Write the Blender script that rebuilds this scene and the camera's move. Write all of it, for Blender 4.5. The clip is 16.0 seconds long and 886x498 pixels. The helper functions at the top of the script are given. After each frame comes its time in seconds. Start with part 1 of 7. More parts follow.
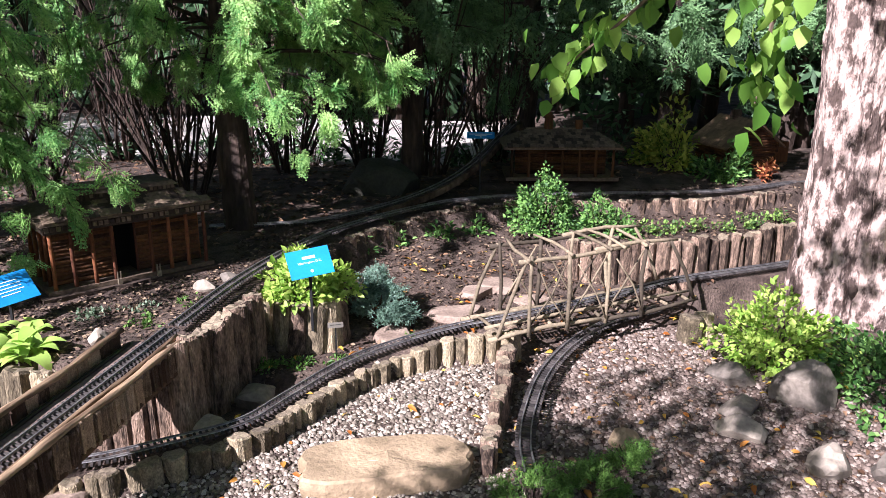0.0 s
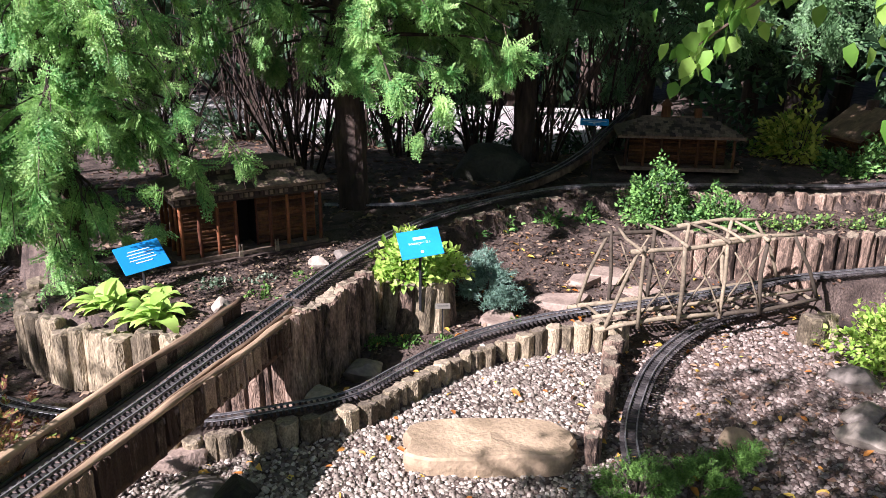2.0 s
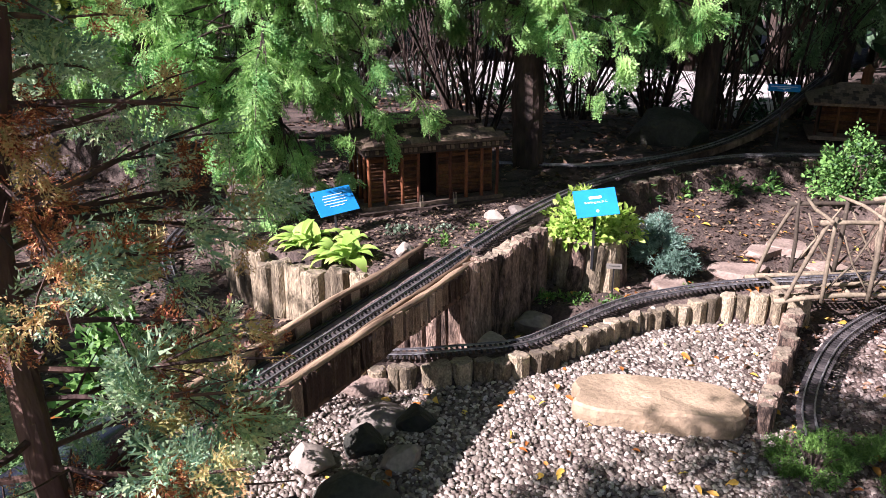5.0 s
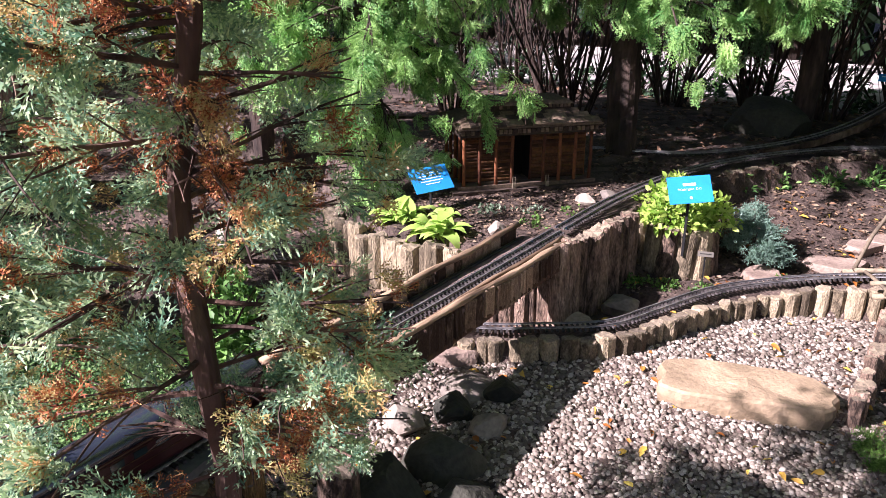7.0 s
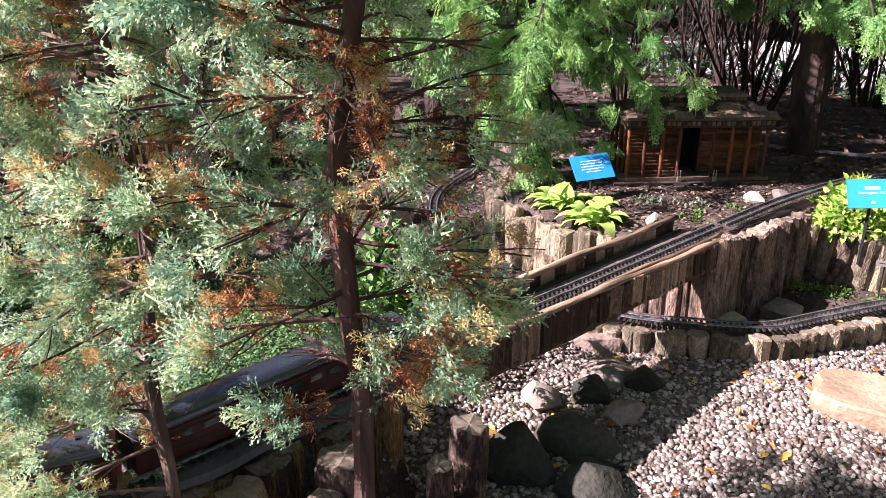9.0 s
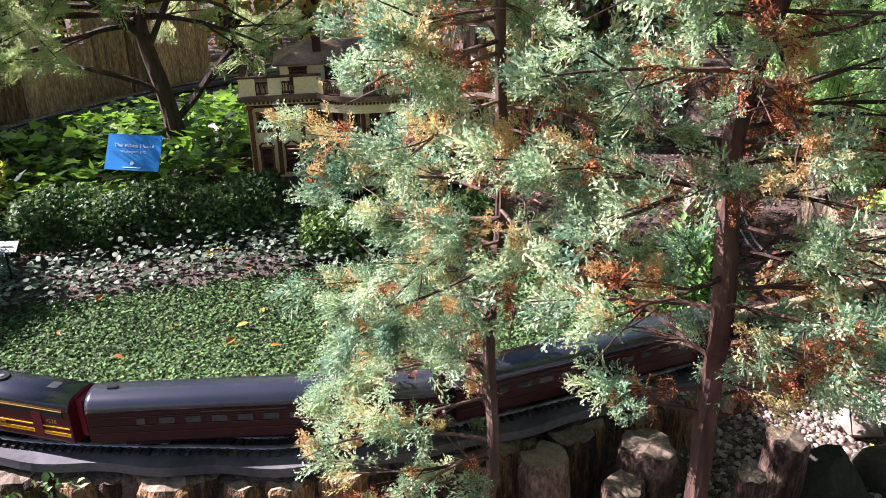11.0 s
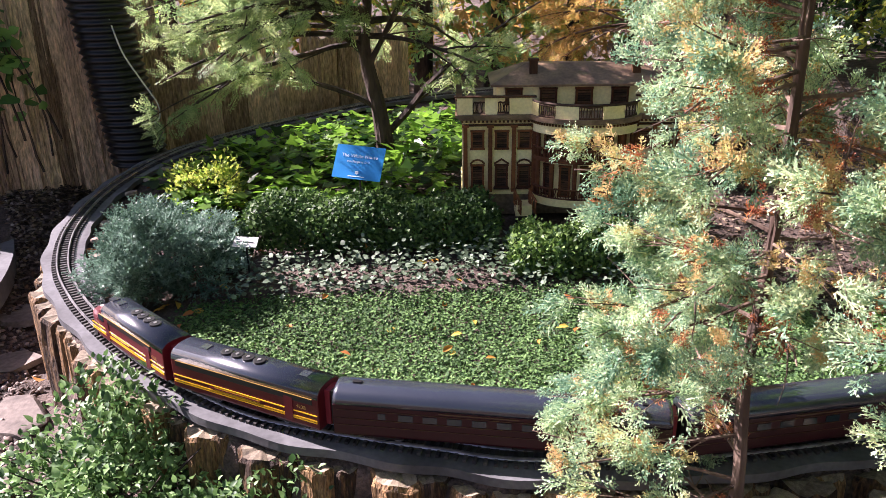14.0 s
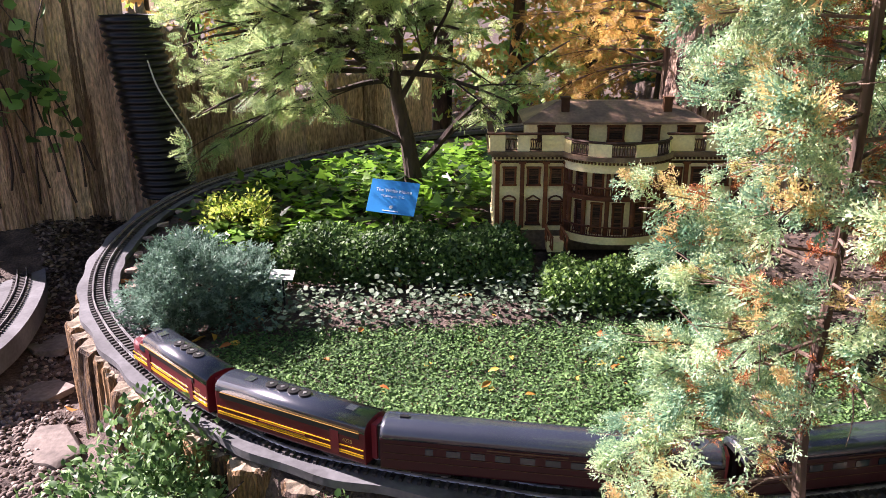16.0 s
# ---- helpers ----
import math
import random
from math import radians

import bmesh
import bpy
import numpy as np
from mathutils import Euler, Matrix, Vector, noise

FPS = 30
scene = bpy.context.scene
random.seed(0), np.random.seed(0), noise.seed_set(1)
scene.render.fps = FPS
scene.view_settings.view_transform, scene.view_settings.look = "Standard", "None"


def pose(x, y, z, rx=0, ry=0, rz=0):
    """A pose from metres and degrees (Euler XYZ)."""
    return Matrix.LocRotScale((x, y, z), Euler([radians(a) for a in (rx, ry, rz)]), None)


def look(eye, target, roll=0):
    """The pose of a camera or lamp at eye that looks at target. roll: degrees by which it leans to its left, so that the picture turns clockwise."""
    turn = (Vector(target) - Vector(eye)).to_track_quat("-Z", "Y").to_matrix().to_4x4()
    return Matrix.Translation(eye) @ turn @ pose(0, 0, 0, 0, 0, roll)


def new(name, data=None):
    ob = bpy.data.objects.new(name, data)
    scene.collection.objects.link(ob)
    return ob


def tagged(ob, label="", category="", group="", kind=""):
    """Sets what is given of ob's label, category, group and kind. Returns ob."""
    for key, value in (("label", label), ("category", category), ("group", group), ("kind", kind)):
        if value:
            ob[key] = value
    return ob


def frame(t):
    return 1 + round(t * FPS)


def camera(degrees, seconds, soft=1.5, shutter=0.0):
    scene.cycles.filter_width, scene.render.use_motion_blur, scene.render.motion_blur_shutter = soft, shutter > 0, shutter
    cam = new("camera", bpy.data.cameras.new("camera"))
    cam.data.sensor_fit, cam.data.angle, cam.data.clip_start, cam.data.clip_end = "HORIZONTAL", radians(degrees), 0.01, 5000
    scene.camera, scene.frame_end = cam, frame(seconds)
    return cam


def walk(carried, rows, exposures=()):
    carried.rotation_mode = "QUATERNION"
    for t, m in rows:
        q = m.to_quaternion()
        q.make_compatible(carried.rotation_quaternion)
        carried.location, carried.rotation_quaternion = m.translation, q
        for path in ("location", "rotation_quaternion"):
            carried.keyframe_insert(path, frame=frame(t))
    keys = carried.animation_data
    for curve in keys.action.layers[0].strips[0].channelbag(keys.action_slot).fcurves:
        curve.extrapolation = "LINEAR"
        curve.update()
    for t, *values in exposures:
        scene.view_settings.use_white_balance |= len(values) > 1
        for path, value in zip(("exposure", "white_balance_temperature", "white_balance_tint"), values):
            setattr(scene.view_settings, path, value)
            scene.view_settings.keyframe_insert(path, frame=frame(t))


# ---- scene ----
cam = camera(60.6, 16.0, soft=0.6)
METRES, EYE, TILT, LEAN, TURN = 1.1, 1.85, 0.0, 0.0, 8.0
ROWS = [
    (0.0, 0.0, 0.0, 0.0, 0.07, -16.19, -0.24),
    (0.5, -0.0036, 0.0013, -0.0013, 1.55, -16.45, -0.34),
    (1.0, -0.0119, -0.0006, -0.0073, 3.54, -16.67, -0.36),
    (1.5, -0.0203, -0.0086, -0.0097, 5.79, -16.9, -0.32),
    (2.0, -0.0276, -0.0128, -0.0147, 8.22, -17.17, -0.23),
    (2.5, -0.0305, -0.0238, -0.018, 10.75, -17.5, -0.16),
    (3.0, -0.0312, -0.0289, -0.0223, 13.26, -17.92, -0.08),
    (3.5, -0.042, -0.0354, -0.0308, 15.63, -18.42, -0.0),
    (4.0, -0.0641, -0.0644, -0.0325, 17.69, -18.97, 0.06),
    (6.5, -0.1211, -0.2671, -0.0288, 24.4, -20.58, 0.06),
    (7.0, -0.0986, -0.2787, -0.0241, 26.95, -20.89, -0.05),
    (7.5, -0.0518, -0.2904, -0.0274, 29.93, -21.1, -0.12),
    (8.0, -0.0177, -0.3123, -0.0351, 33.05, -21.23, -0.08),
    (8.5, 0.0017, -0.3307, -0.0372, 36.25, -21.26, 0.07),
    (9.0, 0.0124, -0.3399, -0.0397, 40.27, -21.42, 0.24),
    (9.5, -0.0061, -0.3498, -0.0478, 45.26, -21.79, 0.47),
    (10.0, -0.0506, -0.3873, -0.0487, 50.88, -22.24, 0.68),
    (12.5, -0.149, -0.5817, -0.0514, 70.5, -22.75, 1.0),
    (13.0, -0.1644, -0.6176, -0.0458, 71.98, -22.41, 0.97),
    (13.5, -0.1722, -0.6559, -0.0435, 72.75, -21.81, 0.92),
    (14.0, -0.1766, -0.6953, -0.0398, 72.99, -21.04, 0.83),
    (14.5, -0.1871, -0.7354, -0.0395, 73.01, -20.24, 0.68),
    (15.0, -0.1963, -0.7706, -0.0384, 73.09, -19.51, 0.51),
    (15.5, -0.1966, -0.7933, -0.0328, 73.36, -18.9, 0.36),
    (16.0, -0.1955, -0.7991, -0.0316, 73.81, -18.45, 0.37),
]
walk(cam, [(t, pose(0, 0, EYE, TILT, LEAN, TURN) @ pose(METRES * x, METRES * y, METRES * z, 90 + pitch, roll, yaw)) for t, x, y, z, yaw, pitch, roll in ROWS],
     exposures=[(0.0, 1.5, 5950, 25), (4.2, 1.52, 6000, 30), (9.0, 1.72, 6200, 36), (12.5, 1.88, 6300, 36), (16.0, 2.05, 6550, 36)])

# ---- daylight: a clear sky and the sun, high over the oval garden ----
SUN = Vector((-0.74, -1.15, 1.0)).normalized()
world = bpy.data.worlds.new("sky")
scene.world = world
world.use_nodes = True
_sky = world.node_tree.nodes.new("ShaderNodeTexSky")
_sky.sky_type, _sky.sun_disc = "NISHITA", False
_sky.sun_elevation = math.asin(SUN.z)
_sky.sun_rotation = math.atan2(SUN.x, SUN.y)
_bg = world.node_tree.nodes["Background"]
_bg.inputs["Strength"].default_value = 0.035
world.node_tree.links.new(_sky.outputs[0], _bg.inputs["Color"])
sun_data = bpy.data.lights.new("sun", "SUN")
sun_data.energy, sun_data.angle, sun_data.color = 5.0, radians(0.6), (1.0, 0.965, 0.91)
sun = new("sun", sun_data)
sun.matrix_world = look(SUN * 40, (0, 0, 0))
scene.view_settings.exposure = 0.0

# ---- materials ----
def lin(h):
    """Linear colour from a hex string of the real surface colour."""
    c = [int(h[i:i + 2], 16) / 255 for i in (0, 2, 4)]
    return tuple((v / 12.92 if v <= 0.04045 else ((v + 0.055) / 1.055) ** 2.4) for v in c) + (1.0,)


def mat(name, c1, c2, scale=6.0, rough=0.85, bump=0.3, metal=0.0, fine=70.0, isl=0.0, obj=0.0, glow_through=0.0, stretch=(1, 1, 1), grain=0.35, coat=0.0, c3=None, spec=0.4, hard=0.17, deep=0.004, detail=4, edge=0.5):
    """Two-scale noise colours (c1 to c2, flecks of c3), value changes per island or object, fine relief."""
    m = bpy.data.materials.new(name)
    m.use_nodes = True
    nt = m.node_tree
    N, L = nt.nodes, nt.links
    bsdf, out = N["Principled BSDF"], N["Material Output"]
    co = N.new("ShaderNodeTexCoord")
    info = N.new("ShaderNodeObjectInfo")
    add = N.new("ShaderNodeVectorMath"); add.operation = "MULTIPLY_ADD"
    add.inputs[1].default_value = (1, 1, 1)
    off = N.new("ShaderNodeMath"); off.operation = "MULTIPLY"; off.inputs[1].default_value = 37.0
    L.new(info.outputs["Random"], off.inputs[0])
    L.new(co.outputs["Object"], add.inputs[0])
    L.new(off.outputs[0], add.inputs[2])
    mp = N.new("ShaderNodeMapping"); mp.inputs["Scale"].default_value = stretch
    L.new(add.outputs[0], mp.inputs["Vector"])
    n1 = N.new("ShaderNodeTexNoise"); n1.inputs["Scale"].default_value = scale; n1.inputs["Detail"].default_value = detail; n1.inputs["Roughness"].default_value = edge
    n2 = N.new("ShaderNodeTexNoise"); n2.inputs["Scale"].default_value = fine; n2.inputs["Detail"].default_value = 3
    L.new(mp.outputs[0], n1.inputs["Vector"]); L.new(mp.outputs[0], n2.inputs["Vector"])
    ramp = N.new("ShaderNodeValToRGB")
    ramp.color_ramp.elements[0].position, ramp.color_ramp.elements[1].position = 0.5 - hard, 0.5 + hard
    ramp.color_ramp.elements[0].color, ramp.color_ramp.elements[1].color = c1, c2
    if c3:
        e = ramp.color_ramp.elements.new(0.8); e.color = c3
    src = n1.outputs["Fac"]
    if isl:
        geo = N.new("ShaderNodeNewGeometry")
        mixf = N.new("ShaderNodeMix"); mixf.inputs[0].default_value = isl
        L.new(n1.outputs["Fac"], mixf.inputs[2]); L.new(geo.outputs["Random Per Island"], mixf.inputs[3])
        src = mixf.outputs[0]
    if obj:
        mixo = N.new("ShaderNodeMix"); mixo.inputs[0].default_value = obj
        L.new(src, mixo.inputs[2]); L.new(info.outputs["Random"], mixo.inputs[3])
        src = mixo.outputs[0]
    L.new(src, ramp.inputs[0])
    val = N.new("ShaderNodeMapRange"); val.inputs["From Min"].default_value, val.inputs["From Max"].default_value = 0.25, 0.75
    val.inputs["To Min"].default_value, val.inputs["To Max"].default_value = 1 - grain, 1 + grain
    L.new(n2.outputs["Fac"], val.inputs["Value"])
    hsv = N.new("ShaderNodeHueSaturation")
    L.new(ramp.outputs[0], hsv.inputs["Color"]); L.new(val.outputs[0], hsv.inputs["Value"])
    L.new(hsv.outputs[0], bsdf.inputs["Base Color"])
    bsdf.inputs["Roughness"].default_value, bsdf.inputs["Metallic"].default_value = rough, metal
    bsdf.inputs["Specular IOR Level"].default_value = spec
    if coat:
        bsdf.inputs["Coat Weight"].default_value = coat; bsdf.inputs["Coat Roughness"].default_value = 0.15
    if bump:
        b = N.new("ShaderNodeBump"); b.inputs["Strength"].default_value = bump; b.inputs["Distance"].default_value = deep
        L.new(n2.outputs["Fac"], b.inputs["Height"]); L.new(b.outputs[0], bsdf.inputs["Normal"])
    if glow_through:
        tr = N.new("ShaderNodeBsdfTranslucent"); mx = N.new("ShaderNodeMixShader"); mx.inputs[0].default_value = glow_through
        L.new(hsv.outputs[0], tr.inputs["Color"])
        L.new(bsdf.outputs[0], mx.inputs[1]); L.new(tr.outputs[0], mx.inputs[2]); L.new(mx.outputs[0], out.inputs["Surface"])
    return m


def plain(name, c, rough=0.5, metal=0.0, grain=0.08, coat=0.0, spec=0.4):
    return mat(name, c, tuple(v * 0.85 for v in c[:3]) + (1,), scale=9, rough=rough, bump=0.05, metal=metal, fine=140, grain=grain, coat=coat, spec=spec)


M_SOIL = mat("soil_mulch", lin("2e241e"), lin("62534a"), scale=7, fine=75, bump=1.0, grain=0.6, deep=0.012)
M_GRAVEL = mat("river_gravel", lin("6a6055"), lin("968b7e"), scale=40, fine=220, isl=0.85, grain=0.25, bump=0.15, c3=lin("bab0a2"))
M_GRAVEL_DULL = mat("mixed_gravel", lin("5a4c44"), lin("7e7067"), scale=40, fine=220, isl=0.85, grain=0.25, bump=0.15, c3=lin("978a80"))
M_ROCK = mat("field_rock", lin("6a625a"), lin("a39788"), scale=5, fine=45, bump=0.6, obj=0.4, grain=0.3)
M_PATHSTONE = mat("dull_path_stone", lin("564e48"), lin("82776e"), scale=6, fine=45, bump=0.7, grain=0.3)
# mossy olive, taken near black to carry the shade by the bridge
M_ROCK_DARK = mat("mossy_shade_darkened_rock", lin("24261f"), lin("444339"), scale=7, fine=45, bump=0.9, deep=0.01, obj=0.4, grain=0.3)
M_SLAB = mat("sandstone_slab", lin("86745c"), lin("ac967a"), scale=6, fine=50, bump=0.7, grain=0.2, deep=0.008)
M_FLAG = mat("flagstone", lin("7c6a5e"), lin("a39081"), scale=7, fine=60, bump=0.8, grain=0.3, deep=0.008)
M_LOG = mat("weathered_log_side", lin("30241c"), lin("947c6a"), scale=9, fine=40, bump=1.0, obj=0.25, detail=7, edge=0.62, stretch=(0.4, 0.4, 0.5), grain=0.6, c3=lin("c4ab98"), hard=0.12, deep=0.014)
M_LOGTOP = mat("cut_log_end", lin("62574a"), lin("9c8d76"), scale=10, fine=60, bump=0.5, obj=0.3, grain=0.3)
M_LOGROUND = mat("split_cedar_log", lin("544a3a"), lin("a8987c"), scale=9, fine=40, bump=1.0, obj=0.35, detail=7, edge=0.62, stretch=(0.4, 0.4, 0.45), grain=0.5, hard=0.13, deep=0.01, c3=lin("a89a84"))
M_PLANK = mat("weathered_plank", lin("4a362a"), lin("b0947a"), scale=10, fine=46, bump=1.0, obj=0.5, detail=7, edge=0.62, stretch=(0.45, 0.45, 0.4), grain=0.55, hard=0.13, deep=0.01, c3=lin("bda48e"))
M_CAP = mat("worn_cap_rail", lin("54402f"), lin("a88e72"), scale=16, fine=60, bump=1.0, stretch=(1, 0.12, 1), grain=0.4, hard=0.13, deep=0.006)
M_DECK = mat("dusty_deck_board", lin("5c4b44"), lin("84736b"), scale=12, fine=60, bump=0.6, obj=0.15, grain=0.35)
M_STICK = mat("peeled_branch", lin("463d32"), lin("8c7e68"), scale=12, fine=60, bump=0.5, obj=0.5, grain=0.35)
M_STICK_DARK = mat("bark_twig", lin("3a2a20"), lin("6b4c38"), scale=12, fine=60, bump=0.5, obj=0.5, grain=0.35)
M_RAIL = mat("weathered_brass_rail", lin("7c7a7c"), lin("b4b2b2"), scale=20, rough=0.36, metal=0.7, bump=0.1, grain=0.2)
M_TIE = mat("brown_plastic_tie", lin("2b2828"), lin("4c4745"), scale=20, rough=0.6, obj=0.5, bump=0.2, grain=0.3)
M_BED = mat("grey_composite_board", lin("464648"), lin("67686a"), scale=5, rough=0.8, fine=50, bump=0.3, grain=0.2)
M_BARK = mat("ridged_tree_bark", lin("4a3a31"), lin("857061"), scale=7, fine=30, bump=1.0, stretch=(1, 1, 0.2), grain=0.6, deep=0.015, hard=0.12)
M_BARK_PALE = mat("pale_flaky_bark", lin("4e403a"), lin("b8a298"), scale=12, fine=46, bump=1.0, stretch=(1, 1, 0.42), grain=0.45, c3=lin("cdb8ae"), hard=0.05, deep=0.02, detail=9, edge=0.72)
M_BARK_RED = mat("furrowed_red_bark", lin("44302a"), lin("967e6c"), scale=13, fine=40, bump=1.0, stretch=(1, 1, 0.12), grain=0.5, c3=lin("b8a292"), hard=0.07, deep=0.03, detail=8, edge=0.68)
M_BARK_JUNIPER = mat("shaggy_juniper_bark", lin("30211c"), lin("61493e"), scale=9, fine=38, bump=1.0, stretch=(1, 1, 0.18), grain=0.5, deep=0.012, hard=0.12)
M_BARK_DARK = mat("dark_bark", lin("2c231e"), lin("4d3e35"), scale=8, fine=34, bump=1.0, stretch=(1, 1, 0.25), grain=0.6, deep=0.012, hard=0.13)
M_FENCE = mat("rough_cedar_fence_slab", lin("826852"), lin("d8ba9a"), scale=9, fine=38, bump=1.0, obj=0.3, detail=8, edge=0.68, stretch=(0.5, 0.5, 0.7), grain=0.6, c3=lin("dcc09c"), hard=0.15, deep=0.03)
LEAF = dict(scale=3.0, rough=0.55, bump=0.0, isl=0.6, grain=0.1, fine=20)
JUNI = dict(hard=0.11, scale=7.0, rough=0.5, bump=0.0, isl=0.25, grain=0.1, fine=30)
SCALE = dict(hard=0.14, scale=5.0, rough=0.5, bump=0.0, isl=0.2, grain=0.15, fine=40)
M_JUNIPER = mat("blue_juniper_spray", lin("6a9478"), lin("c6dcac"), glow_through=0.42, **JUNI, c3=lin("f0e4b4"))
M_JUNIPER_GOLD = mat("yellowed_juniper_spray", lin("b0ae6c"), lin("dcb884"), glow_through=0.4, **JUNI, c3=lin("e8a470"))
# darker copy of the cedar colour, shade of the far woods painted in
M_DEEPCEDAR = mat("shade_painted_cedar_spray", lin("4a6c46"), lin("84aa74"), glow_through=0.38, **SCALE)
M_LAWN = mat("groundcover_pointed_leaf", lin("34542c"), lin("6a8e50"), scale=6, rough=0.8, bump=0.0, isl=0.7, grain=0.1, fine=20, glow_through=0.15)
M_JUNIPER_BROWN = mat("dead_juniper_spray", lin("8a4a32"), lin("c07a4c"), glow_through=0.3, **LEAF, c3=lin("dcb070"))
M_RUST = mat("rust_and_green_leaf", lin("5c3428"), lin("8a6a3c"), glow_through=0.35, **LEAF, c3=lin("7c9a48"))
M_CEDAR = mat("cedar_spray", lin("5c9450"), lin("b2d884"), glow_through=0.4, **SCALE, c3=lin("e2eea0"))
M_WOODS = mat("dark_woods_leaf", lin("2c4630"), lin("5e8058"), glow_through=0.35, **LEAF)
M_AUTUMN = mat("autumn_conifer_spray", lin("a88a44"), lin("e4b46c"), glow_through=0.5, **LEAF, c3=lin("a8b060"))
M_GOLD = mat("yellow_green_leaf", lin("7c9a3c"), lin("d0d464"), glow_through=0.5, **LEAF)
M_LIME = mat("lime_leaf", lin("7ba23c"), lin("c2d970"), glow_through=0.4, **LEAF)
M_HANG = mat("translucent_heart_leaf", lin("5c8c34"), lin("a4c860"), glow_through=0.5, **LEAF)
M_HOSTA = mat("hosta_leaf", lin("78a640"), lin("c0dc74"), glow_through=0.35, **LEAF)
M_IVY = mat("ivy_leaf", lin("1c3c18"), lin("82b43a"), scale=3.0, rough=0.38, bump=0.0, isl=0.6, grain=0.1, fine=20, glow_through=0.45, spec=0.6)
M_BOX = mat("boxwood_leaf", lin("2c4a24"), lin("5f7e42"), glow_through=0.25, **LEAF)
M_BOXPALE = mat("lighter_boxwood_leaf", lin("34542a"), lin("7fa050"), glow_through=0.25, **LEAF)
M_SILVER = mat("silver_leaf", lin("465a42"), lin("7e9078"), glow_through=0.2, **LEAF)
M_BLUE = mat("blue_grey_needles", lin("4a6656"), lin("8cab98"), glow_through=0.25, **SCALE)
M_COVER = mat("groundcover_leaf", lin("426a2a"), lin("729848"), glow_through=0.3, **LEAF)
M_STUMP = mat("orange_brown_stump", lin("33241a"), lin("8c6c48"), scale=11, fine=44, bump=1.0, obj=0.3, hard=0.13, deep=0.014, detail=7, edge=0.62, stretch=(0.5, 0.5, 0.35), grain=0.6, c3=lin("b49468"))
M_DEEP = mat("deep_green_leaf", lin("3c5e34"), lin("84a868"), glow_through=0.25, **LEAF)
M_SHRUB = mat("green_shrub_leaf", lin("38602e"), lin("7ca858"), glow_through=0.3, **LEAF)
M_FALLEN = mat("fallen_leaf", lin("a8642c"), lin("d8b04c"), glow_through=0.2, **LEAF, c3=lin("e0c860"))
M_SIGN = plain("blue_sign_face", lin("1f8fd6"), rough=0.35)
M_SIGNTEXT = plain("white_lettering", lin("e8f2f8"), rough=0.5)
M_METAL = plain("black_painted_steel", lin("1c1c1e"), rough=0.5)
M_MAROON = plain("maroon_train_paint", lin("5c1820"), rough=0.4, coat=0.1, spec=0.3)
M_MAROON_CAR = plain("dark_maroon_car_paint", lin("300b12"), rough=0.3, coat=0.2, spec=0.3)
M_ROOF = plain("black_train_roof", lin("2c313b"), rough=0.24, coat=0.9, spec=0.8)
M_YELLOW = plain("yellow_train_stripe", lin("e0a81e"), rough=0.3, coat=0.4)
M_RED = plain("red_diaphragm", lin("8c3038"), rough=0.5)
M_BLACK = plain("black_plastic", lin("121212"), rough=0.5)
M_WINDOW = plain("train_window", lin("2a3a3e"), rough=0.08, spec=0.8)
M_GOLDPAINT = plain("gold_lettering", lin("b08a4a"), rough=0.4)
M_LINE = plain("dull_gold_line", lin("5c4630"), rough=0.5)
M_CREAM = mat("cream_painted_wall", lin("e2d092"), lin("f2e6b8"), scale=6, fine=80, bump=0.25, grain=0.12, rough=0.7)
M_ROOFTIN = mat("rusty_brown_roof", lin("5d4a3c"), lin("8e755c"), scale=7, fine=60, bump=0.4, grain=0.3, rough=0.55)
M_DARKWOOD = mat("dark_stained_wood", lin("3a2416"), lin("6a4527"), scale=10, fine=60, bump=0.5, obj=0.3, stretch=(1, 1, 0.2), grain=0.35)
M_BARKTILE = mat("bark_shingle", lin("352a24"), lin("71604f"), scale=8, fine=50, bump=0.8, obj=0.6, grain=0.45)
M_REDWOOD = mat("red_brown_branch", lin("4a2818"), lin("7c4a2a"), scale=10, fine=60, bump=0.5, obj=0.4, grain=0.3)
# near-black stands in for unlit interiors, window recesses and gaps between logs
M_VOID = plain("interior_shade_black", lin("0d0a08"), rough=0.9)
M_PIPE = plain("black_corrugated_pipe", lin("17191b"), rough=0.35)
M_CABLE = plain("white_cable", lin("c8c8c0"), rough=0.5)
M_PAVE = mat("pale_pavement", lin("948d88"), lin("bab4ae"), scale=2, fine=40, bump=0.2, grain=0.12)

# ---- building tools ----


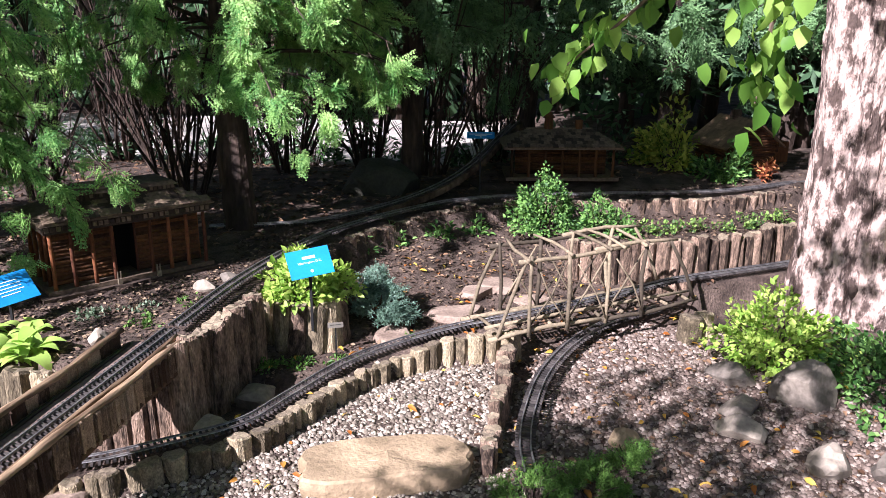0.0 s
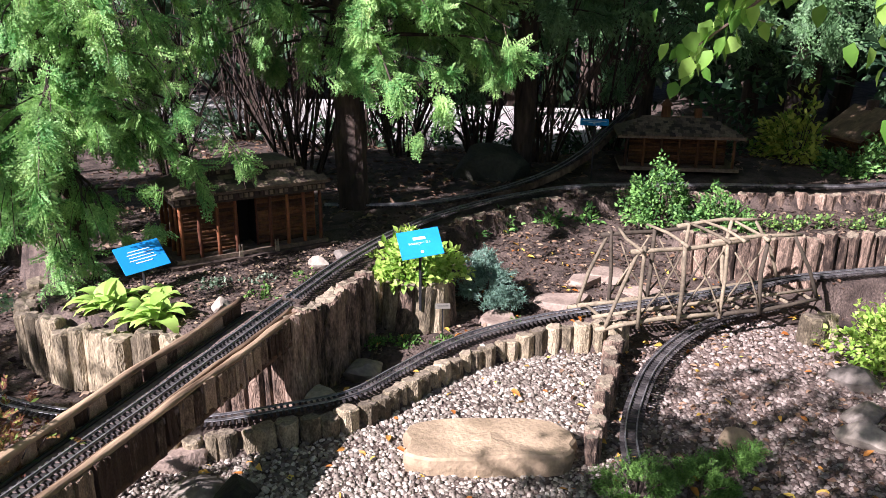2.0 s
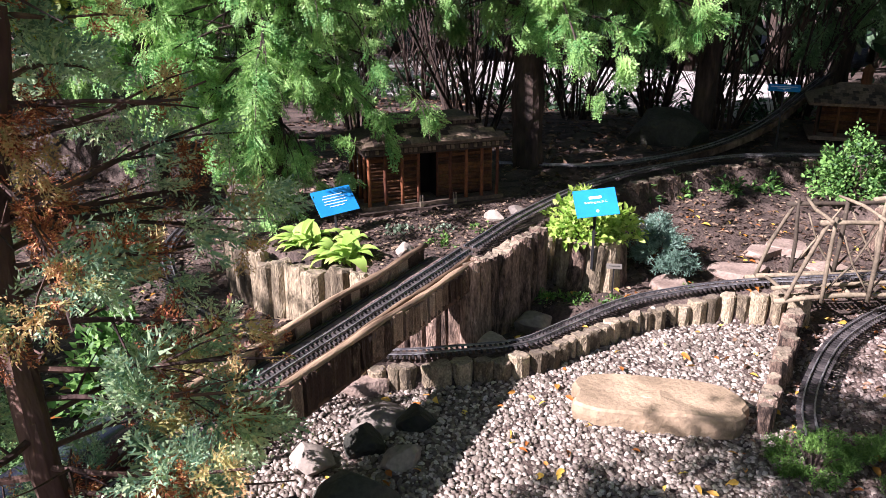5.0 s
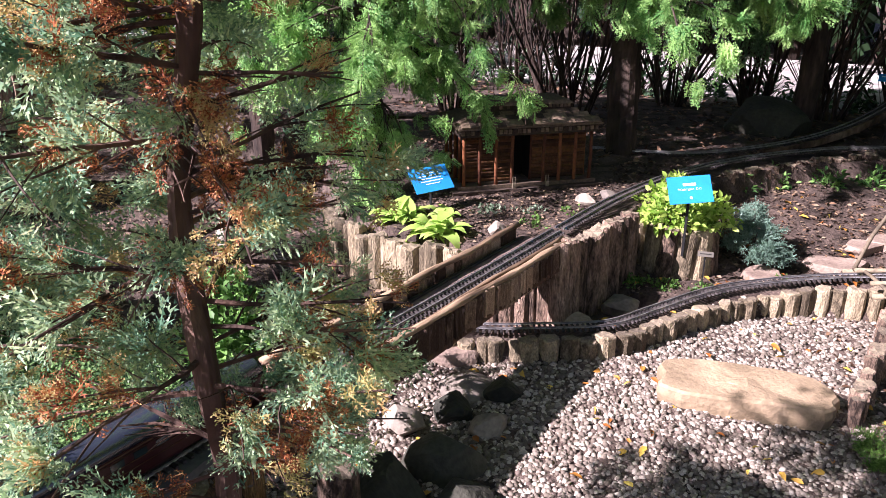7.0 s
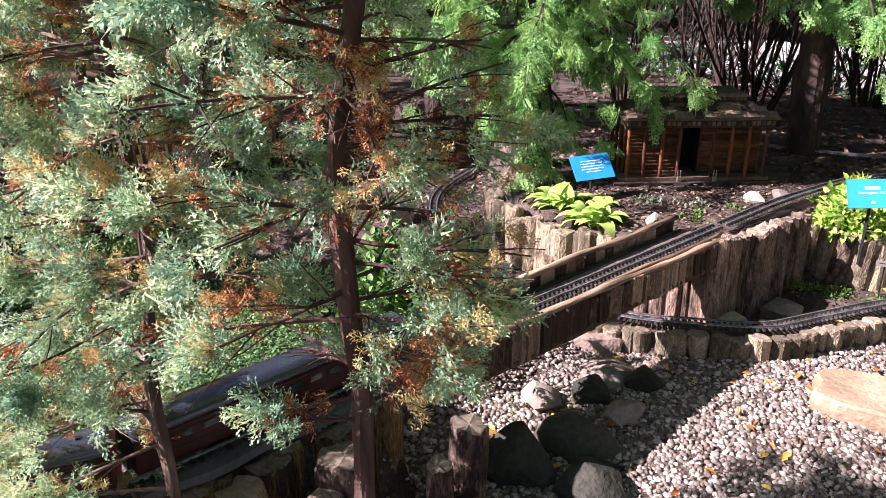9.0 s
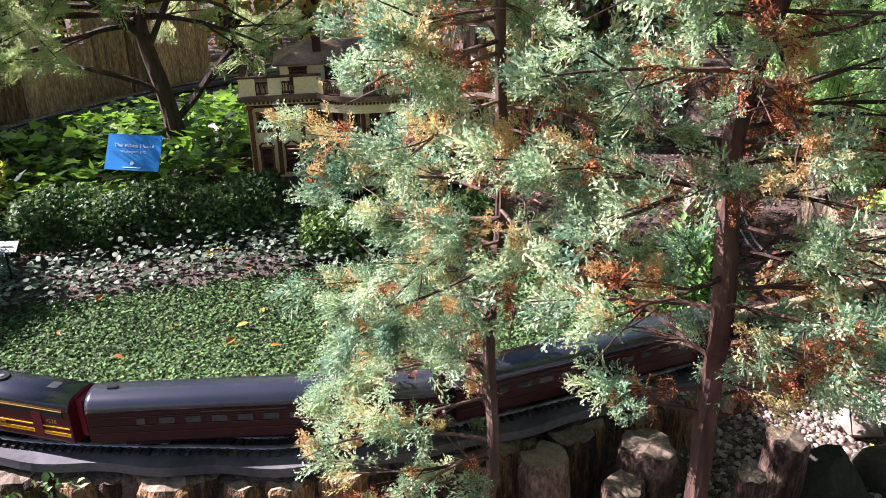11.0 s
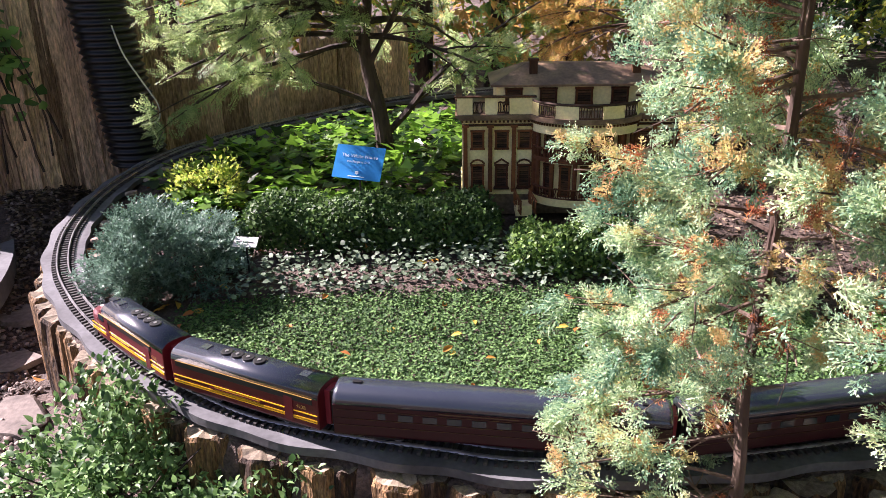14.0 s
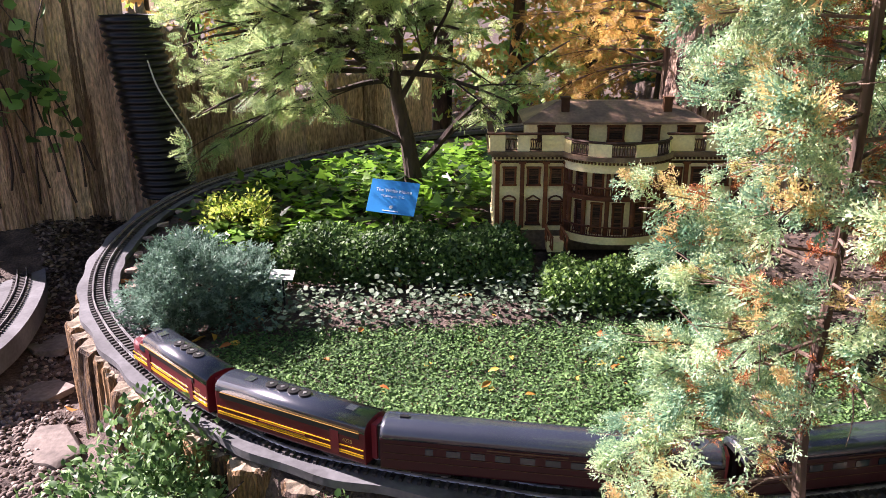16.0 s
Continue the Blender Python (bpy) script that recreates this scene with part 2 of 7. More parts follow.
class Build:
    """Collects corners and faces for one mesh."""

    def __init__(self):
        self.v, self.f, self.m = [], [], []

    def add(self, verts, faces, slot=0):
        k = len(self.v)
        self.v.extend([tuple(p) for p in verts])
        self.f.extend([tuple(i + k for i in fa) for fa in faces])
        self.m.extend([slot] * len(faces))
        return self

    def box(self, c, s, rz=0.0, slot=0, taper=1.0, rx=0.0):
        x, y, z = s[0] / 2, s[1] / 2, s[2] / 2
        pts = [(-x, -y, -z), (x, -y, -z), (x, y, -z), (-x, y, -z), (-x * taper, -y * taper, z), (x * taper, -y * taper, z), (x * taper, y * taper, z), (-x * taper, y * taper, z)]
        m = Matrix.Translation(c) @ Matrix.Rotation(rz, 4, "Z") @ Matrix.Rotation(rx, 4, "X")
        self.add([m @ Vector(p) for p in pts], [(0, 3, 2, 1), (4, 5, 6, 7), (0, 1, 5, 4), (1, 2, 6, 5), (2, 3, 7, 6), (3, 0, 4, 7)], slot)
        return self

    def tube(self, path, radii, n=6, cap=True, slot=0, flat=1.0):
        path = [Vector(p) for p in path]
        if not hasattr(radii, "__len__"):
            radii = [radii] * len(path)
        k = len(self.v)
        up = Vector((0.013, 0.021, 1.0))
        for i, p in enumerate(path):
            d = (path[min(i + 1, len(path) - 1)] - path[max(i - 1, 0)]).normalized()
            if abs(d.dot(up.normalized())) > 0.98:
                a = d.cross(Vector((1, 0, 0))).normalized()
            else:
                a = d.cross(up).normalized()
            b = a.cross(d)
            for j in range(n):
                w = 2 * math.pi * j / n
                self.v.append(tuple(p + a * (math.cos(w) * radii[i]) + b * (math.sin(w) * radii[i] * flat)))
        for i in range(len(path) - 1):
            for j in range(n):
                self.f.append((k + i * n + j, k + i * n + (j + 1) % n, k + (i + 1) * n + (j + 1) % n, k + (i + 1) * n + j)); self.m.append(slot)
        if cap:
            self.f.append(tuple(k + j for j in range(n))[::-1]); self.m.append(slot)
            self.f.append(tuple(k + (len(path) - 1) * n + j for j in range(n))); self.m.append(slot)
        return self

    def loft(self, rings, cap=True, slot=0, closed=True):
        n, k = len(rings[0]), len(self.v)
        for r in rings:
            self.v.extend([tuple(p) for p in r])
        for i in range(len(rings) - 1):
            for j in range(n if closed else n - 1):
                self.f.append((k + i * n + j, k + i * n + (j + 1) % n, k + (i + 1) * n + (j + 1) % n, k + (i + 1) * n + j)); self.m.append(slot)
        if cap:
            self.f.append(tuple(k + j for j in range(n))[::-1]); self.m.append(slot)
            self.f.append(tuple(k + (len(rings) - 1) * n + j for j in range(n))); self.m.append(slot)
        return self

    def data(self, name, mats, smooth=False):
        me = bpy.data.meshes.new(name)
        me.from_pydata(self.v, [], self.f)
        for m in (mats if isinstance(mats, (list, tuple)) else [mats]):
            me.materials.append(m)
        me.polygons.foreach_set("material_index", self.m)
        if smooth:
            me.polygons.foreach_set("use_smooth", [True] * len(self.f))
        me.update()
        return me


def part(name, b, material, parent=None, label="", smooth=False):
    """Links one mesh as a part of its thing (or as a thing, with no parent)."""
    ob = new(name, b if isinstance(b, bpy.types.Mesh) else b.data(name, material, smooth))
    if parent:
        ob.parent = parent
    return tagged(ob, label)


def thing(name, label, category, group="", kind="", at=(0, 0, 0), rz=0.0):
    ob = new(name)
    ob.location, ob.rotation_euler[2] = at, rz
    ob.empty_display_size = 0.05
    return tagged(ob, label, category, group, kind)


def catmull(pts, step):
    """An even, smooth line through points."""
    P = [Vector(p) for p in pts]
    P = [P[0] * 2 - P[1]] + P + [P[-1] * 2 - P[-2]]
    fine = []
    for i in range(1, len(P) - 2):
        for k in range(24):
            t = k / 24
            a, b, c, d = P[i - 1], P[i], P[i + 1], P[i + 2]
            fine.append(0.5 * ((2 * b) + (c - a) * t + (2 * a - 5 * b + 4 * c - d) * t * t + (3 * b - a - 3 * c + d) * t ** 3))
    fine.append(P[-2])
    out, left = [fine[0]], step
    for a, b in zip(fine, fine[1:]):
        seg = (b - a).length
        while seg >= left > 0:
            a = a + (b - a).normalized() * left
            out.append(a)
            seg = (b - a).length
            left = step
        left -= seg
    return out


def side(path, i):
    d = path[min(i + 1, len(path) - 1)] - path[max(i - 1, 0)]
    return Vector((d.y, -d.x, 0)).normalized()


def shift(path, off, dz=0.0):
    return [p + side(path, i) * off + Vector((0, 0, dz)) for i, p in enumerate(path)]


def arrays_mesh(name, V, F, mats, slots=None, smooth=False):
    """A mesh from numpy corners (n, 3) and faces (m, k)."""
    me = bpy.data.meshes.new(name)
    k = F.shape[1]
    me.vertices.add(len(V)); me.vertices.foreach_set("co", V.astype(np.float32).ravel())
    me.loops.add(F.size); me.loops.foreach_set("vertex_index", F.astype(np.int32).ravel())
    me.polygons.add(len(F)); me.polygons.foreach_set("loop_start", np.arange(0, F.size, k, dtype=np.int32))
    for m in (mats if isinstance(mats, (list, tuple)) else [mats]):
        me.materials.append(m)
    if slots is not None:
        me.polygons.foreach_set("material_index", slots.astype(np.int32))
    if smooth:
        me.polygons.foreach_set("use_smooth", np.ones(len(F), dtype=bool))
    me.update(calc_edges=True)
    return me


def unit(a):
    return a / np.maximum(np.linalg.norm(a, axis=-1, keepdims=True), 1e-9)


def scatter(tv, tf, pos, ax, nrm, size, flat=None):
    """Copies of a small pattern (tv, tf) at pos, its x along ax and its z near nrm, as one set of arrays."""
    pos, ax, nrm = np.asarray(pos, float), unit(np.asarray(ax, float)), np.asarray(nrm, float)
    bi = unit(np.cross(nrm, ax)); nz = np.cross(ax, bi)
    size = np.broadcast_to(np.asarray(size, float), (len(pos),))
    V = pos[:, None, :] + size[:, None, None] * (tv[None, :, 0, None] * ax[:, None] + tv[None, :, 1, None] * bi[:, None] + tv[None, :, 2, None] * nz[:, None])
    F = tf[None] + (np.arange(len(pos)) * len(tv))[:, None, None]
    return V.reshape(-1, 3), F.reshape(-1, tf.shape[1])


def joined(sets):
    V, F, k = [], [], 0
    for v, f in sets:
        V.append(v); F.append(f + k); k += len(v)
    return np.concatenate(V), np.concatenate(F)


def frond(pairs=6, width=0.42, thick=0.075, droop=0.18, seed=1):
    """A feathery spray: a stem with side sprigs, length 1 along x."""
    r = np.random.default_rng(seed)
    v, f = [], []

    def blade(a, b, w):
        a, b = np.array(a), np.array(b)
        d = b - a
        n = np.array([-d[1], d[0], 0]); n = n / (np.linalg.norm(n) + 1e-9) * w
        mid = a + d * 0.45
        k = len(v)
        v.extend([a, mid + n + [0, 0, 0.02], b, mid - n - [0, 0, 0.02]])
        f.extend([(k, k + 1, k + 2), (k, k + 2, k + 3)])

    def bend(x):
        return -droop * x * x
    blade((0, 0, 0), (1, 0, bend(1)), thick * 0.7)
    for i in range(pairs):
        x = 0.12 + 0.78 * i / (pairs - 1)
        l = width * (1 - 0.65 * x) * r.uniform(0.8, 1.2)
        for s in (-1, 1):
            blade((x, 0, bend(x)), (x + l * 0.75, s * l * 0.8, bend(x) - 0.12 * l + r.uniform(-0.05, 0.05)), thick * r.uniform(0.8, 1.2))
    return np.array(v, float), np.array(f)


def leaf(width=0.45, fold=0.12, droop=0.15):
    """A pointed, slightly folded leaf, length 1 along x."""
    v = np.array([(0, 0, 0), (0.3, width * 0.48, fold), (0.3, 0, 0), (0.3, -width * 0.48, fold), (0.65, width * 0.4, fold - droop * 0.4), (0.65, 0, -droop * 0.4), (0.65, -width * 0.4, fold - droop * 0.4), (1, 0, -droop)], float)
    f = np.array([(0, 2, 1), (0, 3, 2), (1, 2, 5), (1, 5, 4), (2, 3, 6), (2, 6, 5), (4, 5, 7), (5, 6, 7)])
    return v, f


def plume(pairs=7, width=0.5, thick=0.03, droop=0.2, seed=1, subs=3, flat=0.06):
    """A feathery spray: side shoots that each carry small alternating shoots; length 1 along x."""
    r = np.random.default_rng(seed)
    v, f = [], []

    def blade(a, b, w):
        d = b - a
        n = np.array([-d[1], d[0], r.uniform(-0.5, 0.5) * np.hypot(d[0], d[1])])
        n = n / (np.linalg.norm(n) + 1e-9) * w
        k = len(v)
        v.extend([a + d * 0.2 + n, b, a + d * 0.2 - n])
        f.append((k, k + 1, k + 2))
    z = lambda x: -droop * x * x
    blade(np.array((-0.25, 0, 0.0)), np.array((1.05, 0, z(1.05))), thick * 0.8)
    for i in range(pairs):
        for s in (-1, 1):
            x = 0.02 + 0.9 * (i + 0.25 * s) / (pairs - 1)
            l = width * (1 - 0.62 * max(x, 0)) * r.uniform(0.75, 1.25)
            p = np.array((x, 0, z(x)))
            q = p + np.array((l * 0.78, s * l * 0.66, -0.1 * l + r.normal(0, flat)))
            blade(p - (q - p) * 0.15, q, thick)
            for j in range(subs):
                g = 0.3 + 0.55 * j / max(1, subs - 1)
                m = p + (q - p) * g
                o = 1 if j % 2 else -1
                e = l * (0.5 - 0.25 * g) * r.uniform(0.8, 1.2)
                blade(m, m + np.array((e * (0.85 if o > 0 else 0.45), s * e * (0.2 if o > 0 else 0.95), r.normal(0, flat))), thick * 0.85)
    return np.array(v, float), np.array(f)


def scale_fan(sides=7, subs=4, spread=0.44, thick=0.03, droop=0.3, seed=1):
    """A flat fan of scale-leaved twigs, as on cedars: alternate side shoots, each with short side twigs; length 1 along x."""
    r = np.random.default_rng(seed)
    v, f = [], []

    def blade(a, b, w):
        d = b - a
        n = np.array([-d[1], d[0], r.uniform(-0.5, 0.5) * np.hypot(d[0], d[1])])
        n = n / (np.linalg.norm(n) + 1e-9) * w
        k = len(v)
        v.extend([a + d * 0.3 + n, b, a + d * 0.3 - n])
        f.append((k, k + 1, k + 2))
    z = lambda x: -droop * x * x
    blade(np.array((-0.2, 0, 0.0)), np.array((1.04, 0, z(1.04))), thick * 0.6)
    for i in range(sides):
        for s in (-1, 1):
            x = 0.02 + 0.88 * (i + 0.25 + 0.25 * s) / sides
            l = spread * (1 - 0.62 * x) * min(1, 0.55 + 1.8 * x) * r.uniform(0.8, 1.2)
            a0 = r.uniform(0.55, 0.8)
            p = np.array((x, 0, z(x)))
            q = p + l * np.array((math.cos(a0), s * math.sin(a0), -0.18 + r.normal(0, 0.08)))
            blade(p, q, thick * 0.8)
            for j in range(subs):
                g = 0.25 + 0.6 * j / max(1, subs - 1)
                o = 1 if j % 2 else -1
                a1 = s * a0 + o * r.uniform(0.5, 0.8)
                m = p + (q - p) * g
                e = l * (0.52 - 0.26 * g) * r.uniform(0.8, 1.2)
                blade(m, m + e * np.array((math.cos(a1), math.sin(a1), -0.12 + r.normal(0, 0.1))), thick)
    return np.array(v, float), np.array(f)


def puff(shoots=13, subs=4, spread=0.46, thick=0.03, rise=0.15, seed=1):
    """A soft juniper shoot: scale-leaved twigs all round a curved stem; length 1 along x."""
    r = np.random.default_rng(seed)
    v, f = [], []

    def blade(a, b, w):
        d = b - a
        n = np.cross(d, r.normal(0, 1, 3) + [0, 0, 1.2])
        n = n / (np.linalg.norm(n) + 1e-9) * w
        k = len(v)
        v.extend([a + d * 0.35 + n, b, a + d * 0.35 - n])
        f.append((k, k + 1, k + 2))
    z = lambda x: rise * x * x
    blade(np.array((-0.25, 0, 0.0)), np.array((1.05, 0, z(1.05))), thick * 0.8)
    for i in range(shoots):
        x = 0.03 + 0.88 * i / shoots
        w = i * 2.4
        l = spread * (1 - 0.6 * x) * min(1, 0.6 + 1.5 * x) * r.uniform(0.8, 1.2)
        d = np.array((0.78, 0.66 * math.cos(w), 0.42 * math.sin(w) + 0.12))
        p = np.array((x, 0, z(x)))
        q = p + l * d
        blade(p, q, thick)
        for j in range(subs):
            g = 0.2 + 0.65 * j / max(1, subs - 1)
            m = p + (q - p) * g
            e = l * (0.55 - 0.28 * g) * r.uniform(0.8, 1.2)
            t = d + (0.75 if j % 2 else -0.75) * np.cross(d, (0.0, 0.1, 1.0)) + r.normal(0, 0.25, 3)
            blade(m, m + e * t / np.linalg.norm(t), thick * 0.95)
    return np.array(v, float), np.array(f)


def lobed_leaf():
    """A five-lobed ivy leaf, length about 1 along x."""
    out = [(0.0, 0.0), (-0.08, 0.26), (0.18, 0.3), (0.3, 0.52), (0.5, 0.26), (1.0, 0.0), (0.5, -0.26), (0.3, -0.52), (0.18, -0.3), (-0.08, -0.26)]
    v = [(0.32, 0, 0.0)] + [(x, y, 0.10 * abs(y) - 0.10 * max(0, x - 0.5)) for x, y in out]
    f = [(0, i, i % 10 + 1) for i in range(1, 11)]
    return np.array(v, float), np.array(f)


def arch_leaf(width=0.4, arc=1.5, n=6, fold=0.1):
    """A broad leaf that rises and arches over, length about 1."""
    v, f, x, z = [], [], 0.0, 0.0
    for i in range(n + 1):
        t = i / n
        w = width * 0.5 * math.sin(math.pi * min(1, 0.06 + 0.94 * t ** 0.75)) ** 0.8 if i < n else 0.004
        v += [(x, w, z + fold * w * 2), (x, 0, z), (x, -w, z + fold * w * 2)]
        a = 0.55 - arc * t
        x += math.cos(a) / n; z += math.sin(a) / n
    for i in range(n):
        k = 3 * i
        f += [(k, k + 1, k + 4), (k, k + 4, k + 3), (k + 1, k + 2, k + 5), (k + 1, k + 5, k + 4)]
    return np.array(v, float), np.array(f)


LEAF_T, ROUND_T = leaf(), leaf(0.85, 0.08, 0.1)
OVATE_T = leaf(0.62, 0.1, 0.2)
BIRCH_T = leaf(0.82, 0.08, 0.25)
SMALL_T = (np.array([(0, 0, 0), (0.5, 0.3, 0.06), (1, 0, -0.08), (0.5, -0.3, 0.06)], float), np.array([(0, 1, 2), (0, 2, 3)]))
SMALL_R = (np.array([(0, 0, 0), (0.45, 0.42, 0.08), (1, 0, -0.05), (0.45, -0.42, 0.08)], float), np.array([(0, 1, 2), (0, 2, 3)]))
FROND_A = frond()
FROND_C = frond(4, 0.6, 0.11, 0.2, 5)
PLUME_H = plume(6, 0.62, 0.036, 0.12, 6, 2, 0.03)
FAN_CEDAR, FAN_HEM = scale_fan(7, 3, 0.46, 0.042, 0.35, 3), scale_fan(7, 3, 0.5, 0.026, 0.12, 8)
FAN_FAR = scale_fan(4, 2, 0.55, 0.07, 0.35, 5)
PUFF_J, PUFF_S = puff(12, 3, 0.52, 0.037, 0.2, 4), puff(6, 2, 0.62, 0.085, 0.1, 9)
IVY_T = lobed_leaf()
CLUMP = frond(2, 0.7, 0.16, 0.2, 5)


# ---- lines of the railway (metres) ----
MAIN = catmull([(3.4, 8.0, 0.5), (2.36, 7.34, 0.5), (1.5, 6.76, 0.5), (0.6, 6.5, 0.5), (-0.15, 6.3, 0.5), (-0.66, 6.07, 0.5), (-1.06, 5.64, 0.5), (-1.39, 5.07, 0.5), (-1.585, 4.5, 0.5), (-1.685, 3.8, 0.5),
                (-1.705, 3.17, 0.5), (-1.71, 2.65, 0.5), (-1.715, 2.1, 0.5), (-1.725, 1.6, 0.5), (-1.73, 1.0, 0.5), (-1.715, 0.5, 0.5), (-1.725, 0.1, 0.5), (-1.795, -0.31, 0.5), (-1.88, -0.52, 0.5), (-1.98, -0.75, 0.5),
                (-2.12, -1.02, 0.5), (-2.27, -1.2, 0.5), (-2.5, -1.43, 0.505), (-2.83, -1.67, 0.51), (-3.15, -1.86, 0.52), (-3.5, -2.005, 0.535), (-3.94, -2.07, 0.57), (-4.46, -2.0, 0.62), (-5.0, -1.78, 0.66), (-5.34, -1.46, 0.69),
                (-5.66, -1.08, 0.71), (-6.2, -0.42, 0.72), (-6.5, 0.15, 0.72), (-6.7, 0.9, 0.72)], 0.036)
LOW = catmull([(-4.3, 3.9, 0.15), (-4.04, 3.3, 0.15), (-3.71, 2.9, 0.15), (-3.12, 2.48, 0.15), (-2.74, 2.37, 0.15), (-2.3, 2.38, 0.15), (-1.85, 2.48, 0.15), (-1.55, 2.68, 0.15), (-1.31, 2.89, 0.15), (-1.19, 3.17, 0.15), (-1.01, 3.56, 0.16), (-0.77, 3.85, 0.17), (-0.48, 4.03, 0.205),
               (-0.17, 4.12, 0.25), (0.14, 4.27, 0.28), (0.45, 4.46, 0.3), (0.79, 4.73, 0.31), (1.14, 4.95, 0.31), (1.7, 5.28, 0.31), (2.3, 5.7, 0.31)], 0.036)
THIRD = catmull([(-0.02, 2.75, 0.1), (-0.05, 2.97, 0.1), (-0.04, 3.28, 0.1), (0.03, 3.72, 0.1), (0.2, 4.17, 0.1), (0.42, 4.5, 0.1), (0.8, 4.85, 0.1)], 0.036)
FAR = catmull([(-2.4, 5.0, 0.47), (-1.75, 5.25, 0.47), (-1.3, 5.75, 0.49), (-0.95, 6.3, 0.55), (-0.7, 6.85, 0.66), (-0.5, 7.5, 0.82), (-0.35, 8.1, 0.92)], 0.036)
SIDE = catmull([(-5.3, -3.2, 0.3), (-4.88, -2.9, 0.3), (-4.35, -2.68, 0.3), (-3.8, -2.58, 0.3), (-3.4, -2.6, 0.3), (-3.0, -2.75, 0.3)], 0.036)


def near_line(line, X, Y, every=3):
    """Distance from grid points to a line, and the line's height there."""
    P = np.array([tuple(p) for p in line[::every]])
    best, hz = np.full(X.shape, 1e9), np.zeros(X.shape)
    for x, y, z in P:
        d = (X - x) ** 2 + (Y - y) ** 2
        k = d < best
        best[k], hz[k] = d[k], z
    return np.sqrt(best), hz


def inside(poly, X, Y):
    """Signed distance to a closed outline, positive inside."""
    d, ins = np.full(X.shape, 1e9), np.zeros(X.shape, bool)
    n = len(poly)
    for i in range(n):
        (x0, y0), (x1, y1) = poly[i], poly[(i + 1) % n]
        ex, ey = x1 - x0, y1 - y0
        t = np.clip(((X - x0) * ex + (Y - y0) * ey) / (ex * ex + ey * ey + 1e-12), 0, 1)
        d = np.minimum(d, np.hypot(X - x0 - t * ex, Y - y0 - t * ey))
        c = (y0 > Y) != (y1 > Y)
        with np.errstate(divide="ignore", invalid="ignore"):
            ins ^= c & (X < ex * (Y - y0) / (ey if ey else 1e-12) + x0)
    return np.where(ins, d, -d)


def ease(d, w):
    t = np.clip(d / w + 0.5, 0, 1)
    return t * t * (3 - 2 * t)


def xy(line, off=0.0):
    return [(p.x, p.y) for p in shift(line, off)]


iS = min(range(len(MAIN)), key=lambda i: (MAIN[i] - Vector((-1.73, 0.95, 0.5))).length)
iE = len(MAIN) - 1
OVAL_LINE = MAIN[iS:iE]
OVAL_OUT = xy(OVAL_LINE, -0.115)[::6]
OVAL_AREA = OVAL_OUT + [(-9, 1.6), (-9, 3.0), (-4.6, 2.0), (-3.2, 1.5), (-2.2, 1.15)]
HOUSE_AREA = [(-1.64, 2.98), (-1.62, 3.3), (-1.56, 3.8), (-1.42, 4.4), (-1.22, 5.0), (-0.92, 5.5), (-0.55, 5.87), (-0.1, 6.1), (0.6, 6.3), (1.5, 6.55), (2.4, 7.1), (3.4, 7.7), (30, 16), (30, 40), (-30, 40), (-30, 4), (-4.6, 4.2), (-3.3, 3.3), (-3.12, 2.92), (-2.74, 2.74), (-2.1, 2.76), (-1.9, 2.9)]
MID_AREA = [(0.25, 5.3), (0.85, 5.33), (1.3, 5.55), (2.0, 5.95), (3.0, 6.7), (3.2, 7.6), (1.5, 6.7), (0.4, 6.3), (-0.2, 6.0)]
PLANTER_BED = [(-1.56, 3.42), (-1.2, 3.42), (-0.85, 3.75), (-0.6, 4.1), (-0.8, 4.5), (-1.3, 4.5), (-1.6, 4.2)]
PATH_AREA = [(-2.2, -1.75), (-3.4, -2.35), (-4.0, -2.4), (-4.6, -2.35), (-5.3, -2.1), (-9, -2), (-9, -9), (-1.2, -9), (-1.4, -1.9)]


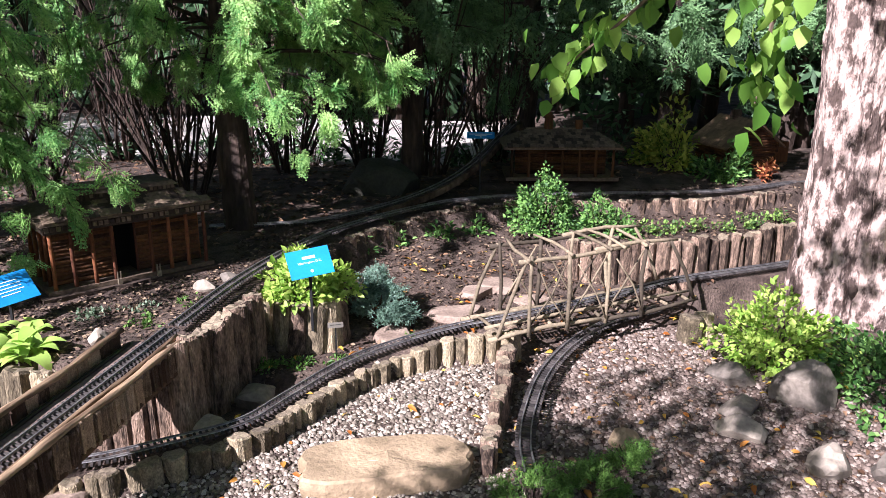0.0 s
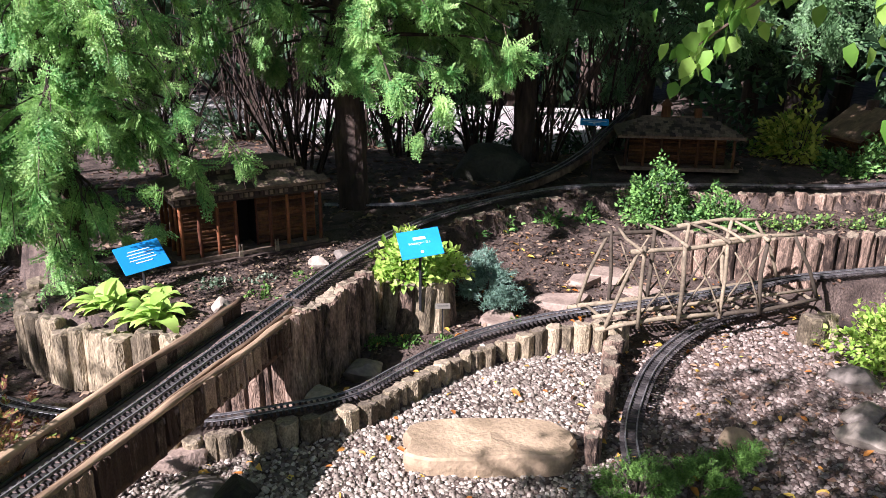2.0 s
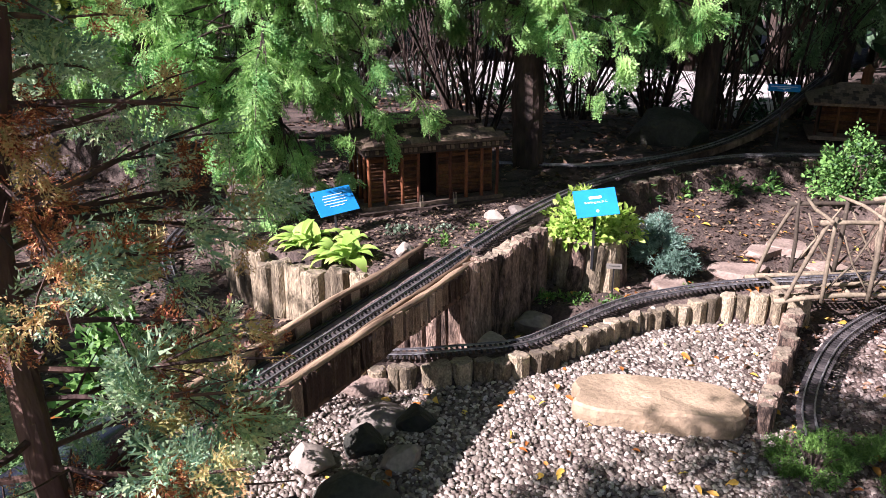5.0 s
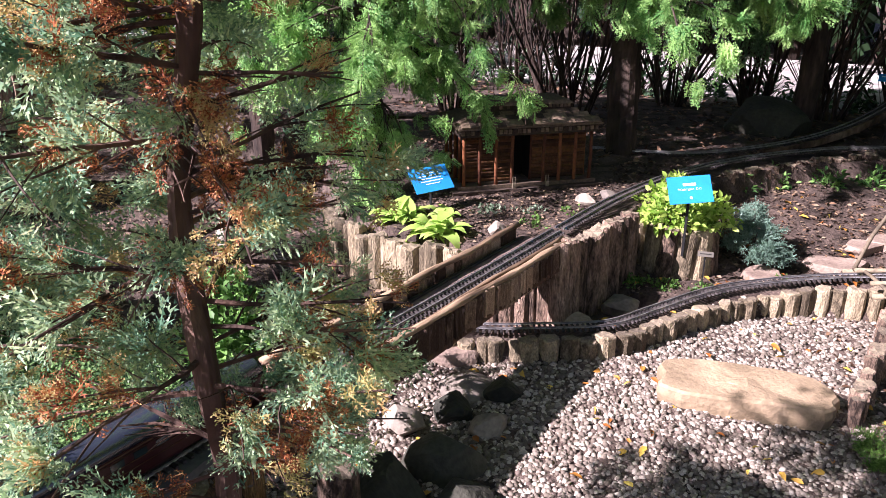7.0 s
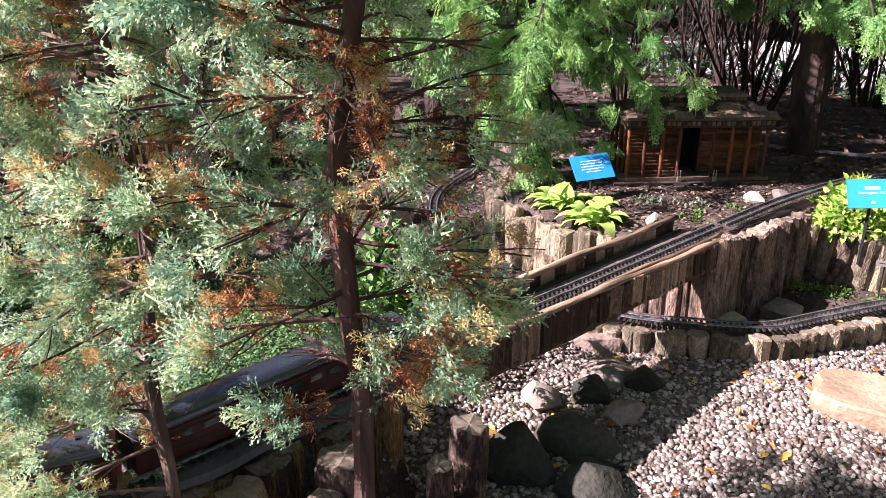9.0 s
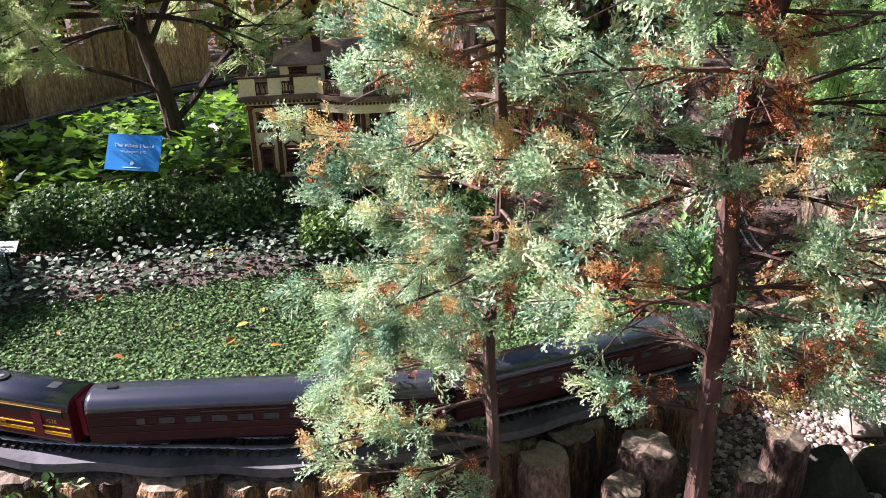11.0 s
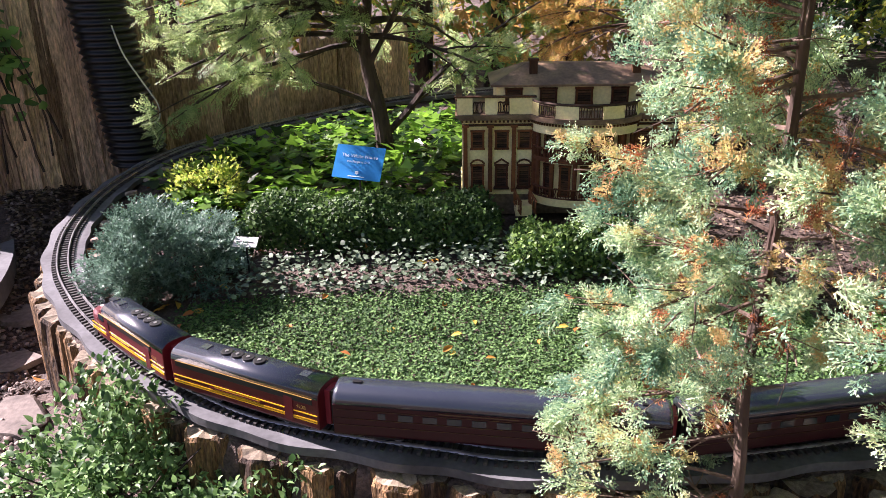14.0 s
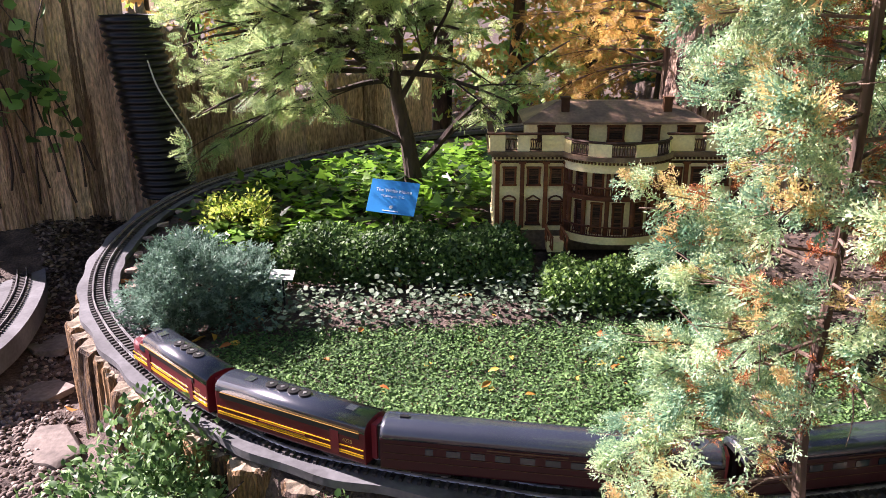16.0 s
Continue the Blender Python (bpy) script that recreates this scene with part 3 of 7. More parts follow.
def height(X, Y):
    X, Y = np.asarray(X, float), np.asarray(Y, float)
    Z = 0.02 + 0.05 * np.clip(X - 0.2, 0, 3) + 0.0 * Y
    Z = Z + 0.02 * np.sin(X * 2.1 + 0.7) * np.sin(Y * 1.7)
    # soil rising from the low line to the upper wall
    dlow, zlow = near_line(LOW, X, Y)
    north = np.clip((Y - (3.75 + 0.75 * (X + 1.3))) / 1.5, 0, 1)
    north = np.where((X > -1.75) & (X < 2.6), north, 0)
    Z = np.maximum(Z, np.where(north > 0, 0.09 + 0.26 * north, Z))
    # the bank that carries the low line
    Z = np.where((dlow < 0.3) & ((X < -0.25) | (X > 0.95)), np.maximum(Z, (zlow - 0.035) * ease(0.11 - dlow, 0.05)), Z)
    Z = np.maximum(Z, 0.35 * ease(inside(MID_AREA, X, Y), 0.06))
    Z = np.maximum(Z, 0.105 * ease(inside(PLANTER_BED, X, Y), 0.16))
    west = ease(-1.95 - X, 0.3) * ease(Y - 1.0, 0.8)
    Z = np.maximum(Z, 0.11 * west)
    zp = (0.17 + 0.3 * np.clip((-X - 3.7) / 1.5, 0, 1)) * ease(inside(PATH_AREA, X, Y), 1.2)
    Z = np.maximum(Z, zp)
    _, zm = near_line(OVAL_LINE, X, Y, 5)
    zo = np.clip(0.46 + 0.11 * (-X - 2.6), 0.46, 0.68) - 0.02
    dm, zm = near_line(OVAL_LINE, X, Y, 4)
    zo = np.where(dm < 0.5, zm - 0.045 + (zo - zm + 0.045) * np.clip((dm - 0.1) / 0.4, 0, 1), zo)
    # bank outside the curve, falling away from the stumps
    bank = np.clip(0.2 - 0.4 * np.clip(dm - 0.16, 0, 2), 0, 1) * ease(0.25 - Y, 0.5) * ease(Y + 1.9, 0.7) * (X > -3.2)
    Z = np.maximum(Z, bank)
    k = ease(inside(OVAL_AREA, X, Y), 0.07)
    slope = np.clip(1.0 - (Y - 0.9) / 0.9, 0, 1)
    slope = np.where((X < -1.9) & (X > -5.5), slope, 1.0)
    Z = np.maximum(Z, zo * k * np.maximum(slope, 0.25))
    zh = 0.455 - 0.03 * np.clip((3.3 - Y) / 0.5, 0, 1)
    zh = zh + 0.10 * np.clip((Y - 6.7) / 1.0, 0, 1) * ease(X + 0.9, 0.6) - 0.15 * ease(Y - 8.0, 1.5) * ease(-X - 0.2, 1.0)
    Z = np.maximum(Z, zh * ease(inside(HOUSE_AREA, X, Y), 0.06))
    # the low line runs in a cutting west of the bridge
    cut = ease(0.16 - dlow, 0.1) * (X < -1.95)
    Z = Z * (1 - cut) + (zlow - 0.03) * cut
    return Z


def ground_at(x, y):
    return float(height(np.array([x]), np.array([y]))[0])


def grid_axis(lo, a, b, hi, fine, coarse):
    return np.unique(np.round(np.concatenate([np.geomspace(1, 1 + (a - lo), coarse)[::-1] * -1 + a + 1, np.arange(a, b, fine), np.geomspace(1, 1 + (hi - b), coarse) + b - 1]), 4))


gx, gy = grid_axis(-120, -6.9, 3.2, 120, 0.035, 26), grid_axis(-120, -3.4, 8.4, 120, 0.035, 26)
GX, GY = np.meshgrid(gx, gy)
GZ = height(GX, GY)
wob = np.sin(GX * 23 + 3 * np.sin(GY * 9)) * np.sin(GY * 19 + 2 * np.sin(GX * 11)) * 0.006
GV = np.stack([GX, GY, GZ + wob], -1).reshape(-1, 3)
idx = np.arange(GX.size).reshape(GX.shape)
GF = np.stack([idx[:-1, :-1], idx[:-1, 1:], idx[1:, 1:], idx[1:, :-1]], -1).reshape(-1, 4)
ground = tagged(new("ground", arrays_mesh("ground", GV, GF, M_SOIL, smooth=True)), "brown leaf-strewn garden soil with raised beds", "ground", kind="structure")


# ---- track ----
def tie_mesh():
    b = Build().box((0, 0, 0.004), (0.011, 0.094, 0.009))
    for s in (-1, 1):
        b.box((0, s * 0.0245, 0.0095), (0.009, 0.014, 0.003))
    return b.data("tie", M_TIE)


TIE = tie_mesh()


def track(name, line, label, bed=0.0, limit=300):
    """Rails on ties along a line, whose height is that of the ties' underside."""
    t = thing(name, label, "model railway track", kind="structure")
    for s in (-1, 1):
        rail = shift(line, s * 0.0235, 0.0145)
        rings = []
        for i, p in enumerate(rail):
            n = side(line, i)
            u = Vector((0, 0, 1))
            rings.append([p + n * a + u * c for a, c in ((-0.0035, -0.005), (0.0035, -0.005), (0.0015, -0.002), (0.0028, 0.005), (-0.0028, 0.005), (-0.0015, -0.002))])
        part("rail", Build().loft(rings), M_RAIL, t)
    rest = Build()
    for k in range(int((len(line) - 1) / 0.75)):
        i = int(k * 0.75)
        p = line[i] + (line[i + 1] - line[i]) * (k * 0.75 - i)
        n = side(line, i)
        ang = math.atan2(n.y, n.x) + math.pi / 2 + random.uniform(-0.02, 0.02)
        if k < limit:
            o = new("tie", TIE)
            o.location, o.rotation_euler[2], o.parent = p, ang, t
        else:
            rest.box(p + Vector((0, 0, 0.004)), (0.011, 0.094, 0.009), ang)
    if rest.v:
        tagged(part("far_ties", rest, M_TIE, t), kind="stuff")
    return t


def ribbon(name, line, w, thick, material, parent, drop=0.0, jag=0.0):
    rings = []
    for i, p in enumerate(line):
        n = side(line, i)
        a, c = w / 2 + jag * math.sin(i * 0.9) * math.sin(i * 0.23), w / 2 + jag * math.sin(i * 0.7 + 2)
        rings.append([p + n * a + Vector((0, 0, -drop)), p - n * c + Vector((0, 0, -drop)), p - n * c + Vector((0, 0, -drop - thick)), p + n * a + Vector((0, 0, -drop - thick))])
    return part(name, Build().loft(rings), material, parent)


def nearest(line, p):
    return min(range(len(line)), key=lambda i: (line[i] - Vector(p)).length)


iB = nearest(MAIN, (-1.705, 3.05, 0.5))
oval = track("railway_track", MAIN[iS:], "brown plastic tie track with metal rails curving round the garden on grey board")
ribbon("bed_board", MAIN[iS:], 0.178, 0.028, M_BED, oval, 0.001, 0.008)
track("railway_track", MAIN[iB:iS], "straight track with dark ties laid over the plank bridge")
track("railway_track", MAIN[:iB], "shaded track curving along the upper log wall")
track("railway_track", LOW, "dark track curving at gravel level and over the stick trestle")
track("railway_track", THIRD, "brown track half buried in gravel beneath the stick trestle")
far_t = track("railway_track", FAR, "weathered track climbing a timber ramp behind the loop")
ribbon("ramp_board", FAR[len(FAR) // 3:], 0.13, 0.05, M_PLANK, far_t, 0.002)
side_t = track("railway_track", SIDE, "track on a raised grey board curve beside the gravel path")
ribbon("bed_board", SIDE, 0.24, 0.11, M_BED, side_t, 0.001)


# ---- log walls ----
def log_mesh(k, n=14, rough=0.13, slope=1.0):
    r = random.Random(k)
    rings = []
    base = [1 + r.uniform(-rough, rough) for _ in range(n)]
    tx, ty = slope * r.uniform(-0.14, 0.14), slope * r.uniform(-0.14, 0.14)
    for h, sc in ((0.0, 1.05), (0.35, 1.0), (0.75, 0.98), (0.97, 0.97), (1.0, 0.84)):
        rings.append([(0.5 * sc * q * math.cos(2 * math.pi * j / n), 0.5 * sc * q * math.sin(2 * math.pi * j / n), h * (1 + (0.015 * math.sin(j * 1.7 + k) + tx * 0.22 * math.cos(2 * math.pi * j / n) + ty * 0.22 * math.sin(2 * math.pi * j / n)) * (h > 0.9))) for j in range(n) for q in (base[j] * (1 + 0.07 * r.uniform(-1, 1)),)])
    b = Build().loft(rings, cap=False)
    k0 = len(b.v)
    b.v.append((0, 0, 1.0))
    m = len(rings) - 1
    for j in range(n):
        b.f.append((m * n + j, m * n + (j + 1) % n, k0)); b.m.append(1)
    return b


LOGS = [log_mesh(k).data("log", [M_LOG, M_LOGTOP]) for k in range(7)]
LOGS_STUMP = [log_mesh(k + 33, 18, 0.1, 0.2).data("log", [M_STUMP, M_LOGTOP]) for k in range(6)]
LOGS_PALE = [log_mesh(k + 20, 14, 0.09).data("log", [M_LOGROUND, M_LOGTOP]) for k in range(6)]


def log_wall(label, line, top, base, dia, var=0.03, pale=False, lean=0.05, name="log_edging", squash=1.0, dvar=0.25, pack=96):
    """Upright logs side by side along a line. top and base: heights, or functions of the place."""
    t = thing(name, label, "log wall", kind="structure")
    pts = catmull([(*p[:2], 0) for p in line], 0.01)
    i = 0
    while i < len(pts):
        d = dia * random.uniform(1 - dvar, 1 + dvar)
        p = pts[i]
        zt = (top(p.x, p.y) if callable(top) else top) + random.uniform(-var, var)
        zb = base(p.x, p.y) if callable(base) else base
        o = new("log", random.choice(LOGS_STUMP if pale == 2 else LOGS_PALE if pale else LOGS))
        n = side(pts, i)
        o.parent, o.location = t, (p.x, p.y, zb - 0.06)
        o.rotation_euler = (random.uniform(-lean, lean), random.uniform(-lean, lean), math.atan2(n.y, n.x) + random.uniform(-0.5, 0.5) * (1 if squash == 1 else 0.2))
        o.scale = (d * squash, d, zt - zb + 0.06)
        i += max(1, int(d * pack))
    return t


# short round logs that edge the low line
iL0, iL1 = nearest(LOW, (-1.95, 2.45, 0.15)), nearest(LOW, (-0.15, 4.24, 0.23))
low_edge = shift(LOW[iL0:iL1:4], 0.088)
log_wall("row of short round cut logs edging the track bank", low_edge, lambda x, y: 0.135 + 0.12 * max(0, x + 0.8), 0.0, 0.088, 0.012, True, 0.04)
log_wall("leaning split logs holding the gravel beside the sunken track", [(-0.2, 2.85), (-0.19, 3.2), (-0.17, 3.5), (-0.2, 3.85), (-0.14, 4.1)], lambda x, y: 0.12 + 0.06 * (y - 2.85), 0.0, 0.075, 0.03, False, 0.12)
log_wall("tall dark bark logs under the bridge end", [(-1.605, 2.92), (-1.565, 3.3), (-1.53, 3.55), (-1.525, 3.68)], 0.495, 0.05, 0.1, 0.014, False, 0.02)
log_wall("weathered split logs holding the house terrace", [(-3.2, 3.1), (-3.12, 2.9), (-2.95, 2.78), (-2.74, 2.7), (-2.5, 2.68), (-2.25, 2.7), (-2.0, 2.75)], 0.42, 0.1, 0.125, 0.03, True, 0.04, pack=68)
# added row: blocks sun under the bridge, dark bark stands in for the void
log_wall("added dark bark logs standing in for the shaded void under the bridge", [(-1.93, 2.8), (-1.88, 2.84), (-1.75, 2.91), (-1.65, 2.95)], 0.41, 0.08, 0.09, 0.03, False, 0.04, pack=78)
log_wall("shaded upright logs under the upper track", shift(MAIN[nearest(MAIN, (2.9, 7.68, 0.5)):nearest(MAIN, (-1.52, 4.75, 0.5)):6], -0.13), 0.475, 0.28, 0.085, 0.02)
log_wall("sunlit bark log wall behind the trestle", [(0.2, 5.22), (0.55, 5.26), (0.87, 5.3), (1.3, 5.52), (1.8, 5.85), (2.5, 6.3)], 0.43, 0.1, 0.085, 0.03)
log_wall("rough stump logs below the curved track", shift(MAIN[nearest(MAIN, (-1.75, 0.9, 0.5)):nearest(MAIN, (-4.1, -2.06, 0.57)):5], -0.07), lambda x, y: 0.452 + 0.04 * max(0, -x - 3), lambda x, y: ground_at(x + 0.2, y - 0.2) - 0.05, 0.125, 0.012, 2, 0.03, dvar=0.4)

# ---- plank bridge ----
bridge = thing("plank_bridge", "weathered plank and log trough bridge carrying the track", "model bridge")
DECK = Build().box((0, 0, 0), (0.24, 0.05, 0.022)).data("deck_board", M_DECK)
for k in range(38):
    o = new("deck_board", DECK)
    o.parent, o.location = bridge, (-1.718, 1.0 + k * 0.0515, 0.487)


def slab(k):
    """A split plank: rough face along x, width 1 along y, height 1 along z."""
    r = random.Random(k)
    n = 7
    face = [0.5 + r.uniform(-0.22, 0.3) for _ in range(n)]
    rings = []
    for z, sc in ((0.0, 0.92), (0.3, 1.0), (0.7, 1.02), (0.96, 0.98), (1.0, 0.85)):
        edge = r.uniform(-0.04, 0.04)
        rings.append([(face[j] * sc + r.uniform(-0.1, 0.1), (-0.5 + j / (n - 1)) * (0.96 + edge), z) for j in range(n)] + [(-0.5, 0.46, z), (-0.5, -0.46, z)])
    return Build().loft(rings).data("plank", M_PLANK)


SLABS = [slab(k) for k in range(8)]
for sx, x, z0, y0, y1, top in ((1, -1.605, 0.372, 0.98, 2.97, lambda y: 0.512 - 0.03 * (y - 2.1)), (-1, -1.85, 0.44, 1.2, 2.86, lambda y: 0.557)):
    y = y0
    while y < y1:
        w = random.uniform(0.045, 0.085)
        o = new("plank", random.choice(SLABS))
        o.parent, o.location = bridge, (x, y + w / 2, z0 + random.uniform(-0.006, 0.012))
        o.scale = (random.uniform(0.022, 0.032), w * random.choice((1, -1)), top(y) - z0 - 0.004)
        o.rotation_euler = (random.uniform(-0.06, 0.06), random.uniform(-0.03, 0.03), random.uniform(-0.12, 0.12))
        y += w + random.uniform(0.006, 0.013)
    ys = np.linspace(y0 - 0.03, y1 + 0.03, 30)
    part("cap_rail", Build().tube([(x - 0.006 * sx + 0.003 * math.sin(yy * 11), yy, top(yy) + 0.005 + 0.003 * math.sin(yy * 7)) for yy in ys], [0.0175 + 0.003 * math.sin(i * 1.3) + random.uniform(-0.002, 0.002) for i in range(30)], 9, flat=0.75), M_CAP, bridge, "split bark-edged cap rail", True)
    if sx > 0:
        part("ledge_pole", Build().tube([(x - 0.042 + 0.003 * math.sin(yy * 5), yy, 0.503 + 0.003 * math.sin(yy * 9) - 0.006 * (yy - 2.1)) for yy in ys], [0.0125 + random.uniform(-0.002, 0.002) for i in range(30)], 8), M_CAP, bridge, "slim split pole beside the ties", True)
    else:
        # thin black tube laid in the gap beside the far wall
        part("drain_pipe", Build().tube([(x + 0.04, yy, 0.503) for yy in ys], 0.009, 8), M_PIPE, bridge, "thin black tube along the inner wall", True)
    part("stringer", Build().tube([(x + 0.004 * sx, yy, z0 + 0.008 + 0.003 * math.sin(yy * 6)) for yy in ys], [0.013 + random.uniform(-0.002, 0.002) for i in range(30)], 7), M_STICK_DARK, bridge, "", True)
# ---- stick trestle ----
trestle = thing("stick_trestle", "rustic trestle bridge of peeled branches over the sunken track", "model bridge", at=(-0.22, 3.86, 0.21), rz=radians(32))


def stick(p, q, r, parent, name="stick", bend=0.022, m=None):
    p, q = Vector(p), Vector(q)
    r = r * (0.78 if parent is trestle else 1)
    mid = (p + q) / 2 + Vector((random.uniform(-bend, bend), random.uniform(-bend, bend), random.uniform(-bend, bend)))
    b = Build().tube([p, (p + mid) / 2 + Vector((0, 0, 0.003)), mid, (mid + q) / 2, q], [r * 1.1, r * 0.95, r * 1.05, r * 0.95, r * 0.85], 7)
    return part(name, b, m or M_STICK, parent, "", True)


TL, TH, TWD = 1.32, 0.435, 0.34
for y in (0.0, TWD):
    stick((-0.08, y, 0.01), (TL * 0.55, y + 0.005, 0.022), 0.017, trestle, "bottom_chord")
    stick((TL * 0.5, y, 0.02), (TL + 0.05, y, 0.05), 0.016, trestle, "bottom_chord")
    stick((0.1, y, TH), (TL * 0.62, y, TH + 0.01), 0.016, trestle, "top_chord")
    stick((TL * 0.45, y + 0.01, TH + 0.012), (TL - 0.15, y, TH + 0.015), 0.015, trestle, "top_chord")
    stick((-0.03, y, 0.0), (0.15, y, TH + 0.015), 0.014, trestle, "end_post")
    stick((TL + 0.02, y, 0.05), (TL - 0.2, y, TH + 0.015), 0.014, trestle, "end_post")
    xs = [0.17, 0.42, 0.68, 0.94]
    for i, x in enumerate(xs):
        stick((x, y - 0.01, 0.0), (x + random.uniform(-0.02, 0.02), y - 0.005, TH + 0.03), 0.0165 if i % 2 else 0.014, trestle, "post")
    for a, c in zip(xs, xs[1:]):
        stick((a, y + 0.012, 0.03), (c, y + 0.012, TH - 0.03), 0.0075, trestle, "brace")
        stick((c, y - 0.014, 0.03), (a + 0.05, y - 0.014, TH - 0.05), 0.0065, trestle, "brace")
for x, z in ((0.13, TH + 0.02), (0.4, TH + 0.022), (0.66, TH + 0.024), (0.9, TH + 0.02), (0.75, TH + 0.024)):
    stick((x, -0.06, z), (x + random.uniform(-0.05, 0.12), TWD + 0.06, z), 0.012, trestle, "cross_stick")
for x in np.linspace(0.0, TL, 9):
    stick((x, 0.02, 0.035), (x, TWD - 0.02, 0.04), 0.013, trestle, "deck_stick")
for y in (0.08, 0.26):
    stick((-0.06, y, 0.052), (TL + 0.06, y, 0.075), 0.014, trestle, "deck_beam")
log_wall("short stump logs under the trestle ends", [(0.86, 4.36), (0.95, 4.42), (1.04, 4.5)], 0.22, 0.05, 0.12, 0.01, True, name="trestle_footing")

# ---- planter stump and post ----
planter = thing("stump_planter", "hollow split-log stump planter overflowing with lime leaves", "planter")
for i in range(12):
    a = 2 * math.pi * i / 12 + random.uniform(-0.08, 0.08)
    o = new("stave", random.choice(LOGS_PALE if i % 3 else LOGS))
    o.parent, o.location = planter, (-1.35 + 0.212 * math.cos(a), 3.96 + 0.195 * math.sin(a), 0.06)
    o.rotation_euler = (0.08 * math.sin(a), -0.08 * math.cos(a), a)
    o.scale = (0.08, random.uniform(0.1, 0.16), 0.32 + random.uniform(-0.03, 0.03))
part("soil", Build().tube([(-1.345, 3.96, 0.02), (-1.345, 3.96, 0.31)], 0.19, 14), M_SOIL, planter)


# ---- signs ----
def text_mesh(words, size):
    c = bpy.data.curves.new("text", "FONT")
    c.body, c.size, c.align_x, c.align_y = words, size, "CENTER", "CENTER"
    tmp = new("text", c)
    bpy.context.view_layer.update()
    me = bpy.data.meshes.new_from_object(tmp.evaluated_get(bpy.context.evaluated_depsgraph_get()))
    bpy.data.objects.remove(tmp)
    return me


def sign(label, at, face, ground, lines, size=(0.24, 0.165), rz=0.0, tilt=45.0, roll=0.0):
    """A board on a post: lines are (text or bar width, letter height, offset from the middle)."""
    t = thing("garden_sign", label, "sign", "blue garden signs", at=(at[0], at[1], ground))
    m = Matrix.Translation((0, 0, at[2] - ground)) @ Matrix.Rotation(radians(rz), 4, "Z") @ Matrix.Rotation(radians(90 - tilt), 4, "X") @ Matrix.Rotation(radians(roll), 4, "Z")
    b = Build()
    w, h = size[0] / 2, size[1] / 2
    pts = [(-w, -h), (w, -h), (w, h), (-w, h)]
    b.add([m @ Vector((x, y, z)) for z in (0.0, 0.005) for x, y in pts], [(3, 2, 1, 0), (4, 5, 6, 7), (0, 1, 5, 4), (1, 2, 6, 5), (2, 3, 7, 6), (3, 0, 4, 7)])
    part("board", b, M_SIGN, t)
    part("post", Build().box((0, 0.0, (at[2] - ground) / 2 - 0.015), (0.014, 0.008, at[2] - ground + 0.03)), M_METAL, t)
    for what, hgt, dy in lines:
        if isinstance(what, str):
            me = text_mesh(what, hgt)
            me.materials.clear(); me.materials.append(M_SIGNTEXT)
            me.transform(m @ Matrix.Translation((0, dy, 0.0066)))
            part("lettering", me, None, t)
        else:
            q = Build()
            q.add([m @ Vector((x, y, 0.0066)) for x, y in ((-what / 2, dy - hgt / 2), (what / 2, dy - hgt / 2), (what / 2, dy + hgt / 2), (-what / 2, dy + hgt / 2))], [(0, 1, 2, 3)])
            part("text_bar", q, M_SIGNTEXT, t)
    q = Build()
    if len(lines) < 5:
        q.add([m @ Vector((0.009 * math.cos(k * math.pi / 4), -h * 0.62 + 0.009 * math.sin(k * math.pi / 4), 0.0066)) for k in range(8)], [tuple(range(8))])
        part("emblem", q, M_SIGNTEXT, t, "small round white emblem")
    return t


sign("blue sign with white lettering in the stump planter", (-1.248, 3.746, 0.642), None, 0.28, [(0.07, 0.016, 0.03), (0.0, 0.0, 0.0), ("Washington, D.C.", 0.018, 0.002)], (0.235, 0.16), 27.3, 38.4, 7)
sign("blue sign with a block of small white text by the hostas", (-2.561, 3.131, 0.632), None, 0.42, [(0.12, 0.005, 0.04), (0.14, 0.005, 0.022), (0.13, 0.005, 0.004), (0.14, 0.005, -0.014), (0.09, 0.005, -0.032)], (0.24, 0.165), 58, 46.9, 5)
sign("small blue sign by the far model station", (-0.6, 6.6, 0.96), None, 0.47, [(0.2, 0.012, 0.01), (0.1, 0.01, -0.012)], (0.24, 0.09), 5, 60, 0)
sign("blue sign naming the model mansion among ivy", (-3.568, -0.644, 0.913), None, 0.56, [("The White House", 0.024, 0.03), ("Washington, D.C.", 0.016, 0.002), (0.08, 0.004, -0.07)], (0.235, 0.165), 71.5, 34.8, -4.8)


def plant_tag(label, at, ground, rz, size, m, tilt=0.5):
    t = thing("plant_label", label, "plant label", at=(at[0], at[1], ground), rz=radians(rz))
    h = at[2] - ground
    part("stake", Build().box((0, 0.004, h / 2 - 0.02), (0.008, 0.004, h + 0.04)), M_METAL, t)
    part("plate", Build().box((0, 0, h), (size[0], 0.004, size[1]), rx=-tilt), m, t)
    part("text_bar", Build().box((0, -0.0035, h + 0.003), (size[0] * 0.7, 0.002, 0.003), rx=-tilt), M_METAL if m != M_METAL else M_SIGNTEXT, t)


plant_tag("small white plant label on a stake", (-3.17, -1.153, 0.7), 0.52, 72, (0.105, 0.05), plain("white_plate", lin("e4e2dc"), 0.5), 0.95)
plant_tag("grey metal plant label on a dark stake", (-1.12, 3.75, 0.29), 0.09, 20, (0.085, 0.03), plain("grey_plate", lin("6a655c"), 0.4))
plant_tag("black plant label by the big trunk", (-5.4, 2.1, 1.2), 0.6, 70, (0.14, 0.06), M_METAL)


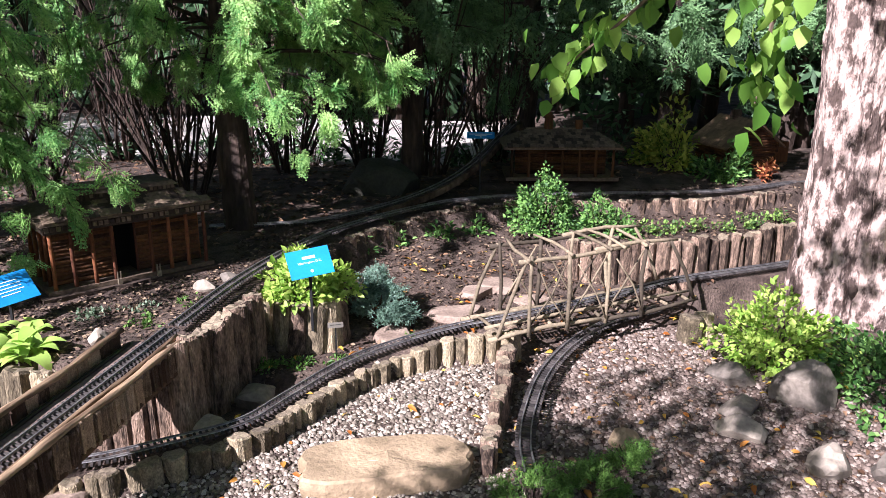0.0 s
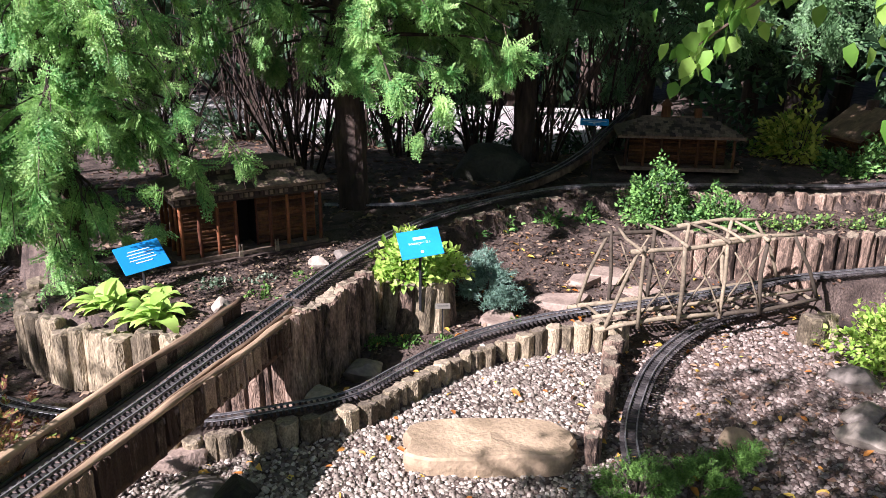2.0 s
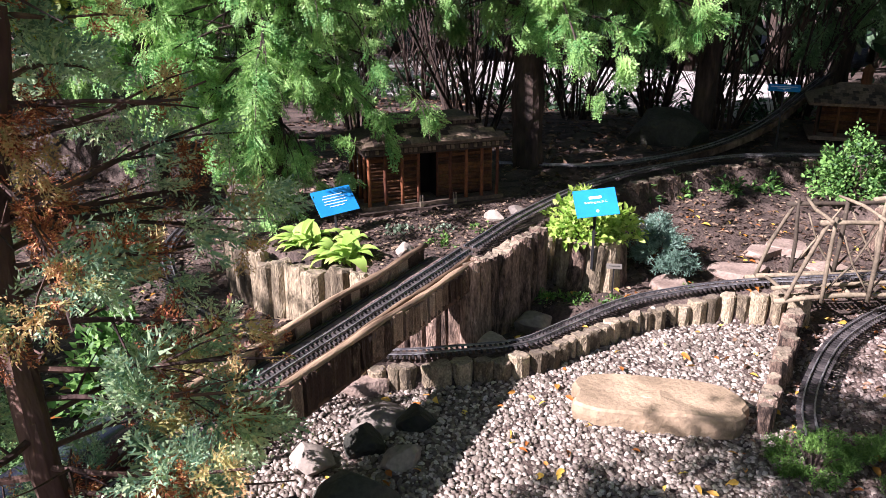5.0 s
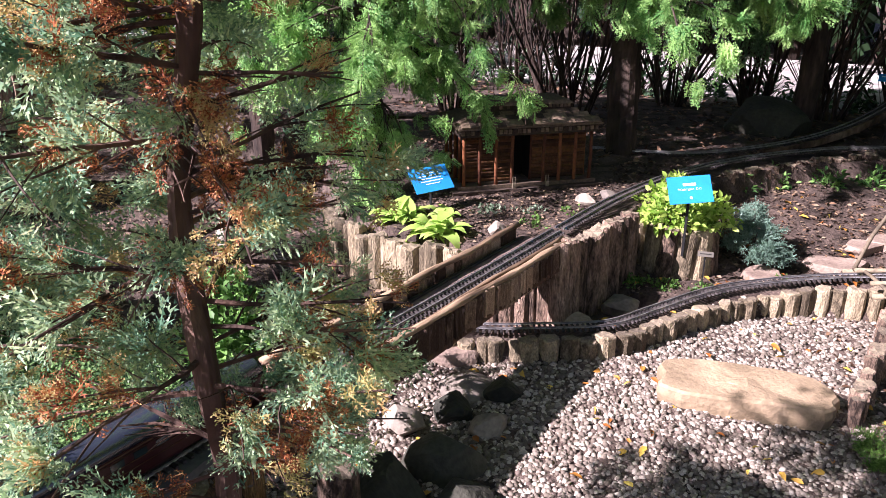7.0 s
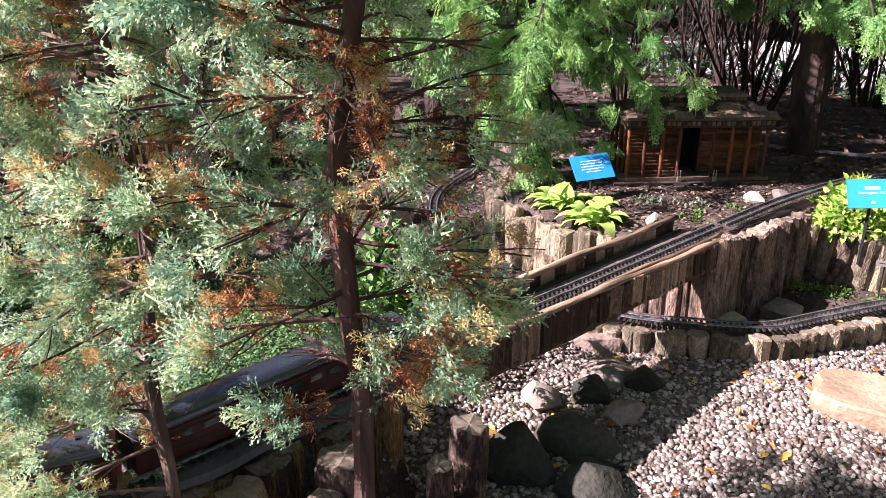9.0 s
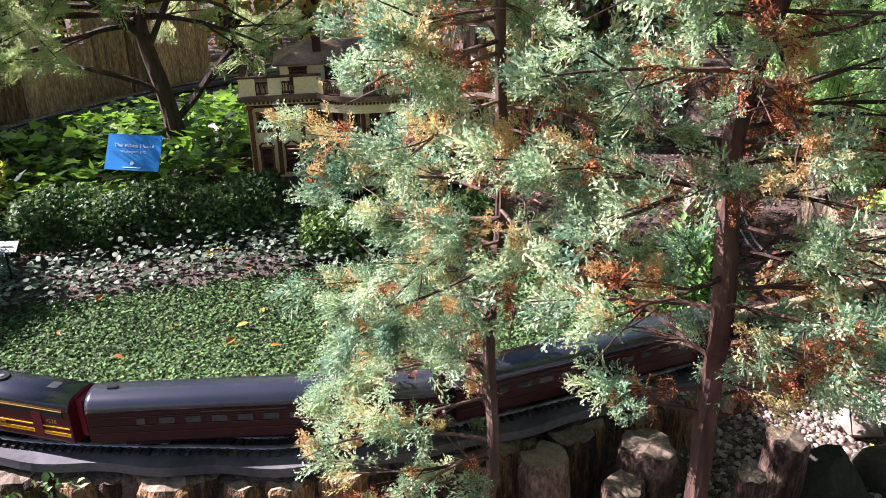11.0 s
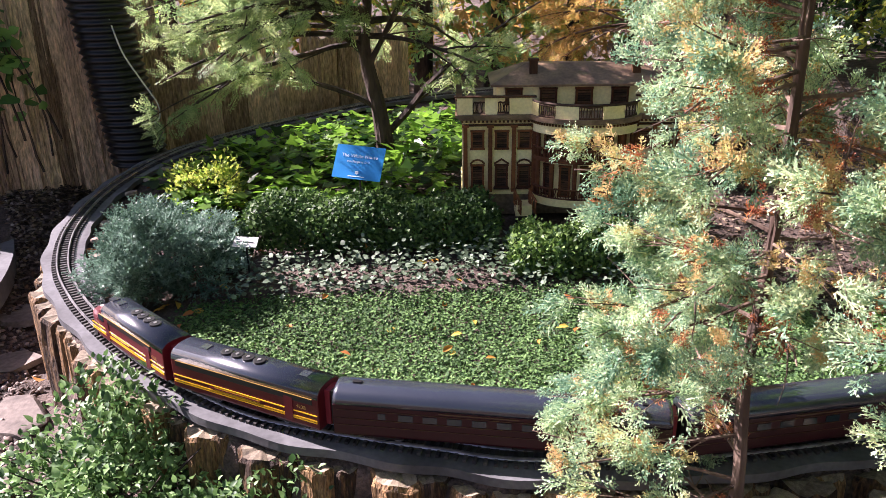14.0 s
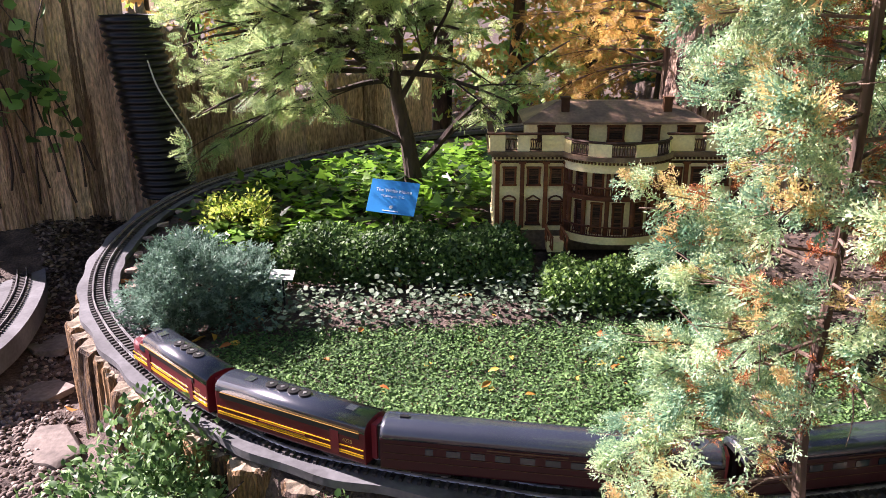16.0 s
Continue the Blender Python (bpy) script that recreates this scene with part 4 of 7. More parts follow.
# ---- model buildings ----
def sticks_wall(t, x0, x1, y, z0, z1, n, m, name="wall_log", r=None):
    r = r or (z1 - z0) / n / 2
    for i in range(n):
        z = z0 + (i + 0.5) * (z1 - z0) / n
        part(name, Build().tube([(x0, y, z), ((x0 + x1) / 2, y + random.uniform(-0.003, 0.003), z + random.uniform(-0.002, 0.002)), (x1, y, z)], r * 1.08, 6), m, t)


def temple():
    t = thing("model_temple", "brown bark model temple with twig columns and stepped roof", "model building", at=(-2.27, 3.785, 0.44), rz=radians(49))
    t.scale = (1.0, 1.0, 1.12)
    rings = []
    for x in np.linspace(-0.5, 0.5, 12):
        e = 0.012 * math.sin(x * 31)
        rings.append([(x, -0.02 + e, 0.0), (x, -0.025 + e, 0.034), (x, 0.55, 0.036), (x, 0.55, 0.0)])
    part("platform", Build().loft(rings), M_BARKTILE, t, "thick bark slab platform")
    part("step", Build().box((0, 0.24, 0.046), (0.92, 0.46, 0.02)), M_BARKTILE, t)
    # black blocks: the unlit inside behind the columns put into colour
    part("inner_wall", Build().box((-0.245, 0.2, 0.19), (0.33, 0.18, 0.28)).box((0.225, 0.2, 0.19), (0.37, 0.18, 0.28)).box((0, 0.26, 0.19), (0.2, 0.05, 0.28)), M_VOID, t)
    sticks_wall(t, -0.41, -0.08, 0.105, 0.06, 0.32, 13, M_DARKWOOD)
    sticks_wall(t, 0.04, 0.41, 0.105, 0.06, 0.32, 13, M_DARKWOOD)
    for x in (-0.08, 0.04):
        stick((x, 0.1, 0.05), (x, 0.1, 0.33), 0.008, t, "door_post", 0.002, M_REDWOOD)
    xs = np.linspace(-0.42, 0.42, 9)
    for x in xs:
        if abs(x) > 0.03:
            stick((x, 0.03, 0.05), (x, 0.03, 0.335), 0.0115, t, "column", 0.004, M_REDWOOD)
        stick((x, 0.45, 0.05), (x, 0.45, 0.335), 0.0115, t, "column", 0.004, M_REDWOOD)
    for y in (0.13, 0.24, 0.35):
        for x in (-0.42, 0.42):
            stick((x, y, 0.05), (x, y, 0.335), 0.0115, t, "column", 0.004, M_REDWOOD)
    part("frieze", Build().box((0, 0.24, 0.355), (0.9, 0.48, 0.042)), M_BARKTILE, t, "bark-faced frieze")
    for i in range(30):
        part("frieze_block", Build().box((-0.435 + i * 0.03, -0.004, 0.358), (0.02, 0.012, 0.022)), M_BARKTILE, t)
    b = Build()
    b.loft([[(-0.47, -0.03, 0.378), (0.47, -0.03, 0.378), (0.47, 0.51, 0.378), (-0.47, 0.51, 0.378)], [(-0.47, -0.03, 0.388), (0.47, -0.03, 0.388), (0.47, 0.51, 0.388), (-0.47, 0.51, 0.388)], [(-0.3, 0.11, 0.445), (0.3, 0.11, 0.445), (0.3, 0.37, 0.445), (-0.3, 0.37, 0.445)]])
    part("lower_roof", b, M_BARKTILE, t)
    for k in range(16):
        for row in range(3):
            f = (row + 0.5) / 3
            x = (-0.45 + k * 0.06) * (1 - 0.35 * f)
            part("shingle", Build().box((x, -0.03 + 0.14 * f, 0.396 + 0.055 * f), (0.056, 0.062, 0.007), rx=0.38), M_BARKTILE, t)
    part("attic", Build().box((0, 0.24, 0.462), (0.6, 0.27, 0.04)), M_BARKTILE, t)
    for i in range(24):
        part("attic_block", Build().box((-0.29 + i * 0.025, 0.102, 0.474), (0.017, 0.012, 0.02)), M_BARKTILE, t)
    part("attic_roof", Build().box((0, 0.24, 0.492), (0.64, 0.3, 0.02), taper=0.9), M_BARKTILE, t)
    for x in (-0.1, 0.12):
        part("urn_stand", Build().box((x, -0.005, 0.05), (0.02, 0.02, 0.03)).tube([(x - 0.008, -0.005, 0.065), (x - 0.008, -0.005, 0.1)], 0.004, 5).tube([(x + 0.008, -0.005, 0.065), (x + 0.008, -0.005, 0.1)], 0.004, 5), M_STICK, t)


def station():
    t = thing("model_station", "dark bark model station with hipped roof and porch posts", "model building", at=(0.12, 6.93, 0.53), rz=radians(8))
    part("floor_slab", Build().box((0, 0.25, 0.01), (1.02, 0.6, 0.03)), M_BARKTILE, t)
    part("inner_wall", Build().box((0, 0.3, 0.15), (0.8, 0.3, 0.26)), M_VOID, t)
    sticks_wall(t, -0.42, 0.42, 0.145, 0.03, 0.26, 9, M_DARKWOOD)
    for x in np.linspace(-0.46, 0.46, 7):
        stick((x, 0.0, 0.02), (x, 0.0, 0.29), 0.013, t, "porch_post", 0.003, M_DARKWOOD)
    b = Build().loft([[(-0.54, -0.06, 0.28), (0.54, -0.06, 0.28), (0.54, 0.6, 0.28), (-0.54, 0.6, 0.28)], [(-0.54, -0.06, 0.3), (0.54, -0.06, 0.3), (0.54, 0.6, 0.3), (-0.54, 0.6, 0.3)], [(-0.3, 0.24, 0.42), (0.3, 0.24, 0.42), (0.3, 0.32, 0.42), (-0.3, 0.32, 0.42)]])
    part("roof", b, M_BARKTILE, t)
    for row in range(6):
        f = (row + 0.3) / 6
        n = 20 - row
        for k in range(n):
            x = (-0.52 + 1.04 * (k + 0.5) / n) * (1 - 0.42 * f)
            part("shingle", Build().box((x, -0.055 + 0.3 * f, 0.31 + 0.118 * f), (0.05, 0.062, 0.008), rx=0.38 + random.uniform(-0.06, 0.06), rz=random.uniform(-0.08, 0.08)), M_BARKTILE, t)
    part("ridge_cap", Build().tube([(-0.31, 0.28, 0.425), (0.31, 0.28, 0.428)], 0.014, 6), M_BARKTILE, t)
    part("cupola", Build().tube([(-0.1, 0.28, 0.42), (-0.1, 0.28, 0.53)], [0.045, 0.04], 8).tube([(-0.1, 0.28, 0.53), (-0.1, 0.28, 0.56), (-0.1, 0.28, 0.59)], [0.06, 0.035, 0.01], 8), M_DARKWOOD, t, "round wooden cupola")
    part("chimney", Build().box((0.18, 0.28, 0.46), (0.06, 0.06, 0.1)), M_DARKWOOD, t)


def cabin():
    t = thing("log_cabin", "small log cabin with sunlit shingle roof", "model building", at=(1.93, 7.62, 0.6), rz=radians(24))
    # black body, so the shade between the wall logs is colour
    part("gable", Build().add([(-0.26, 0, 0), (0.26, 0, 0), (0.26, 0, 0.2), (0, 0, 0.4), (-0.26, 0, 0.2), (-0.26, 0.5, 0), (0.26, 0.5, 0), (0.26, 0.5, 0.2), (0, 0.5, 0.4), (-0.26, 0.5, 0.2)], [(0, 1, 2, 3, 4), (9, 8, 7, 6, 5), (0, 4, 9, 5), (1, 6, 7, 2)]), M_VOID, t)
    for i in range(15):
        z = 0.013 + i * 0.0262
        w = 0.28 if z < 0.2 else 0.28 * (0.41 - z) / 0.2
        if w > 0.03:
            part("wall_log", Build().tube([(-w, -0.008, z), (w, -0.008, z)], 0.0135, 6), M_DARKWOOD, t)
        if z < 0.21:
            part("wall_log", Build().tube([(-0.262, -0.03, z + 0.012), (-0.262, 0.52, z + 0.012)], 0.0135, 6), M_DARKWOOD, t)
            part("wall_log", Build().tube([(0.262, -0.03, z + 0.012), (0.262, 0.52, z + 0.012)], 0.0135, 6), M_DARKWOOD, t)
    for s in (-1, 1):
        part("roof", Build().add([(0, -0.06, 0.425), (0, 0.56, 0.425), (s * 0.33, 0.56, 0.175), (s * 0.33, -0.06, 0.175), (0, -0.06, 0.41), (0, 0.56, 0.41), (s * 0.33, 0.56, 0.16), (s * 0.33, -0.06, 0.16)], [(0, 1, 2, 3), (7, 6, 5, 4), (0, 3, 7, 4), (2, 1, 5, 6), (3, 2, 6, 7)]), M_ROOFTIN, t, "grey shingle roof slope")
        for row in range(6):
            for k in range(8):
                f = (row + 0.5) / 6
                part("shingle", Build().add([(s * 0.33 * f - s * 0.03, -0.05 + k * 0.077, 0.432 - 0.25 * f + 0.028), (s * 0.33 * f - s * 0.03, 0.02 + k * 0.077, 0.432 - 0.25 * f + 0.028), (s * 0.33 * f + s * 0.03, 0.02 + k * 0.077, 0.436 - 0.25 * f - 0.02), (s * 0.33 * f + s * 0.03, -0.05 + k * 0.077, 0.436 - 0.25 * f - 0.02)], [(0, 1, 2, 3)]), M_ROOFTIN, t)
    part("chimney", Build().box((0.0, 0.3, 0.44), (0.08, 0.07, 0.12)), M_BARKTILE, t)
    part("lean_to", Build().box((0.36, 0.25, 0.1), (0.2, 0.4, 0.2)), M_DARKWOOD, t, "dark lean-to shed")


def window(t, x, y, z, w, h, mould=None, ang=0.0):
    """A near-black panel, recess shade painted in, with frame, bars and an optional hood."""
    win = part("window", Build().box((0, 0.002, 0), (w, 0.004, h)), M_VOID, t)
    win.location, win.rotation_euler[2] = (x, y, z), ang
    f = Build()
    for s in (-1, 1):
        f.box((s * w / 2, -0.004, 0), (0.010, 0.014, h + 0.008)).box((0, -0.004, s * h / 2), (w + 0.016, 0.014, 0.009))
    part("frame", f, M_REDWOOD, win)
    rows = int(h / 0.0125)
    for k in range(rows):
        part("shutter_slat", Build().box((0, -0.001, -h / 2 + h * (k + 0.5) / rows), (w - 0.008, 0.005, h / rows * 0.72), rx=0.35), M_STICK_DARK, win)
    if mould == "arch":
        part("hood", Build().tube([(-w * 0.62, -0.006, h / 2 + 0.008), (-w * 0.4, -0.006, h / 2 + 0.024), (0, -0.006, h / 2 + 0.032), (w * 0.4, -0.006, h / 2 + 0.024), (w * 0.62, -0.006, h / 2 + 0.008)], 0.0055, 6), M_DARKWOOD, win)
    elif mould == "peak":
        part("hood", Build().tube([(-w * 0.65, -0.006, h / 2 + 0.008), (0, -0.006, h / 2 + 0.034), (w * 0.65, -0.006, h / 2 + 0.008)], 0.0055, 6), M_DARKWOOD, win)
    if h > 0.1:
        part("sill", Build().box((0, -0.008, -h / 2 - 0.008), (w + 0.022, 0.02, 0.008)), M_DARKWOOD, win)


def balusters(t, pts, h, step, m, name="railing"):
    line = catmull(pts, step)
    b = Build()
    for i, p in enumerate(line):
        k = random.uniform(-0.006, 0.006)
        b.tube([p, p + Vector((k, k, h * 0.5)), p + Vector((0, 0, h))], 0.0028, 4)
    b.tube([p + Vector((0, 0, h + random.uniform(-0.002, 0.002))) for p in line], 0.0055, 5)
    b.tube([p + Vector((0, 0, 0.004)) for p in line], 0.005, 5)
    tagged(part(name, b, m, t, "bent twig railing"), kind="stuff")


def mansion():
    t = thing("model_mansion", "cream model mansion with brown twig trim and bowed portico", "model building", at=(-3.63, 0.47, 0.68), rz=radians(80))
    t.scale = (1.0, 1.0, 0.9)
    part("plinth", Build().box((0, 0.215, -0.06), (1.18, 0.43, 0.12)), M_BARKTILE, t, "dark bark plinth")
    part("main_wall", Build().box((0, 0.225, 0.215), (1.2, 0.45, 0.43)), M_CREAM, t)
    part("base_course", Build().box((0, 0.225, 0.012), (1.215, 0.465, 0.026)), M_CREAM, t)
    part("cornice", Build().box((0, 0.225, 0.428), (1.235, 0.485, 0.016)).box((0, 0.225, 0.444), (1.27, 0.52, 0.016)), M_ROOFTIN, t, "weathered brown cornice")
    part("architrave", Build().box((0, -0.004, 0.392), (1.2, 0.012, 0.012)), M_DARKWOOD, t)
    for i in range(60):
        if abs(-0.6 + i * 0.0204) > 0.25:
            part("dentil", Build().box((-0.6 + i * 0.0204, -0.008, 0.412), (0.010, 0.014, 0.010)), M_DARKWOOD, t)
    for s in (-1, 1):
        for x in (0.585, 0.462, 0.345, 0.245):
            part("pilaster", Build().box((s * x, -0.009, 0.2), (0.022, 0.018, 0.37), taper=0.9).box((s * x, -0.011, 0.388), (0.034, 0.024, 0.014)), M_REDWOOD, t)
        for i, x in enumerate((0.525, 0.405, 0.292)):
            window(t, s * x, -0.002, 0.105, 0.056, 0.125, "peak" if i == 1 else "arch")
            window(t, s * x, -0.002, 0.31, 0.058, 0.1)
        # roof parapet with open twig panels
        for x0, x1 in ((0.25, 0.37), (0.43, 0.49), (0.55, 0.625)):
            part("parapet", Build().box((s * (x0 + x1) / 2, -0.01, 0.498), (x1 - x0, 0.022, 0.09)), M_CREAM, t)
        for x0, x1 in ((0.37, 0.43), (0.49, 0.55)):
            balusters(t, [(s * x0, -0.01, 0.456), (s * (x0 + x1) / 2, -0.01, 0.456), (s * x1, -0.01, 0.456)], 0.06, 0.011, M_STICK_DARK)
        part("parapet_cap", Build().box((s * 0.44, -0.01, 0.547), (0.4, 0.03, 0.009)), M_DARKWOOD, t)
        part("parapet", Build().box((s * 0.615, 0.23, 0.488), (0.022, 0.46, 0.07)), M_CREAM, t)
        part("parapet_cap", Build().box((s * 0.615, 0.23, 0.529), (0.03, 0.47, 0.009)), M_DARKWOOD, t)
    part("attic_wall", Build().box((0, 0.24, 0.515), (0.86, 0.36, 0.15)), M_CREAM, t)
    for x in (-0.345, -0.175, 0.0, 0.175, 0.345):
        window(t, x, 0.058, 0.535, 0.075, 0.085)
    r0 = [(-0.46, 0.03, 0.59), (0.46, 0.03, 0.59), (0.46, 0.46, 0.59), (-0.46, 0.46, 0.59)]
    r1 = [(-0.46, 0.03, 0.602), (0.46, 0.03, 0.602), (0.46, 0.46, 0.602), (-0.46, 0.46, 0.602)]
    part("roof", Build().loft([r0, r1, [(-0.28, 0.22, 0.69), (0.28, 0.22, 0.69), (0.28, 0.28, 0.69), (-0.28, 0.28, 0.69)]]), M_ROOFTIN, t, "rust-streaked hipped roof")
    for x in (-0.245, 0.265):
        part("chimney", Build().box((x, 0.14, 0.66), (0.04, 0.04, 0.11)).box((x, 0.14, 0.72), (0.05, 0.05, 0.012)), M_DARKWOOD, t)
    # bowed portico
    arc = lambda rx, ry, z, n=25: [(-rx * math.cos(math.pi * i / (n - 1)), -ry * math.sin(math.pi * i / (n - 1)), z) for i in range(n)]

    def bow(name, rx, ry, z0, z1, m, label=""):
        lo, hi = arc(rx, ry, z0), arc(rx, ry, z1)
        part(name, Build().loft([lo, hi]), m, t, label)
    bow("portico_floor", 0.25, 0.175, -0.03, 0.012, M_CREAM)
    bow("bow_wall", 0.2, 0.115, 0.0, 0.43, M_CREAM)
    bow("balcony_floor", 0.25, 0.175, 0.212, 0.228, M_REDWOOD)
    bow("entablature", 0.255, 0.178, 0.365, 0.43, M_CREAM)
    bow("portico_cornice", 0.275, 0.198, 0.43, 0.455, M_ROOFTIN)
    for i in range(46):
        a = math.pi * (i + 0.5) / 46
        part("dentil", Build().box((-0.262 * math.cos(a), -0.186 * math.sin(a), 0.418), (0.009, 0.009, 0.012)), M_DARKWOOD, t)
    for i in range(6):
        a = math.pi * (i + 0.5) / 6
        x, y = -0.235 * math.cos(a), -0.158 * math.sin(a)
        stick((x, y, 0.0), (x, y, 0.37), 0.0115, t, "column", 0.001, M_REDWOOD)
    for i in range(5):
        a = math.pi * (i + 1) / 6
        for z, h in ((0.1, 0.17), (0.3, 0.12)):
            x, y = -0.2 * math.cos(a), -0.118 * math.sin(a)
            window(t, x, y, z, 0.046, h, None, math.atan2(-math.cos(a) * 0.115, math.sin(a) * 0.2))
    for z in (0.012, 0.228):
        balusters(t, arc(0.248, 0.172, z, 13), 0.055, 0.013, M_REDWOOD)
    for i in range(7):
        a0, a1 = math.pi * i / 7, math.pi * (i + 1) / 7
        am = (a0 + a1) / 2
        if i % 2 == 0:
            pts = [(-0.262 * math.cos(a0 + (a1 - a0) * k / 4), -0.186 * math.sin(a0 + (a1 - a0) * k / 4)) for k in range(5)]
            part("portico_parapet", Build().loft([[(x * 0.95, y * 0.95, 0.455), (x, y, 0.455), (x, y, 0.525), (x * 0.95, y * 0.95, 0.525)] for x, y in pts]), M_CREAM, t)
        else:
            balusters(t, [(-0.258 * math.cos(a), -0.183 * math.sin(a), 0.456) for a in (a0, am, a1)], 0.062, 0.012, M_STICK_DARK)
    part("parapet_cap", Build().tube([(x * 0.97, y * 0.97, 0.529) for x, y, _ in arc(0.265, 0.19, 0)], 0.0075, 5), M_STICK_DARK, t)
    for k in (0, 1):
        o = 0.075 * k
        balusters(t, [(-0.26 - o, -0.05, -0.03), (-0.27 - o, -0.11, -0.02), (-0.24 - o, -0.17, -0.07)], 0.075, 0.012, M_REDWOOD, "stair_rail")
    part("stair", Build().box((-0.3, -0.1, -0.05), (0.08, 0.1, 0.06)), M_CREAM, t)


temple()
station()
cabin()
mansion()


# ---- train ----
def shell(L, w, prof, n_end=1, nose=False):
    """Body along x from -L/2 to L/2 with cross-section prof of (y, z)."""
    rings = []
    xs = [-L / 2, -L / 2 + 0.004, L / 2 - 0.004, L / 2] if not nose else [-L / 2, -L / 2 + 0.004, L / 2 - 0.14, L / 2 - 0.115, L / 2 - 0.085, L / 2 - 0.05, L / 2 - 0.02, L / 2 - 0.004, L / 2]
    for i, x in enumerate(xs):
        sy = sz = 1.0
        if not nose:
            sy = sz = 0.985 if i in (0, 3) else 1.0
        else:
            k = (x - (L / 2 - 0.14)) / 0.14
            if i == 0:
                sy = sz = 0.985
            if k > 0:
                sy = 1 - 0.42 * max(0, k) ** 2.6
                top = 1 - 0.42 * min(1, max(0, (k - 0.12) / 0.33)) - 0.14 * max(0, k - 0.45) ** 1.5
                sz = max(0.4, top)
        z0 = min(p[1] for p in prof)
        rings.append([(x, y * sy, z0 + (z - z0) * sz) for y, z in prof])
    return Build().loft(rings)


def truck(parent, x, axles=2, r=0.0165):
    tr = part("truck", Build().box((x, 0.036, 0.021), (0.115, 0.008, 0.014)).box((x, -0.036, 0.021), (0.115, 0.008, 0.014)).box((x, 0, 0.026), (0.05, 0.07, 0.014)), M_BLACK, parent)
    for i in range(axles):
        xx = x + (i - (axles - 1) / 2) * 0.075
        for s in (-1, 1):
            part("wheel", Build().tube([(xx, s * 0.021, r - 0.001), (xx, s * 0.0265, r - 0.001)], r, 12), M_RAIL, tr, "metal wheel")


def engine(label, nose):
    """A streamlined diesel unit, 0.56 m long, rails at z = 0."""
    L, w = 0.56, 0.058
    t = thing("locomotive", label, "model train", "cars of the model train")
    side_prof = [(-w, 0.034), (w, 0.034), (w, 0.128), (-w, 0.128)]
    full = [(-w * 0.97, 0.034), (w * 0.97, 0.034), (w, 0.04), (w, 0.132), (w * 0.93, 0.149), (w * 0.72, 0.1605), (w * 0.3, 0.1665), (-w * 0.3, 0.1665), (-w * 0.72, 0.1605), (-w * 0.93, 0.149), (-w, 0.132), (-w, 0.04)]
    body = part("body", shell(L, w, full, nose=nose), M_MAROON, t, "maroon body")
    rp = [(w * 1.015, 0.133), (w * 0.945, 0.1505), (w * 0.73, 0.1622), (w * 0.3, 0.1682), (-w * 0.3, 0.1682), (-w * 0.73, 0.1622), (-w * 0.945, 0.1505), (-w * 1.015, 0.133)]
    x1 = L / 2 - (0.135 if nose else 0.002)
    part("roof", Build().loft([[(x, y, z) for y, z in rp] for x in (-L / 2 + 0.002, 0, x1)], cap=True), M_ROOF, t, "dark glossy roof", True)
    for s in (-1, 1):
        y = s * (w + 0.0012)
        xf = L / 2 - (0.05 if nose else 0.006)
        for z, h in ((0.056, 0.003), (0.0625, 0.0045), (0.0795, 0.003)):
            part("stripe", Build().box(((xf - L / 2 + 0.006) / 2, y, z), (xf + L / 2 - 0.006, 0.0022, h)), M_YELLOW, t)
        part("stripe", Build().box((0.02, y, 0.0715), (xf - 0.1, 0.002, 0.009)), M_YELLOW, t, "broad yellow stripe")
        part("grille_band", Build().box((-0.02 if nose else 0, y, 0.121), (L - (0.2 if nose else 0.04), 0.002, 0.016)), M_BLACK, t)
        part("trim_line", Build().box((-0.02 if nose else 0, y, 0.131), (L - (0.2 if nose else 0.04), 0.0026, 0.0016)), M_GOLDPAINT, t)
        part("name_bar", Build().box((0.03, s * (w + 0.0026), 0.0715), (0.2, 0.001, 0.004)), M_MAROON, t)
        me = text_mesh("4228", 0.017)
        me.materials.clear(); me.materials.append(M_GOLDPAINT)
        me.transform(Matrix.Translation((-L / 2 + 0.06, s * (w + 0.0018), 0.097)) @ Matrix.Rotation(math.pi if s > 0 else 0, 4, "Z") @ Matrix.Rotation(math.pi / 2, 4, "X"))
        part("number", me, None, t, "gold road number")
        part("door", Build().box((-L / 2 + 0.105, y, 0.083), (0.03, 0.0026, 0.075)), M_MAROON, t)
        if nose:
            part("cab_window", Build().box((L / 2 - 0.13, y, 0.117), (0.035, 0.003, 0.02)), M_WINDOW, t)
            part("cab_door", Build().box((L / 2 - 0.168, y, 0.083), (0.026, 0.0026, 0.082)), M_MAROON, t)
            part("windshield", Build().add([(L / 2 - 0.119, s * 0.006, 0.158), (L / 2 - 0.119, s * 0.042, 0.152), (L / 2 - 0.1, s * 0.044, 0.131), (L / 2 - 0.093, s * 0.006, 0.134)], [(0, 1, 2, 3), (3, 2, 1, 0)]), M_WINDOW, t)
    if nose:
        part("headlight", Build().tube([(L / 2 - 0.03, 0, 0.094), (L / 2 - 0.004, 0, 0.094)], 0.013, 10), M_CABLE, t, "round headlight")
        part("pilot", Build().box((L / 2 - 0.02, 0, 0.024), (0.03, 0.09, 0.03), taper=0.8), M_BLACK, t)
    for i in range(4):
        x = -L / 2 + 0.14 + i * 0.042 if nose else -0.03 + i * 0.042
        fan = part("roof_fan", Build().tube([(x, 0, 0.164), (x, 0, 0.1735), (x, 0, 0.174)], [0.0195, 0.0195, 0.016], 16), M_BLACK, t)
